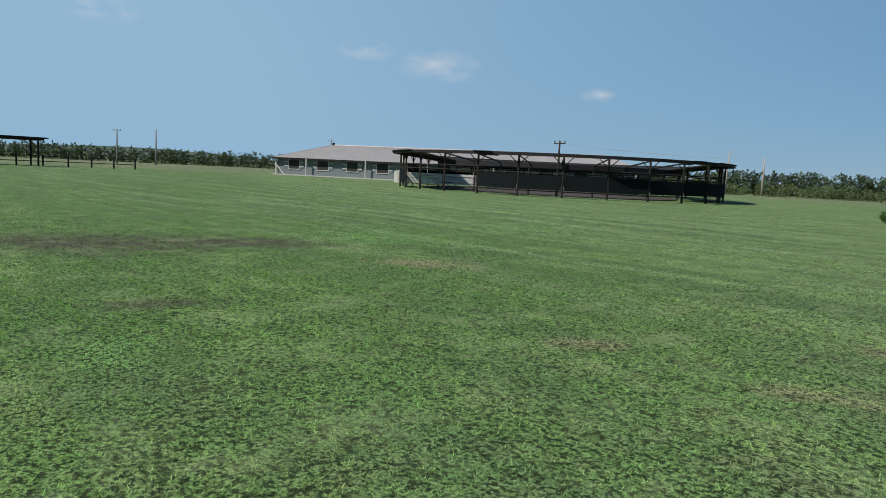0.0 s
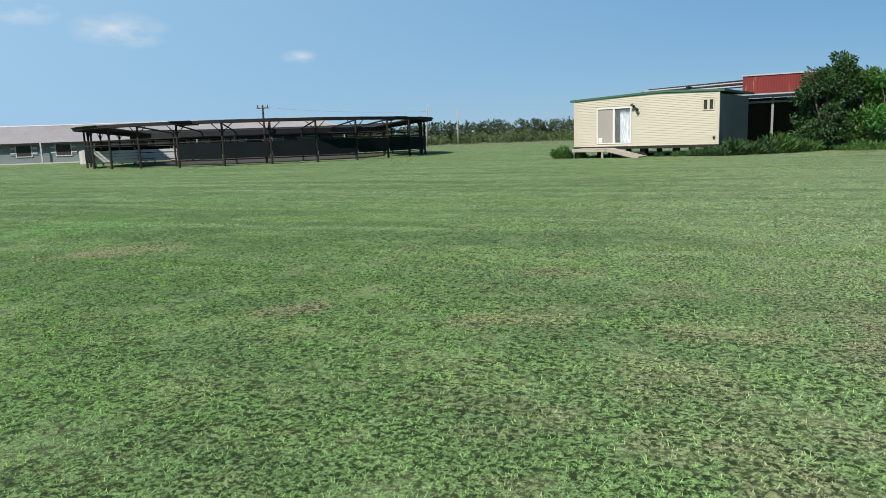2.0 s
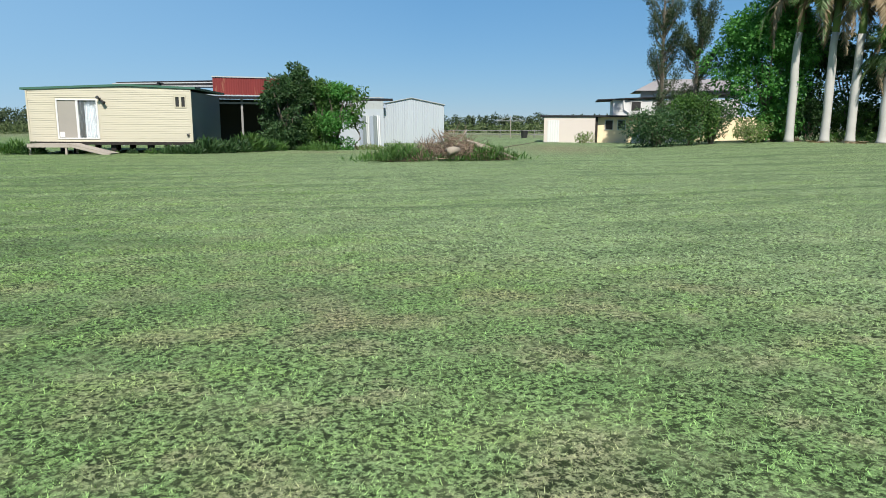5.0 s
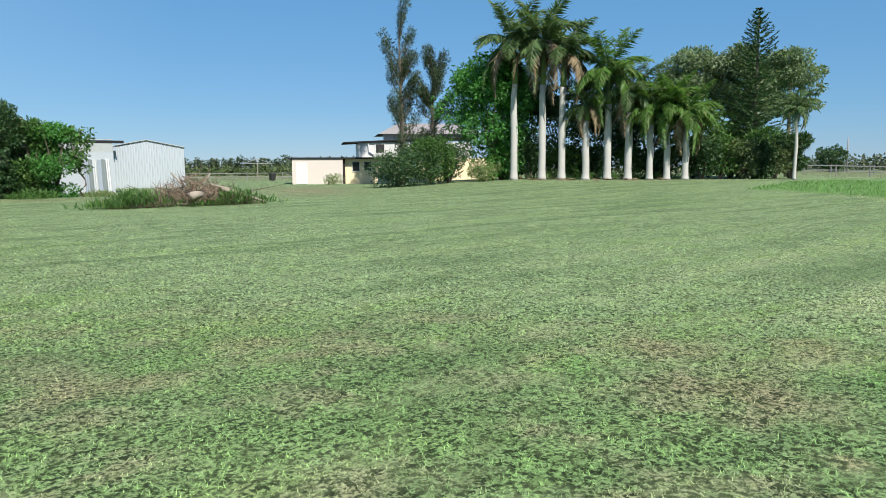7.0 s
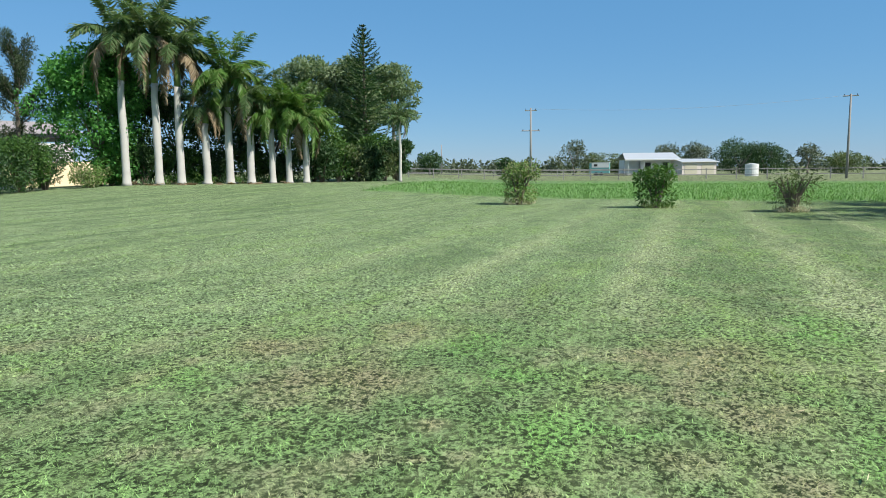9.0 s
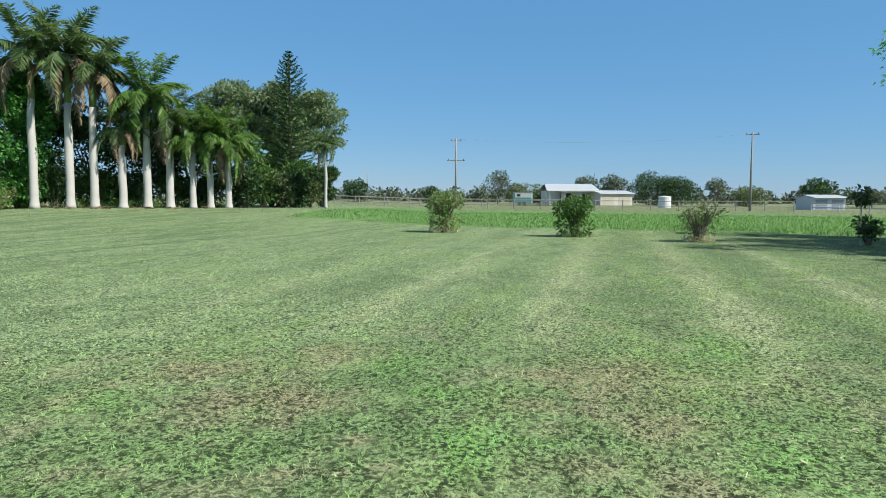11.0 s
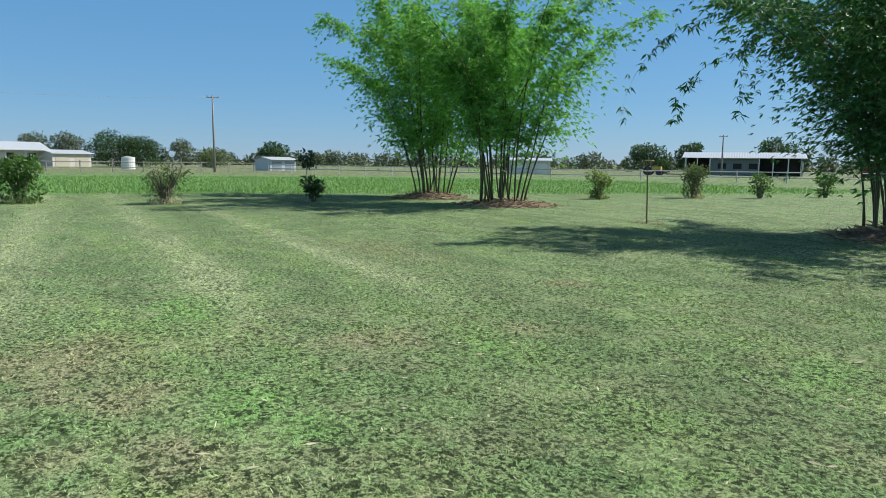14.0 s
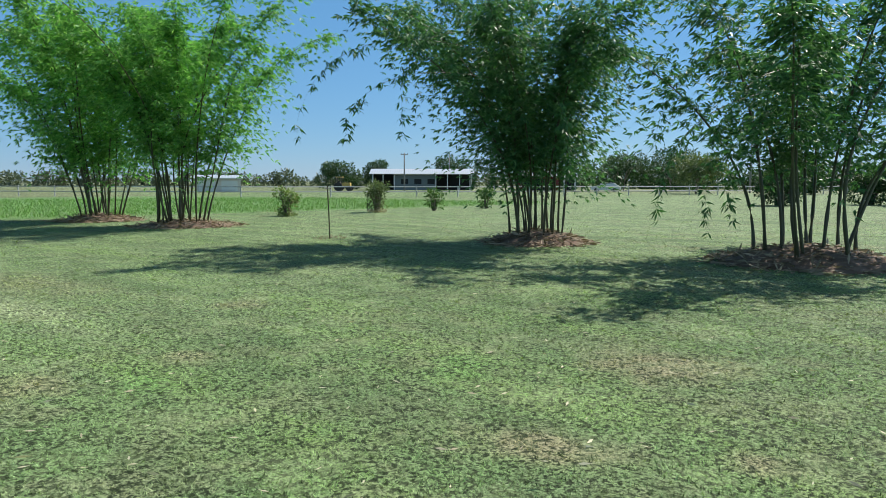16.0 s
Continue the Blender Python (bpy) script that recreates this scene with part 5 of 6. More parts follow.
c4 = bamboo(2.0, -14.7, 14, 1.0, 5.7, 2.6, 0.36, 14, BAMBOO_BACKLIT, 0.16, 64, "open bamboo clump with thick culms on a mulch mound", (0.2, -1.6), 10, culm_r=0.034, splay=0.3, bowed=0.14, arch=2.0)
BRANCHES_FOUR = (((2.4, -14.2, 3.6), (3.1, -12.6, 2.7), (3.28, -12.3, 0.7)), ((2.5, -14.0, 3.2), (3.7, -12.5, 2.4), (4.04, -12.05, 0.8)), ((2.2, -14.0, 3.0), (2.8, -12.6, 2.2), (2.89, -12.4, 0.95)), ((2.6, -14.4, 4.2), (3.9, -13.0, 3.5), (4.3, -12.6, 2.0)))
BRANCHES_THREE = (((9.0, -14.8, 4.6), (10.2, -11.2, 4.4), (10.91, -9.9, 2.5)), ((8.9, -14.6, 4.0), (9.8, -11.6, 3.7), (10.2, -10.6, 2.3)), ((9.2, -14.6, 5.0), (9.3, -12.0, 4.4), (9.25, -11.4, 2.4)), ((7.6, -14.6, 3.6), (6.4, -13.0, 3.0), (5.9, -12.4, 1.6)))
for i, (p, q, r) in enumerate(BRANCHES_FOUR):
    drooping_branch(c4, p, q, r, 300 + i, 0.17, BAMBOO_BACKLIT)
for i, (p, q, r) in enumerate(BRANCHES_THREE):
    drooping_branch(c3, p, q, r, 310 + i, 0.19, BAMBOO_BACKLIT)
mulch_mound(26.4, -13.7, 1.5, 0.26, 21, LITTER, "low soil mound under bamboo in shade")
mulch_mound(20.9, -13.9, 1.7, 0.2, 22, LITTER, "reddish soil mound with dry leaves under bamboo")
mulch_mound(8.25, -15.55, 1.25, 0.3, 23, LITTER, "mulch mound with dry bamboo leaves")
mulch_mound(2.0, -14.7, 1.7, 0.34, 24, LITTER, "mulch mound covered in dry bamboo sheaths")


# ---- the row of garden shrubs ----
shrub(28.3, 6.95, 1.75, 1.75, LEAF_WEED, "bushy yellow-green shrub on the lawn", 31, 2600, 0.13, group="lawn shrubs")
shrub(26.6, 1.4, 1.6, 1.6, LEAF_MID, "dense dark-based green shrub on the lawn", 32, 2600, 0.13, group="lawn shrubs")
shrub(24.9, -2.82, 1.5, 1.45, LEAF_OLIVE, "sparse grey-green shrub with bare twigs", 33, 1100, 0.14, group="lawn shrubs", slim=0.25, stems=14, open_=0.2)
shrub(24.9, -7.98, 0.95, 0.85, LEAF_DARK, "small dark shrub beside a thin stake", 34, 800, 0.13, group="lawn shrubs")
shrub(23.4, -20.5, 1.0, 1.3, LEAF_WEED, "young bright green shrub on the lawn", 35, 800, 0.14, group="lawn shrubs")
shrub(22.6, -25.6, 1.25, 1.6, LEAF_OLIVE, "dark twiggy shrub on the lawn", 36, 1500, 0.13, group="lawn shrubs", stems=10)
shrub(21.8, -29.2, 1.1, 1.25, LEAF_MID, "small green shrub on the lawn", 37, 700, 0.13, group="lawn shrubs")
shrub(21.1, -33.3, 1.2, 1.25, LEAF_MID, "small leaning green shrub on the lawn", 38, 900, 0.13, group="lawn shrubs")


for i, (x, y, w) in enumerate(((28.3, 6.95, 1.3), (26.6, 1.4, 1.4), (24.9, -2.82, 1.0), (23.4, -20.5, 0.8), (22.6, -25.6, 0.9))):
    weeds(x, y, w, 0.34, (STRAW_LEAF, LEAF_WEED)[i % 2], "uncut dry grass round the foot of a shrub", 320 + i, 420, "shrub skirts")


def stake(x, y, h, r, label, mat):
    t = thing("garden_stake", (x, y, 0), 0, label, "stake")
    part("stake_post", Shape().tube([(0, 0, -0.1), (0.02, 0.01, h * 0.5), (0.05, 0.02, h)], r, 6), mat, t)
    part("tie", Shape().tube([(-0.06, -0.02, h * 0.93), (0.1, 0.05, h * 0.93)], 0.02, 5), PALE_TIMBER, t)
    return t


stake(13.2, -13.1, 1.45, 0.018, "thin brown garden stake standing in the lawn", CULM)
weeds(13.2, -13.1, 0.9, 0.16, LITTER, "dry clippings round the foot of a stake", 205, 260)
sapling = stake(24.75, -7.7, 1.75, 0.02, "thin staked sapling with a tuft of withered leaves", PALE_TIMBER)
leaf_cloud("withered_leaves", LEAF_WOODS, [(0.05, 0.02, 1.7), (0.0, 0.1, 1.5), (0.1, -0.1, 1.45)], [0.24, 0.2, 0.2], 260, 0.16, np.random.default_rng(330), sapling, droop=0.8)


# ---- the grove of palms ----
def frond_mesh(name, length, droop, mat, seed, hang=0.5):
    rng = np.random.default_rng(seed)
    n = 15
    us = np.linspace(0, 1, n)
    spine = np.stack([length * (us - 0.22 * droop * us**2), 0 * us, length * (0.62 * us - droop * us**2)], 1)
    base, tip = [], []
    m = 76
    for s in (-1, 1):
        u = np.linspace(0.1, 0.99, m)
        p = np.stack([np.interp(u, us, spine[:, i]) for i in range(3)], 1)
        ln = length * 0.24 * np.sin(np.pi * (0.15 + 0.8 * u)) ** 0.7 * rng.uniform(0.75, 1.15, m)
        go = unit(np.stack([0.5 + 0 * u, s * (0.8 + 0 * u), -hang - 0.25 + rng.normal(size=m) * 0.4], 1))
        base.append(p)
        tip.append(p + go * ln[:, None])
    base, tip = np.concatenate(base), np.concatenate(tip)
    way = tip - base
    side = unit(np.cross(way, (0, 0, 1.0) + rng.normal(size=way.shape) * 0.3))
    w = np.linalg.norm(way, axis=1, keepdims=True) * 0.068
    mid = base + way * 0.4
    verts = np.stack([base, mid - side * w, tip, mid + side * w], 1).reshape(-1, 3)
    s = Shape()
    s.tube(spine, [0.05 * (1 - 0.8 * u) for u in us], 4)
    s.add(verts, [(4 * i, 4 * i + 1, 4 * i + 2, 4 * i + 3) for i in range(len(verts) // 4)])
    return mesh_of(name, s, mat)


FRONDS = {}
for key, mat in (("old", PALM_LEAF), ("fresh", PALM_BRIGHT), ("dead", PALM_DEAD)):
    FRONDS[key] = [frond_mesh("frond", 3.9, dr, mat, 60 + i, hg) for i, (dr, hg) in enumerate(((0.42, 0.3), (0.68, 0.5), (0.95, 0.7), (1.25, 1.0)))]


def palm(x, y, trunk_top, shaft_top, size, fresh, seed, dead=1, r=0.31):
    rng = np.random.default_rng(seed)
    z0 = land(x, y)
    t = thing("royal_palm", (x, y, z0), 0, "tall royal palm with smooth pale grey trunk and feathery crown", "palm", "row of palms")
    h = trunk_top - z0
    us = [0, 0.03, 0.1, 0.3, 0.5, 0.7, 0.88, 1.0]
    rs = [1.35, 1.12, 1.0, 0.95, 1.0, 0.92, 0.8, 0.78]
    wob = [(0.05 * rng.normal(), 0.05 * rng.normal()) for _ in us]
    part("trunk", Shape().tube([(a * u, b * u, h * u) for u, (a, b) in zip(us, wob)], [r * k for k in rs], 12), PALM_BARK, t, smooth=True)
    top = Vector((wob[-1][0], wob[-1][1], h))
    end = top + Vector((0, 0, shaft_top - trunk_top))
    part("crownshaft", Shape().tube([top, top.lerp(end, 0.25), top.lerp(end, 0.7), end], [r * 0.78, r * 0.86, r * 0.55, r * 0.3], 10), SHAFT, t, "green and brown sheathed crownshaft", smooth=True)
    n = 19
    for k in range(n):
        u = k / (n - 1)
        kind = FRONDS["fresh" if fresh else "old"][min(3, int(u * 4))]
        if k >= n - dead:
            kind = FRONDS["dead"][3]
        tilt = -40 + 74 * u + rng.uniform(-12, 12)
        m = pose(*(end - Vector((0, 0, 0.35 * u))), 0, 0, 137.5 * k + rng.uniform(-14, 14)) @ pose(0, 0, 0, 0, tilt, 0) @ Matrix.Diagonal((1.12 * size, 1.12 * size, 1.12 * size, 1))
        part("frond", kind, None, t, "", m)
    return t


for i, (x, y, zt, zs, size, fresh, dead) in enumerate((
        (41.7, 41.1, 8.4, 11.6, 1.05, False, 3), (43.3, 39.4, 8.3, 12.0, 1.05, False, 5), (44.4, 38.2, 8.1, 10.9, 1.0, False, 6), (45.65, 36.7, 5.3, 6.7, 0.62, False, 4),
        (46.7, 35.3, 6.6, 9.3, 1.0, True, 1), (47.7, 34.0, 5.9, 7.7, 0.85, False, 2), (48.65, 32.6, 4.9, 6.3, 0.7, True, 1), (49.4, 31.5, 4.9, 6.5, 0.8, True, 1), (50.1, 30.3, 4.5, 6.0, 0.78, True, 2))):
    palm(x, y, zt, zs, size, fresh, 70 + i, dead, 0.31 if i < 6 else 0.26)
palm(53.7, 23.4, 5.5, 6.0, 0.4, False, 88, 1, 0.125)


def norfolk_pine(x, y, h, w, seed):
    rng = np.random.default_rng(seed)
    t = thing("norfolk_pine", (x, y, land(x, y)), 0, "tall dark tiered pine with a narrow bare-tipped top", "tree")
    part("trunk", Shape().tube([(0, 0, -0.1), (0.05, 0, h * 0.5), (0, 0, h)], [0.28, 0.17, 0.03], 9), BARK, t, smooth=True)
    base, tip = [], []
    tiers = 34
    for i in range(tiers):
        u = i / (tiers - 1)
        z = h * (0.1 + 0.885 * u)
        reach = w * 0.5 * (1 - u) ** 0.75 * (0.72 + 0.28 * math.sin(min(1, u * 3.5) * math.pi / 2)) + 0.22
        for k in range(6):
            a = 2 * math.pi * (k + 0.5 * (i % 2)) / 6 + rng.uniform(-0.2, 0.2)
            ln = reach * rng.uniform(0.72, 1.08)
            d = np.array([math.cos(a), math.sin(a), 0])
            rise = 0.18 + 0.55 * u
            m = int(14 + 34 * ln)
            vs = rng.random(m) ** 0.8
            p = np.array([0, 0, z]) + d * (ln * vs)[:, None] + np.stack([0 * vs, 0 * vs, ln * rise * vs**1.6 - 0.1 * ln * vs], 1)
            sd = rng.choice([-1, 1], m)
            go = d * 0.55 + np.stack([-math.sin(a) * sd, math.cos(a) * sd, rng.uniform(-0.25, 0.75, m)], 1)
            base.append(p)
            tip.append(p + unit(go) * (0.34 * rng.uniform(0.6, 1.2, m) * (1 - 0.35 * u))[:, None])
    base, tip = np.concatenate(base), np.concatenate(tip)
    cards("crown", LEAF_DARK, base, tip, np.full(len(base), 0.095), 1.0, rng, t)


norfolk_pine(58.9, 29.2, 14.3, 8.0, 91)


def column_tree(x, y, h, w, seed, lean):
    """A thin old conifer: upright limbs with ragged tufts and gaps."""
    rng = np.random.default_rng(seed)
    t = thing("ragged_conifer", (x, y, land(x, y)), 0, "tall thin ragged conifer with bare upright limbs", "tree", "ragged conifers")
    part("trunk", Shape().tube([(0, 0, 0), (lean * 0.4, 0, h * 0.5), (lean, 0, h * 0.94)], [0.24, 0.15, 0.03], 8), BARK, t, smooth=True)
    cs, rs = [], []
    for k in range(34):
        u = rng.uniform(0.08, 0.94)
        a = rng.uniform(0, 2 * math.pi)
        b = Vector((lean * u, 0, h * u))
        e = b + Vector((w * 0.42 * math.cos(a) * rng.uniform(0.5, 1.1), w * 0.42 * math.sin(a), h * rng.uniform(0.1, 0.2)))
        part("limb", Shape().tube([b, b.lerp(e, 0.5) + Vector((0.1 * math.cos(a), 0.1 * math.sin(a), -0.1)), e], [0.07, 0.05, 0.015], 5), BARK, t)
        for q in (0.45, 0.7, 0.9, 1.1):
            p = b.lerp(e, q)
            cs.append(tuple(p))
            rs.append(rng.uniform(0.25, 0.5))
    for k in range(26):
        u = 0.12 + 0.86 * k / 25
        cs.append((lean * u + 0.1 * rng.normal(), 0.1 * rng.normal(), h * u))
        rs.append(w * (0.13 - 0.07 * u) * rng.uniform(0.8, 1.2))
    leaf_cloud("crown", LEAF_WOODS, cs, rs, 17000, 0.24, rng, t, droop=-0.9, hollow=0.15, slim=0.22, squash=1.2)


column_tree(37.0, 50.4, 14.4, 3.5, 92, -0.3)
column_tree(39.2, 49.0, 10.8, 3.0, 93, 0.2)
tree(42.5, 44.6, 11.8, 4.4, LEAF_BRIGHT, "dense bright green broadleaf tree beside the palms", 94, 30000, 0.29, 48, 0.1)
tree(45.5, 44.0, 10.4, 3.4, LEAF_DARK, "dense dark green tree behind the palms", 95, 8000, 0.32, 20, 0.1)
tree(48.0, 41.5, 9.2, 3.3, LEAF_DARK, "dark green tree behind the palms", 96, 8000, 0.32, 20, 0.08)
tree(50.4, 38.4, 8.0, 3.2, LEAF_DARK, "green tree behind the palm trunks", 97, 7000, 0.32, 18, 0.08)
tree(52.6, 35.4, 7.6, 3.2, LEAF_DARK, "dark green tree behind the palm trunks", 98, 7000, 0.32, 18, 0.08)
tree(55.2, 32.6, 7.4, 3.0, LEAF_MID, "green tree at the end of the palm row", 99, 6000, 0.32, 16, 0.08)
tree(62.0, 36.4, 12.4, 4.2, LEAF_GUM, "large spreading olive-green gum tree with pale limbs", 100, 13000, 0.3, 13, 0.62, BARK_PALE, squash=0.55, trunk=0.22)
tree(66.0, 29.4, 11.8, 3.6, LEAF_GUM, "large spreading gum tree with open crown", 101, 13000, 0.3, 14, 0.5, BARK_PALE, squash=0.55, trunk=0.22)
tree(63.0, 32.5, 12.8, 3.4, LEAF_GUM, "tall green gum tree behind the pine", 102, 16000, 0.34, 24, 0.3, BARK_PALE)
shrub(55.6, 27.4, 4.0, 3.2, LEAF_DARK, "dense undergrowth under the pine", 103, 4500, 0.3)
shrub(57.6, 25.4, 2.6, 4.0, LEAF_DARK, "dense undergrowth at the grove's edge", 104, 4000, 0.3)
shrub(52.4, 30.2, 3.6, 3.4, LEAF_DARK, "dark undergrowth beside the palms", 105, 3500, 0.3)
for i, (x, y, w, h) in enumerate(((53.6, 29.2, 3.4, 3.6), (54.6, 28.0, 3.2, 3.0), (57.4, 27.6, 3.8, 4.2), (56.6, 26.2, 2.8, 3.0), (58.6, 31.0, 4.4, 4.6))):
    shrub(x, y, w, h, (LEAF_MID, LEAF_OLIVE)[i % 2], "dense undergrowth between palms and pine", 170 + i, 2600, 0.28, group="pine undergrowth")
for i, (x, y, w, h) in enumerate(((44.6, 42.2, 3.4, 3.2), (46.6, 40.0, 3.2, 2.8), (48.3, 37.6, 3.2, 2.6), (49.8, 35.4, 3.0, 2.8), (51.2, 33.4, 3.0, 2.4), (42.6, 43.6, 3.0, 2.6))):
    shrub(x, y, w, h, (LEAF_DARK, LEAF_MID)[i % 2], "shaded undergrowth behind the palm trunks", 110 + i, 2600, 0.28, group="grove undergrowth")
shrub(32.2, 44.2, 5.4, 2.2, LEAF_DARK, "large sprawling green shrub before the house", 120, 7000, 0.2, stems=9)
shrub(35.6, 44.6, 4.2, 3.7, LEAF_MID, "tall rounded green shrub before the house", 121, 7000, 0.22, stems=9)
shrub(37.5, 44.6, 3.6, 3.2, LEAF_DARK, "dark garden shrub beside the house", 122, 4000, 0.2)
shrub(39.6, 42.6, 3.0, 1.4, LEAF_WEED, "low garden planting beside the palms", 123, 1800, 0.2)
shrub(34.6, 58.8, 2.2, 0.7, LEAF_WEED, "low green planting at the house wall", 124, 700, 0.18)

for i in range(14):
    u = (i + 0.4 * (i % 3)) / 14
    weeds(42.6 + 8.4 * u, 41.6 - 10.4 * u, 1.3, 0.5 + 0.3 * (i % 3), (PALM_DEAD, LEAF_DARK, LEAF_MID)[i % 3], "dry palm stalks and litter behind the trunks", 210 + i, 140, "palm litter")

# fallen fronds along the foot of the grove
for i in range(10):
    u = ((i * 7) % 10) / 9
    x, y = 41.6 + 6.8 * u - 0.5 * (i % 3), 39.4 - 7.6 * u - 0.4 * (i % 2)
    t = thing("fallen_frond", (x, y, land(x, y) + 0.1), 47 * i, "dry brown palm frond fallen on the grass", "palm frond", "fallen fronds")
    part("dead_frond", FRONDS["dead"][i % 2], None, t, "", pose(0, 0, 0, 8 * (i % 3) - 8, 24, 0) @ Matrix.Diagonal((0.62, 0.62, 0.5, 1)))

# ---- round the cabin and the shed ----
tree(5.3, 44.6, 5.0, 1.9, LEAF_DARK, "dense dark green tree beside the open shed", 130, 12000, 0.2, 26, 0.04)
tree(5.9, 44.7, 5.9, 1.15, LEAF_DARK, "upright dark green tree with a pointed top", 134, 5000, 0.2, 16, 0.1)
tree(7.2, 44.9, 4.7, 1.6, LEAF_MID, "dense green tree beside the shed wall", 133, 7500, 0.2, 20, 0.04)
tree(8.3, 44.5, 4.5, 1.6, LEAF_BRIGHT, "rounded bright green tree beside the shed", 131, 7500, 0.17, 22, 0.06)
tree(9.5, 44.0, 4.7, 1.0, LEAF_MID, "slender sapling with sparse leaves", 132, 900, 0.22, 8, 0.3, name="sapling", trunk=0.06)
for i, (x, y, w, h, m) in enumerate(((-8.9, 40.6, 1.3, 0.9, LEAF_MID), (-8.0, 40.2, 1.1, 0.7, LEAF_DARK), (-0.4, 39.1, 1.1, 0.7, LEAF_DARK), (0.4, 39.5, 1.2, 1.1, LEAF_DARK), (1.2, 40.2, 1.3, 0.9, LEAF_DARK), (1.9, 41.0, 1.4, 1.0, LEAF_DARK),
                                     (2.7, 41.9, 1.6, 1.3, LEAF_MID), (3.4, 42.6, 1.5, 1.0, LEAF_DARK), (4.0, 43.0, 1.8, 1.0, LEAF_MID), (-1.4, 39.3, 1.0, 0.6, LEAF_DARK), (6.8, 43.0, 2.4, 0.7, LEAF_MID), (10.2, 43.6, 1.8, 0.5, LEAF_WEED))):
    weeds(x, y, w, h, m, "ragged weeds grown up against the cabin base", 140 + i, 700, "cabin weeds")
for i in range(8):
    x = -6.7 + 0.8 * i + 0.15 * (i % 3)
    weeds(x, 41.0 - 0.242 * (x + 7.0) - 0.3, 0.6, 0.26 + 0.1 * (i % 3), (LEAF_DARK, LEAF_MID)[i % 2], "low weeds along the cabin stumps", 160 + i, 160, "stump weeds")


# ---- the brush pile ----
def brush_pile():
    rng = np.random.default_rng(5)
    t = thing("brush_pile", (10.3, 29.2, 0), -4, "heap of dead brown branches overgrown with grass", "brush pile")
    n = 2600
    a = rng.uniform(0, 2 * np.pi, n)
    u = np.sqrt(rng.random(n))
    x, y = 2.9 * u * np.cos(a), 1.3 * u * np.sin(a)
    top = 1.3 * np.exp(-((x - 0.2) / 1.3) ** 2) * (1 - (y / 1.5) ** 2)
    b = np.stack([x, y, top * rng.uniform(0.15, 1.0, n)], 1)
    go = unit(np.stack([rng.normal(size=n), rng.normal(size=n) * 0.6, np.abs(rng.normal(size=n)) * 0.55], 1))
    ln = rng.uniform(0.25, 0.8, n)
    cards("dead_brush", BRUSH, b, b + go * ln[:, None], np.full(n, 0.028), 1.0, rng, t)
    n = 2600
    x = np.where(rng.random(n) < 0.5, rng.normal(-2.2, 0.75, n), rng.normal(1.7, 0.8, n))
    b = np.stack([x, rng.uniform(-1.4, 1.0, n), rng.uniform(0, 0.55, n) * np.exp(-((np.abs(x) - 1.9) / 1.1) ** 2)], 1)
    go = unit(np.stack([rng.normal(size=n) * 0.5, rng.normal(size=n) * 0.5, rng.uniform(0.4, 1.2, n)], 1))
    ln = rng.uniform(0.2, 0.5, n)
    cards("weed_growth", LEAF_MID, b, b + go * ln[:, None], ln * 0.12, 1.0, rng, t, "green grass growing through the heap")
    for i, (p, q, r) in enumerate((((-0.2, -1.3, 0.45), (0.35, -1.05, 0.5), 0.17), ((1.3, -0.6, 0.7), (3.1, -0.9, 0.1), 0.07), ((0.9, -0.4, 0.9), (2.6, -0.7, 0.35), 0.05), ((0.2, 0, 0.4), (-0.5, 0.3, 1.4), 0.04), ((0.4, 0, 0.4), (1.1, 0.3, 1.35), 0.03))):
        part("log", Shape().tube([p, ((p[0] + q[0]) / 2, (p[1] + q[1]) / 2, (p[2] + q[2]) / 2 + 0.04), q], [r, r * 0.95, r * 0.8], 8), BARK_PALE, t, "bleached cut log" if i == 0 else "", smooth=True)
    s = Shape()
    for i in range(50):
        p = Vector((rng.normal(0.2, 0.9), rng.normal(0, 0.5), 0.3))
        q = p + Vector((rng.normal(0, 0.8), rng.normal(0, 0.4), rng.uniform(0.2, 0.9)))
        s.tube([p, p.lerp(q, 0.5) + Vector((0, 0, 0.08)), q], [0.03, 0.02, 0.008], 4)
    part("branch", s, BARK, t)


brush_pile()
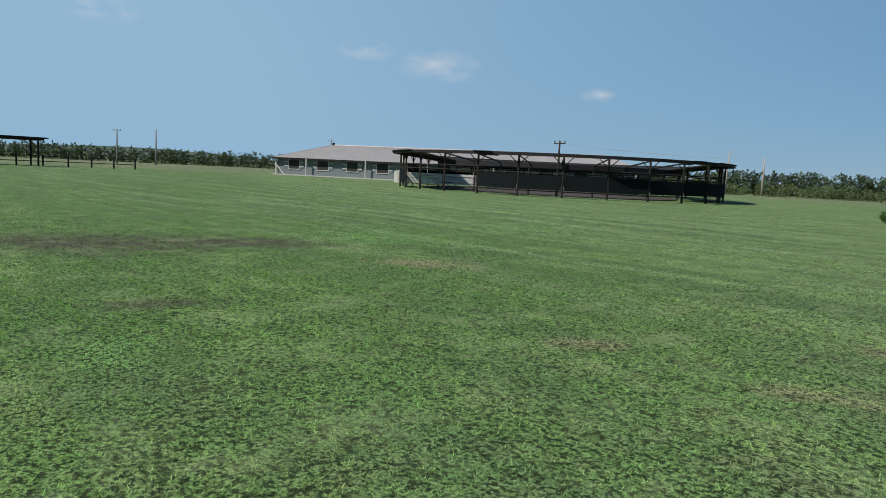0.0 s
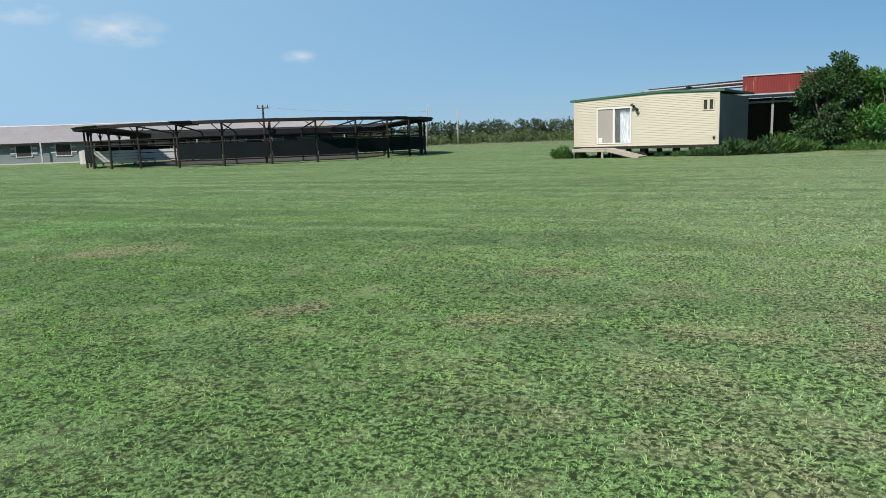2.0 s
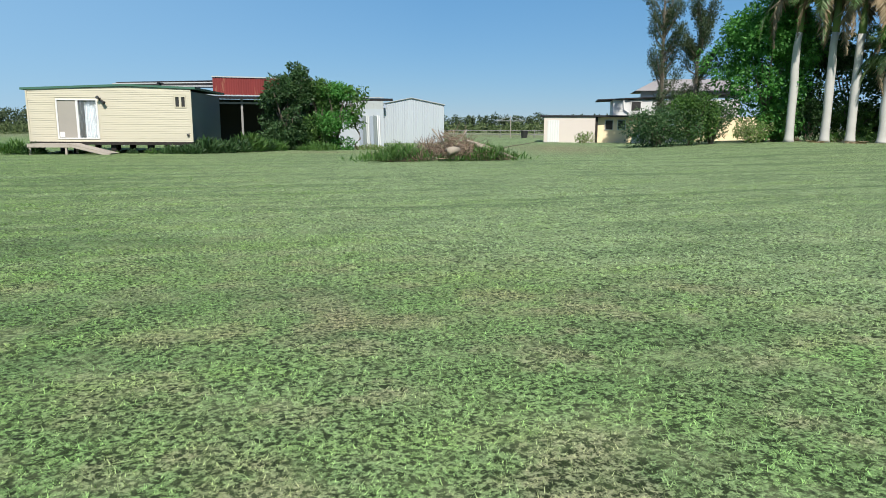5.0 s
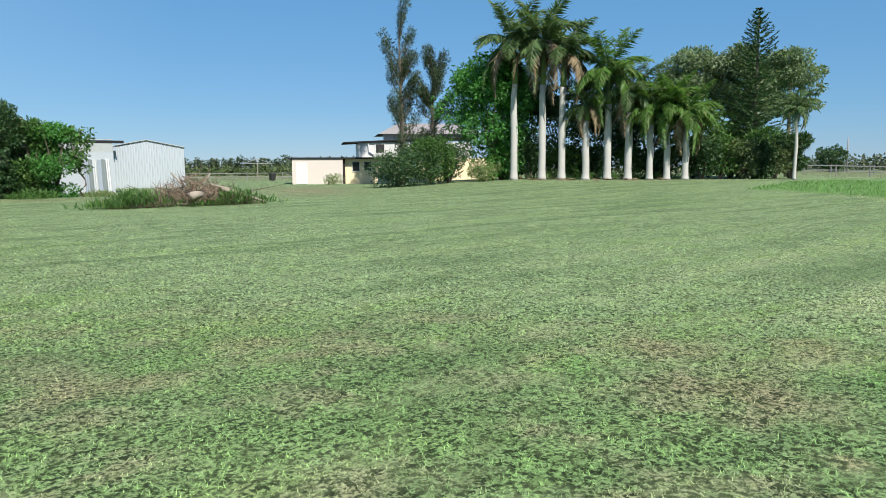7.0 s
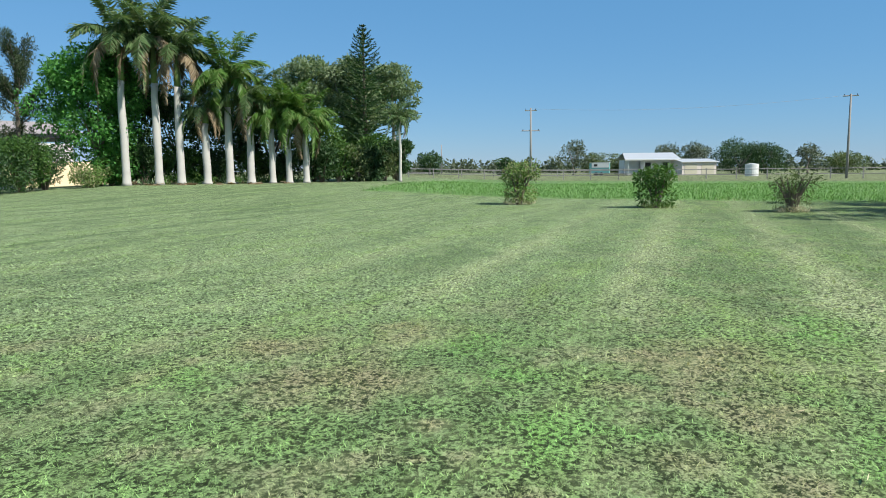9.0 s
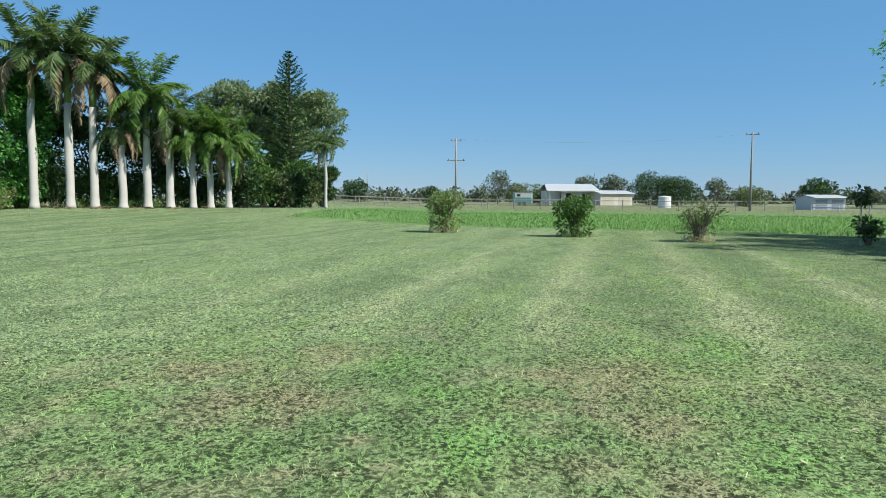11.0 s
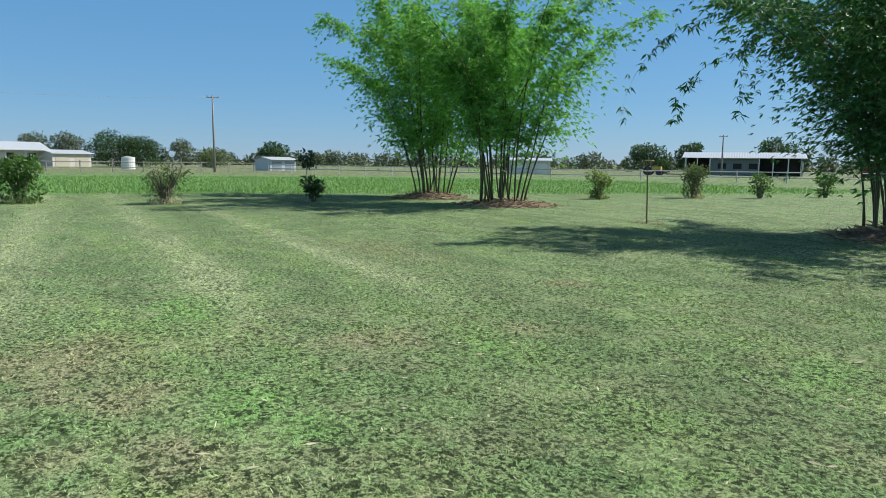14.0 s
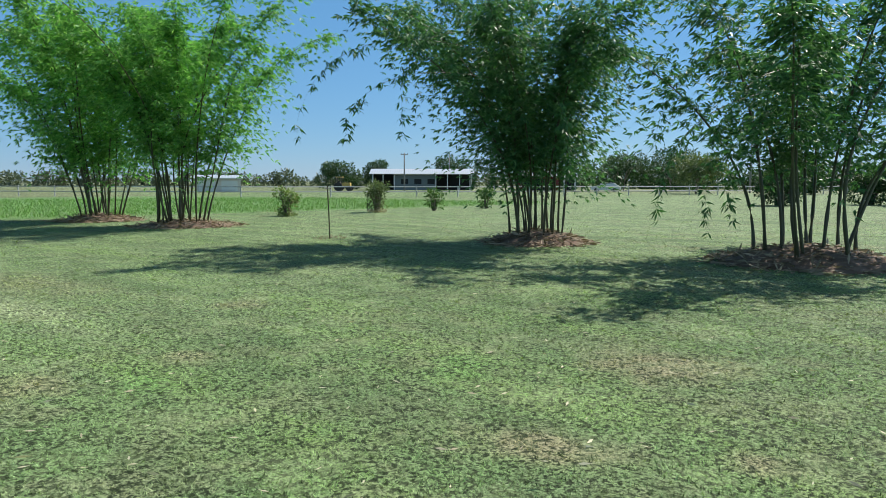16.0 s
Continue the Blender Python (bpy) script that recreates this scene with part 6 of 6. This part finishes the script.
# ---- far buildings, fences and poles to the east and south ----
def gable_shed(x, y, turn, w, d, h, ridge, wall, roof, label, doors=0, door_mat=None, name="shed", category="shed"):
    """A gable shed: local x along the front, the front at y = 0 facing -y."""
    t = thing(name, (x, y, land(x, y)), turn, label, category)
    part("front_wall", Shape().box(0, w, 0, 0.15, -0.2, h), wall, t)
    part("back_wall", Shape().box(0, w, d - 0.15, d, -0.2, h), wall, t)
    part("side_wall", Shape().box(0, 0.15, 0.15, d - 0.15, -0.2, h), wall, t)
    part("side_wall", Shape().box(w - 0.15, w, 0.15, d - 0.15, -0.2, h), wall, t)
    r = Shape().ribbed((-0.3, -0.3, h), (w + 0.3, -0.3, h), (w + 0.3, d / 2, ridge), (-0.3, d / 2, ridge), 0.4, 0.03)
    r.ribbed((w + 0.3, d + 0.3, h), (-0.3, d + 0.3, h), (-0.3, d / 2, ridge), (w + 0.3, d / 2, ridge), 0.4, 0.03)
    part("roof", r, roof, t)
    part("gable", Shape().add([(0, 0.1, h), (0, d - 0.1, h), (0, d / 2, ridge - 0.03)], [(0, 1, 2)]).add([(w, 0.1, h), (w, d - 0.1, h), (w, d / 2, ridge - 0.03)], [(2, 1, 0)]), wall, t)
    part("gutter", Shape().box(-0.3, w + 0.3, -0.4, -0.28, h - 0.1, h + 0.02), WHITE, t)
    for i in range(doors):
        a, b = w * (i + 0.14) / doors, w * (i + 0.86) / doors
        dr = part("roller_door", Shape().box(a, b, -0.02, 0.0, 0, h * 0.82), door_mat or CREAM, t)
        for k in range(7):
            part("door_slat", Shape().box(a, b, -0.05, -0.02, h * 0.82 * k / 7 + 0.02, h * 0.82 * (k + 1) / 7 - 0.03), door_mat or CREAM, dr)
    return t


def white_house():
    t = thing("farmhouse", (127.5, 11.2, 0), -72, "small white raised farmhouse with pale roof and open veranda", "house")
    w, d = 8.8, 7.0
    part("wall", Shape().box(2.6, w, 1.6, 1.75, 0.3, 2.8).box(0, 2.6, 2.6, 2.75, 0.3, 2.8).box(0, w, d - 0.15, d, 0.3, 2.8).box(w - 0.15, w, 1.75, d - 0.15, 0.3, 2.8).box(0, 0.15, 2.75, d - 0.15, 0.3, 2.8), WHITE, t)
    r = Shape().ribbed((-0.6, -0.4, 2.85), (w + 0.6, -0.4, 2.85), (w + 0.2, d / 2, 4.1), (-0.2, d / 2, 4.1), 0.4, 0.03).ribbed((w + 0.6, d + 0.4, 2.85), (-0.6, d + 0.4, 2.85), (-0.2, d / 2, 4.1), (w + 0.2, d / 2, 4.1), 0.4, 0.03)
    part("roof", r, SHEET_WHITE, t)
    part("fascia", Shape().box(-0.6, w + 0.6, -0.46, -0.38, 2.7, 2.9), WHITE, t)
    for x in (0.1, 3.0, 5.8, 8.6):
        part("veranda_post", Shape().box(x - 0.07, x + 0.07, 0, 0.14, 0, 2.85), WHITE, t)
    part("veranda_floor", Shape().box(0, w, 0, 1.6, 0.1, 0.3), CONCRETE, t)
    for x in (3.4, 6.6):
        win = part("window", Shape().box(x, x + 1.1, 1.54, 1.6, 1.0, 2.3), DARK, t)
        part("window_frame", Shape().box(x - 0.08, x, 1.5, 1.6, 0.92, 2.38).box(x + 1.1, x + 1.18, 1.5, 1.6, 0.92, 2.38), WHITE, win)
    part("veranda_rail", Shape().box(3.0, w, 0.02, 0.1, 1.0, 1.08), WHITE, t)


white_house()
gable_shed(127.8, 2.0, -62, 6.4, 6.0, 2.35, 2.9, IVORY, SHEET_WHITE, "cream double garage with pale roof", 2, CREAM, "garage", "garage")
gable_shed(104.0, -27.0, -66, 5.0, 3.6, 1.75, 2.1, SHEET_WHITE, SHEET_WHITE, "low white shed with two grey roller doors", 2, DOOR_GREY)
water_tank(112.0, -8.0, 0.95, 1.75, WHITE, "white round water tank behind the fence")
gable_shed(83.5, -56.5, -127, 6.0, 5.0, 2.0, 2.4, IVORY, SHEET_WHITE, "pale shed seen through the bamboo", 2, WHITE)


def teal_trailer():
    t = thing("horse_float", (124.0, 17.5, 0), -90, "small teal and white horse float parked by the farmhouse", "trailer")
    part("body", Shape().box(0, 3.4, 0, 1.8, 0.5, 2.3), TEAL, t)
    part("upper_panel", Shape().box(0.4, 3.4, -0.03, 0.0, 1.5, 2.3), WHITE, t)
    part("window", Shape().box(0.8, 1.4, -0.05, -0.03, 1.7, 2.1), DARK, t)
    part("roof", Shape().box(-0.05, 3.45, -0.05, 1.85, 2.3, 2.38), WHITE, t)
    for x in (1.2, 2.1):
        part("wheel", Shape().tube([(x, -0.1, 0.34), (x, 0.1, 0.34)], 0.34, 12), PLASTIC, t)
    part("drawbar", Shape().tube([(0, 0.9, 0.5), (-1.3, 0.9, 0.45)], 0.05, 5), STEEL, t)


teal_trailer()


def long_barn():
    ang = math.degrees(math.atan2(-104 + 93, 69.4 - 83.6))
    t = thing("long_shed", (83.6, -93.0, 0), ang, "long low farm shed with pale roof and open bays", "shed")
    w, d, h = 18.0, 8.0, 2.9
    part("roof", Shape().ribbed((-0.5, -1.2, h), (w + 0.5, -1.2, h), (w + 0.5, d / 2, 3.9), (-0.5, d / 2, 3.9), 0.4, 0.03).ribbed((w + 0.5, d + 0.5, h), (-0.5, d + 0.5, h), (-0.5, d / 2, 3.9), (w + 0.5, d / 2, 3.9), 0.4, 0.03), SHEET_WHITE, t)
    part("back_wall", Shape().box(0, w, d - 0.1, d, 0, h), SHEET_GREY, t)
    part("front_wall", Shape().box(4.0, w - 6.6, 0, 0.1, 0, h - 0.2), GREY_GREEN, t)
    part("inner_wall", Shape().box(w - 6.6, w - 0.1, 4.0, 4.1, 0, h), DARK, t)
    part("inner_wall", Shape().box(0.1, 4.0, 3.0, 3.1, 0, h), DARK, t)
    part("end_wall", Shape().box(w - 0.1, w, 0, 1.2, 0, h).box(w - 0.1, w, 3.4, d - 0.1, 0, h), WHITE, t)
    part("end_wall", Shape().box(0, 0.1, 0, d - 0.1, 0, h), WHITE, t)
    part("end_gable", Shape().add([(w, -1.0, h), (w, d, h), (w, d / 2, 3.85)], [(0, 1, 2)]), WHITE, t)
    for x in (0.1, 2.0, 4.0, w - 6.5, w - 4.4, w - 2.2, w - 0.1):
        part("post", Shape().box(x - 0.08, x + 0.08, -1.1, -0.95, 0, h), WHITE, t)
    for x in (5.2, 7.6, 10.0):
        part("window", Shape().box(x, x + 1.3, -0.04, 0.0, 1.1, 2.0), DARK, t)


long_barn()
gable_shed(61.5, -107.0, -153, 7.4, 6.0, 2.5, 3.4, RUST_RED, SHEET_GREY, "red farm building beyond the fence", 1, DARK, "barn", "barn")
gable_shed(54.4, -111.0, -153, 2.2, 2.4, 2.4, 2.7, WHITE, SHEET_WHITE, "small white hut beside the red barn", 1, DARK, "hut", "hut")


def digger(x, y):
    t = thing("tractor", (x, y, 0), 30, "old yellow tractor parked beyond the fence", "tractor")
    part("body", Shape().box(-1.1, 0.6, -0.4, 0.4, 0.7, 1.35), YELLOW, t)
    part("canopy", Shape().box(0.2, 1.3, -0.6, 0.6, 2.2, 2.3), YELLOW, t)
    for sx in (0.25, 1.25):
        for sy in (-0.55, 0.55):
            part("canopy_post", Shape().tube([(sx, sy, 1.0), (sx, sy, 2.2)], 0.04, 5), PLASTIC, t)
    for px, r in ((0.8, 0.7), (-0.9, 0.45)):
        for sy in (-0.75, 0.55):
            part("wheel", Shape().tube([(px, sy, r), (px, sy + 0.25, r)], r, 14), PLASTIC, t)
    part("seat", Shape().box(0.6, 1.0, -0.25, 0.25, 1.2, 1.6), PLASTIC, t)


digger(78.0, -80.0)


def car(x, y, turn, mat, label):
    t = thing("car", (x, y, 0), turn, label, "car")
    s = Shape()
    prof = [(-2.1, 0.35), (2.1, 0.35), (2.15, 0.75), (1.2, 0.9), (0.6, 1.38), (-1.2, 1.4), (-1.9, 0.95), (-2.15, 0.85)]
    k = len(prof)
    s.add([(px, sy * (0.82 if pz < 1 else 0.66), pz) for sy in (-1, 1) for px, pz in prof], [tuple(reversed(range(k))), tuple(range(k, 2 * k))] + [(i, (i + 1) % k, k + (i + 1) % k, k + i) for i in range(k)])
    part("body", s, mat, t)
    part("side_glass", Shape().add([(-1.5, -0.78, 0.95), (1.0, -0.78, 0.95), (0.5, -0.69, 1.32), (-1.15, -0.69, 1.32)], [(0, 1, 2, 3)]).add([(-1.5, 0.78, 0.95), (1.0, 0.78, 0.95), (0.5, 0.69, 1.32), (-1.15, 0.69, 1.32)], [(3, 2, 1, 0)]), DARK, t)
    for px in (-1.3, 1.35):
        for sy in (-0.85, 0.65):
            part("wheel", Shape().tube([(px, sy, 0.32), (px, sy + 0.2, 0.32)], 0.32, 12), PLASTIC, t)


car(41.0, -98.0, 20, WHITE, "white car parked beyond the rail fence")

# poles
power_pole(82.6, 18.75, 8.7, [(8.4, 1.4), (6.0, 2.2)], "tall pale power pole with cross arms", -0.1, 0.15, POLE_GREY)
power_pole(88.3, -16.0, 9.3, [(9.1, 1.5)], "tall timber power pole beyond the fence", 0.0, 0.15, POLE_GREY)
power_pole(150.0, 55.0, 6.8, [], "distant thin timber power pole", 0.0, 0.18)
power_pole(72.0, -88.0, 6.3, [(6.0, 1.2)], "timber power pole before the long shed", 0.0, 0.14)
power_pole(80.0, -112.0, 7.0, [(6.7, 1.6)], "timber power pole behind the long shed", 0.0, 0.14)
power_pole(48.0, -92.0, 6.2, [(6.0, 1.2)], "timber power pole near the red barn", 0.0, 0.14)
power_pole(22.0, -104.0, 8.0, [(7.6, 1.6)], "distant timber power pole", 0.0, 0.15)
power_pole(-52.0, 118.0, 7.6, [], "leaning pale pole at the western tree line", 0.5, 0.16, PALE_TIMBER)
power_pole(-46.0, 119.0, 6.4, [], "pale pole at the western tree line", 0.0, 0.16, PALE_TIMBER)
power_pole(-150.0, 50.0, 7.2, [(6.9, 1.6)], "distant grey timber power pole", 0.0, 0.2)
power_pole(-150.0, 58.0, 7.6, [], "distant grey timber power pole", 0.0, 0.2)
power_pole(-160.0, 110.0, 9.0, [(8.6, 2.0)], "distant power pole over the trees", 0.0, 0.2)

# fences
rail_fence([(84, 46), (85.5, 22), (86.5, 2), (89, -21)], 1.25, (0.55, 1.15), POLE_GREY, "long weathered paddock rail fence", 0.07, 3.4)
rail_fence([(89.5, -23), (56.0, -43.0), (41.0, -59.0), (29.0, -76.0), (10.0, -104.0)], 1.05, (0.5, 1.0), FENCE_WHITE, "long white-painted rail fence along the paddock", 0.07, 4.0, rail=0.055)
rail_fence([(104, 62), (106, 30), (108, 5)], 1.3, (0.6, 1.2), POLE_GREY, "far paddock rail fence", 0.07, 5.0)
rail_fence([(30, 92), (48, 86), (66, 80)], 1.1, (0.5, 1.0), POLE_GREY, "rail fence behind the clothesline", 0.06, 4.5)


def clothesline():
    t = thing("rotary_clothesline", (39.2, 86.0, 0), 20, "pale rotary clothesline with four arms", "clothesline")
    part("mast", Shape().tube([(0, 0, 0), (0, 0, 3.0)], [0.06, 0.05], 7), PALE_TIMBER, t)
    for k in range(4):
        a = math.pi * k / 2
        e = Vector((2.6 * math.cos(a), 2.6 * math.sin(a), 2.3))
        part("arm", Shape().tube([(0, 0, 2.9), e], 0.03, 5), STEEL, t)
        b = Vector((2.6 * math.cos(a + math.pi / 2), 2.6 * math.sin(a + math.pi / 2), 2.3))
        part("line", Shape().tube([e, b], 0.02, 4).tube([e * 0.6 + Vector((0, 0, 0.95)), b * 0.6 + Vector((0, 0, 0.95))], 0.015, 4), STEEL, t)


clothesline()


def bin_(x, y):
    t = thing("wheelie_bin", (x, y, 0), 10, "dark wheeled bin near the clothesline", "bin")
    part("bin_body", Shape().add([(-0.45, -0.4, 0.1), (0.45, -0.4, 0.1), (0.45, 0.4, 0.1), (-0.45, 0.4, 0.1), (-0.6, -0.5, 1.2), (0.6, -0.5, 1.2), (0.6, 0.5, 1.2), (-0.6, 0.5, 1.2)], [(3, 2, 1, 0), (4, 5, 6, 7), (0, 1, 5, 4), (1, 2, 6, 5), (2, 3, 7, 6), (3, 0, 4, 7)]), PLASTIC, t)
    part("lid", Shape().box(-0.65, 0.65, -0.55, 0.55, 1.2, 1.28), PLASTIC, t)
    for s in (-0.5, 0.38):
        part("wheel", Shape().tube([(s, 0.4, 0.15), (s + 0.12, 0.4, 0.15)], 0.15, 10), PLASTIC, t)
    return t


bin_(40.6, 84.6).scale = (0.62, 0.62, 0.8)


# ---- distant trees ----
def woods(name, az0, az1, dist, h, depth, label, seed, mat, leaf=0.9, per=70, step=1.5, ragged=0.5, low=0.0):
    """A far line of trees, as one mass of leaves with an uneven top."""
    rng = np.random.default_rng(seed)
    n = int(abs(radians(az1 - az0)) * dist / step)
    cs, rs = [], []
    for k in range(n):
        a = radians(az0 + (az1 - az0) * (k + rng.uniform(-0.5, 0.5)) / n)
        d = dist + rng.uniform(0, depth)
        top = h * (1 - ragged + 2 * ragged * (0.5 + 0.5 * noise.noise((k * 0.21, seed, 0))) * rng.uniform(0.7, 1.0))
        r = rng.uniform(0.5, 1.0) * min(step * 1.5, 0.5 * top + 0.4)
        z = r * 0.5
        while z < top:
            cs.append((d * math.cos(a) + rng.normal() * 0.6, d * math.sin(a) + rng.normal() * 0.6, z + low))
            rs.append(r * (1.05 - 0.45 * z / top))
            z += r * 0.9
    ob = leaf_cloud(name, mat, cs, rs, min(34000, per * len(cs)), leaf, rng, None, label, squash=0.85, hollow=0.35)
    tagged(ob, label, "woods", "", "stuff")


woods("tree_line", 92, 121, 150, 4.5, 14, "dense dark tree line at the western paddock", 201, LEAF_WOODS, 0.6, 170, 0.7, 0.14)
woods("scrub", 92, 120, 128, 2.0, 8, "low olive scrub before the western trees", 202, LEAF_OLIVE, 0.4, 90, 1.0)
woods("tree_line", 121, 178, 215, 4.1, 20, "low dark distant tree line", 203, LEAF_WOODS, 0.8, 110, 1.1, 0.12)
woods("tree_line", 57, 92, 230, 5.2, 20, "distant bushland beyond the paddocks", 204, LEAF_WOODS, 0.85, 130, 1.2, 0.15)
woods("scrub", 57, 92, 170, 2.2, 16, "scrub along the far paddock", 205, LEAF_OLIVE, 0.8, 60, 1.4)
woods("tree_line", -20, 24, 210, 4.0, 30, "distant eastern trees", 206, LEAF_HAZED, 1.1, 60, 1.7, 0.7)
woods("tree_line", -62, -20, 230, 4.8, 30, "distant southern trees", 207, LEAF_HAZED, 1.1, 60, 1.7, 0.7)
woods("tree_line", -100, -62, 150, 5.4, 20, "distant dark trees beyond the rail fence", 208, LEAF_DARK, 0.9, 70, 1.3, 0.6)
for i, (x, y, h, r, m, lo, n) in enumerate((
        (139.8, 54.0, 4.8, 3.2, LEAF_DARK, 0.08, 2600), (145.0, 38.5, 3.6, 2.6, LEAF_DARK, 0.05, 1800), (148.2, 24.3, 7.2, 3.4, LEAF_HAZED, 0.3, 1500), (148.8, 19.5, 4.8, 3.2, LEAF_OLIVE, 0.15, 1800),
        (149.5, 14.5, 4.6, 3.0, LEAF_OLIVE, 0.15, 1800), (152.0, 5.5, 6.2, 3.6, LEAF_HAZED, 0.4, 1500), (152.0, 0.0, 6.4, 3.4, LEAF_HAZED, 0.4, 1500), (150.0, -8.6, 6.6, 5.6, LEAF_DARK, 0.12, 4200), (149.6, -13.2, 5.8, 4.0, LEAF_DARK, 0.15, 2600),
        (149.0, -20.6, 5.6, 2.2, LEAF_HAZED, 0.4, 1000), (148.0, -27.0, 3.8, 4.0, LEAF_OLIVE, 0.1, 2000), (145.0, -38.5, 5.4, 3.8, LEAF_DARK, 0.2, 2200), (140.0, -46.0, 3.4, 2.0, LEAF_HAZED, 0.3, 900),
        (97.0, -98.0, 5.4, 4.6, LEAF_DARK, 0.1, 3400), (94.0, -106.0, 6.0, 3.2, LEAF_DARK, 0.12, 2400), (84.0, -118.0, 6.4, 4.6, LEAF_DARK, 0.3, 2600), (46.0, -118.0, 7.0, 5.6, LEAF_DARK, 0.08, 4200), (37.0, -116.0, 7.4, 6.0, LEAF_DARK, 0.06, 4600), (26.0, -92.0, 5.4, 3.8, LEAF_OLIVE, 0.3, 2200), (14.5, -96.0, 4.8, 4.2, LEAF_DARK, 0.25, 2600))):
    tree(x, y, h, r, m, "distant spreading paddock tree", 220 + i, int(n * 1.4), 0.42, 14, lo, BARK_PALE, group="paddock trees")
shrub(8.6, -49.5, 3.4, 2.6, LEAF_DARK, "rounded dark clipped shrub on the far lawn", 250, 5000, 0.2)
shrub(3.9, -55.0, 3.0, 2.3, LEAF_DARK, "rounded dark shrub on the far lawn", 251, 4200, 0.2)
tree(-1.5, -56.0, 6.2, 4.4, LEAF_DARK, "broad dark shade tree on the far lawn", 252, 7000, 0.28, 18, 0.18)


def far_hill():
    s = Shape()
    n = 40
    for i in range(n + 1):
        a = radians(136 + 40 * i / n)
        z = 30 * math.exp(-(((i / n) - 0.62) / 0.3) ** 2) * (1 + 0.12 * noise.noise((i * 0.4, 2, 0)))
        for d, k in ((1900, 0), (2100, 1), (2400, 0)):
            s.v.append((d * math.cos(a), d * math.sin(a), -1 + z * k))
    for i in range(n):
        for j in range(2):
            p = 3 * i + j
            s.f.append((p, p + 3, p + 4, p + 1))
    # the hill's haze is only its greyed leaf colour
    tagged(part("backdrop_hill", s, LEAF_HAZED, None, "low wooded hill on the horizon with haze put into its colour", smooth=True), category="hill", kind="structure")


far_hill()

# ---- grass blades and fallen leaves ----
LAWN = "short mown green lawn blades"
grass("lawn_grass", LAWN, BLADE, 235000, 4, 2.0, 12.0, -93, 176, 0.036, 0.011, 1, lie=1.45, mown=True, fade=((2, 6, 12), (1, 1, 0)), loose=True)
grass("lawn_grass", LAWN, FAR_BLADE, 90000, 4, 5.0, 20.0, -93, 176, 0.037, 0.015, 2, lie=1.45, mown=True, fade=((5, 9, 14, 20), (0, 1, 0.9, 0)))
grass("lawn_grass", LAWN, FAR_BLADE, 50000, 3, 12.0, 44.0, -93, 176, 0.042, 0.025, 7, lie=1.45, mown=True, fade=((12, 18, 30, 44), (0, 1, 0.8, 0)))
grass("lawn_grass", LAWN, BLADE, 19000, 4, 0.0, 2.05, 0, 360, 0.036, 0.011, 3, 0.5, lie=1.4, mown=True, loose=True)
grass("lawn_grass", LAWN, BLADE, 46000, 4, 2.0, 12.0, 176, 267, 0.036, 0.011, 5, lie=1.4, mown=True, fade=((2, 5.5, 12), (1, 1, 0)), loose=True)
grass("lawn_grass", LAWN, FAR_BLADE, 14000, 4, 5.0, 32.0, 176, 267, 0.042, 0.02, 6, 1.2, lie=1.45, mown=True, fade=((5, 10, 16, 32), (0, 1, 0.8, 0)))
grass("tall_grass", "taller unmown bright green grass strip", TALL_BLADE, 55000, 2, 24.0, 64.0, -62, 30, 0.22, 0.026, 4, 1.0, lambda x, y: (x > 32.6 + 0.24 * y + 0.5 * np.sin(y * 0.9)) & (y > -44) & (y - 0.17 * x < 12.5), lie=0.8)


def fallen_leaves():
    rng = np.random.default_rng(9)
    n = 420
    r, a = 2.4 + 9 * rng.random(n) ** 1.1, np.radians(rng.uniform(-88, -5, n))
    x, y = r * np.cos(a), r * np.sin(a)
    b = np.stack([x, y, heights(x, y) + 0.035], 1)
    g = rng.uniform(0, 2 * np.pi, n)
    ln = rng.uniform(0.03, 0.1, n)
    tip = b + np.stack([np.cos(g), np.sin(g), rng.uniform(-0.12, 0.08, n)], 1) * ln[:, None]
    tagged(cards("fallen_leaves", STRAW_LEAF, b, tip, ln * 0.2, 0.6, rng), "dry straw-coloured bamboo leaves fallen on the lawn", "leaves", "", "stuff")


fallen_leaves()


def overhead_wire(a, b, sag, label):
    t = thing("overhead_wire", (0, 0, 0), 0, label, "wire")
    a, b = Vector(a), Vector(b)
    pts = [a.lerp(b, i / 16) - Vector((0, 0, sag * 4 * (i / 16) * (1 - i / 16))) for i in range(17)]
    part("wire", Shape().tube(pts, 0.01, 4), STEEL, t)


overhead_wire((82.5, 18.7, 8.6), (88.3, -16.0, 9.2), 0.7, "thin sagging overhead wire between poles")
overhead_wire((-32.3, 43.4, 4.2), (-20.0, 47.0, 3.4), 0.2, "thin wire from the yard pole")
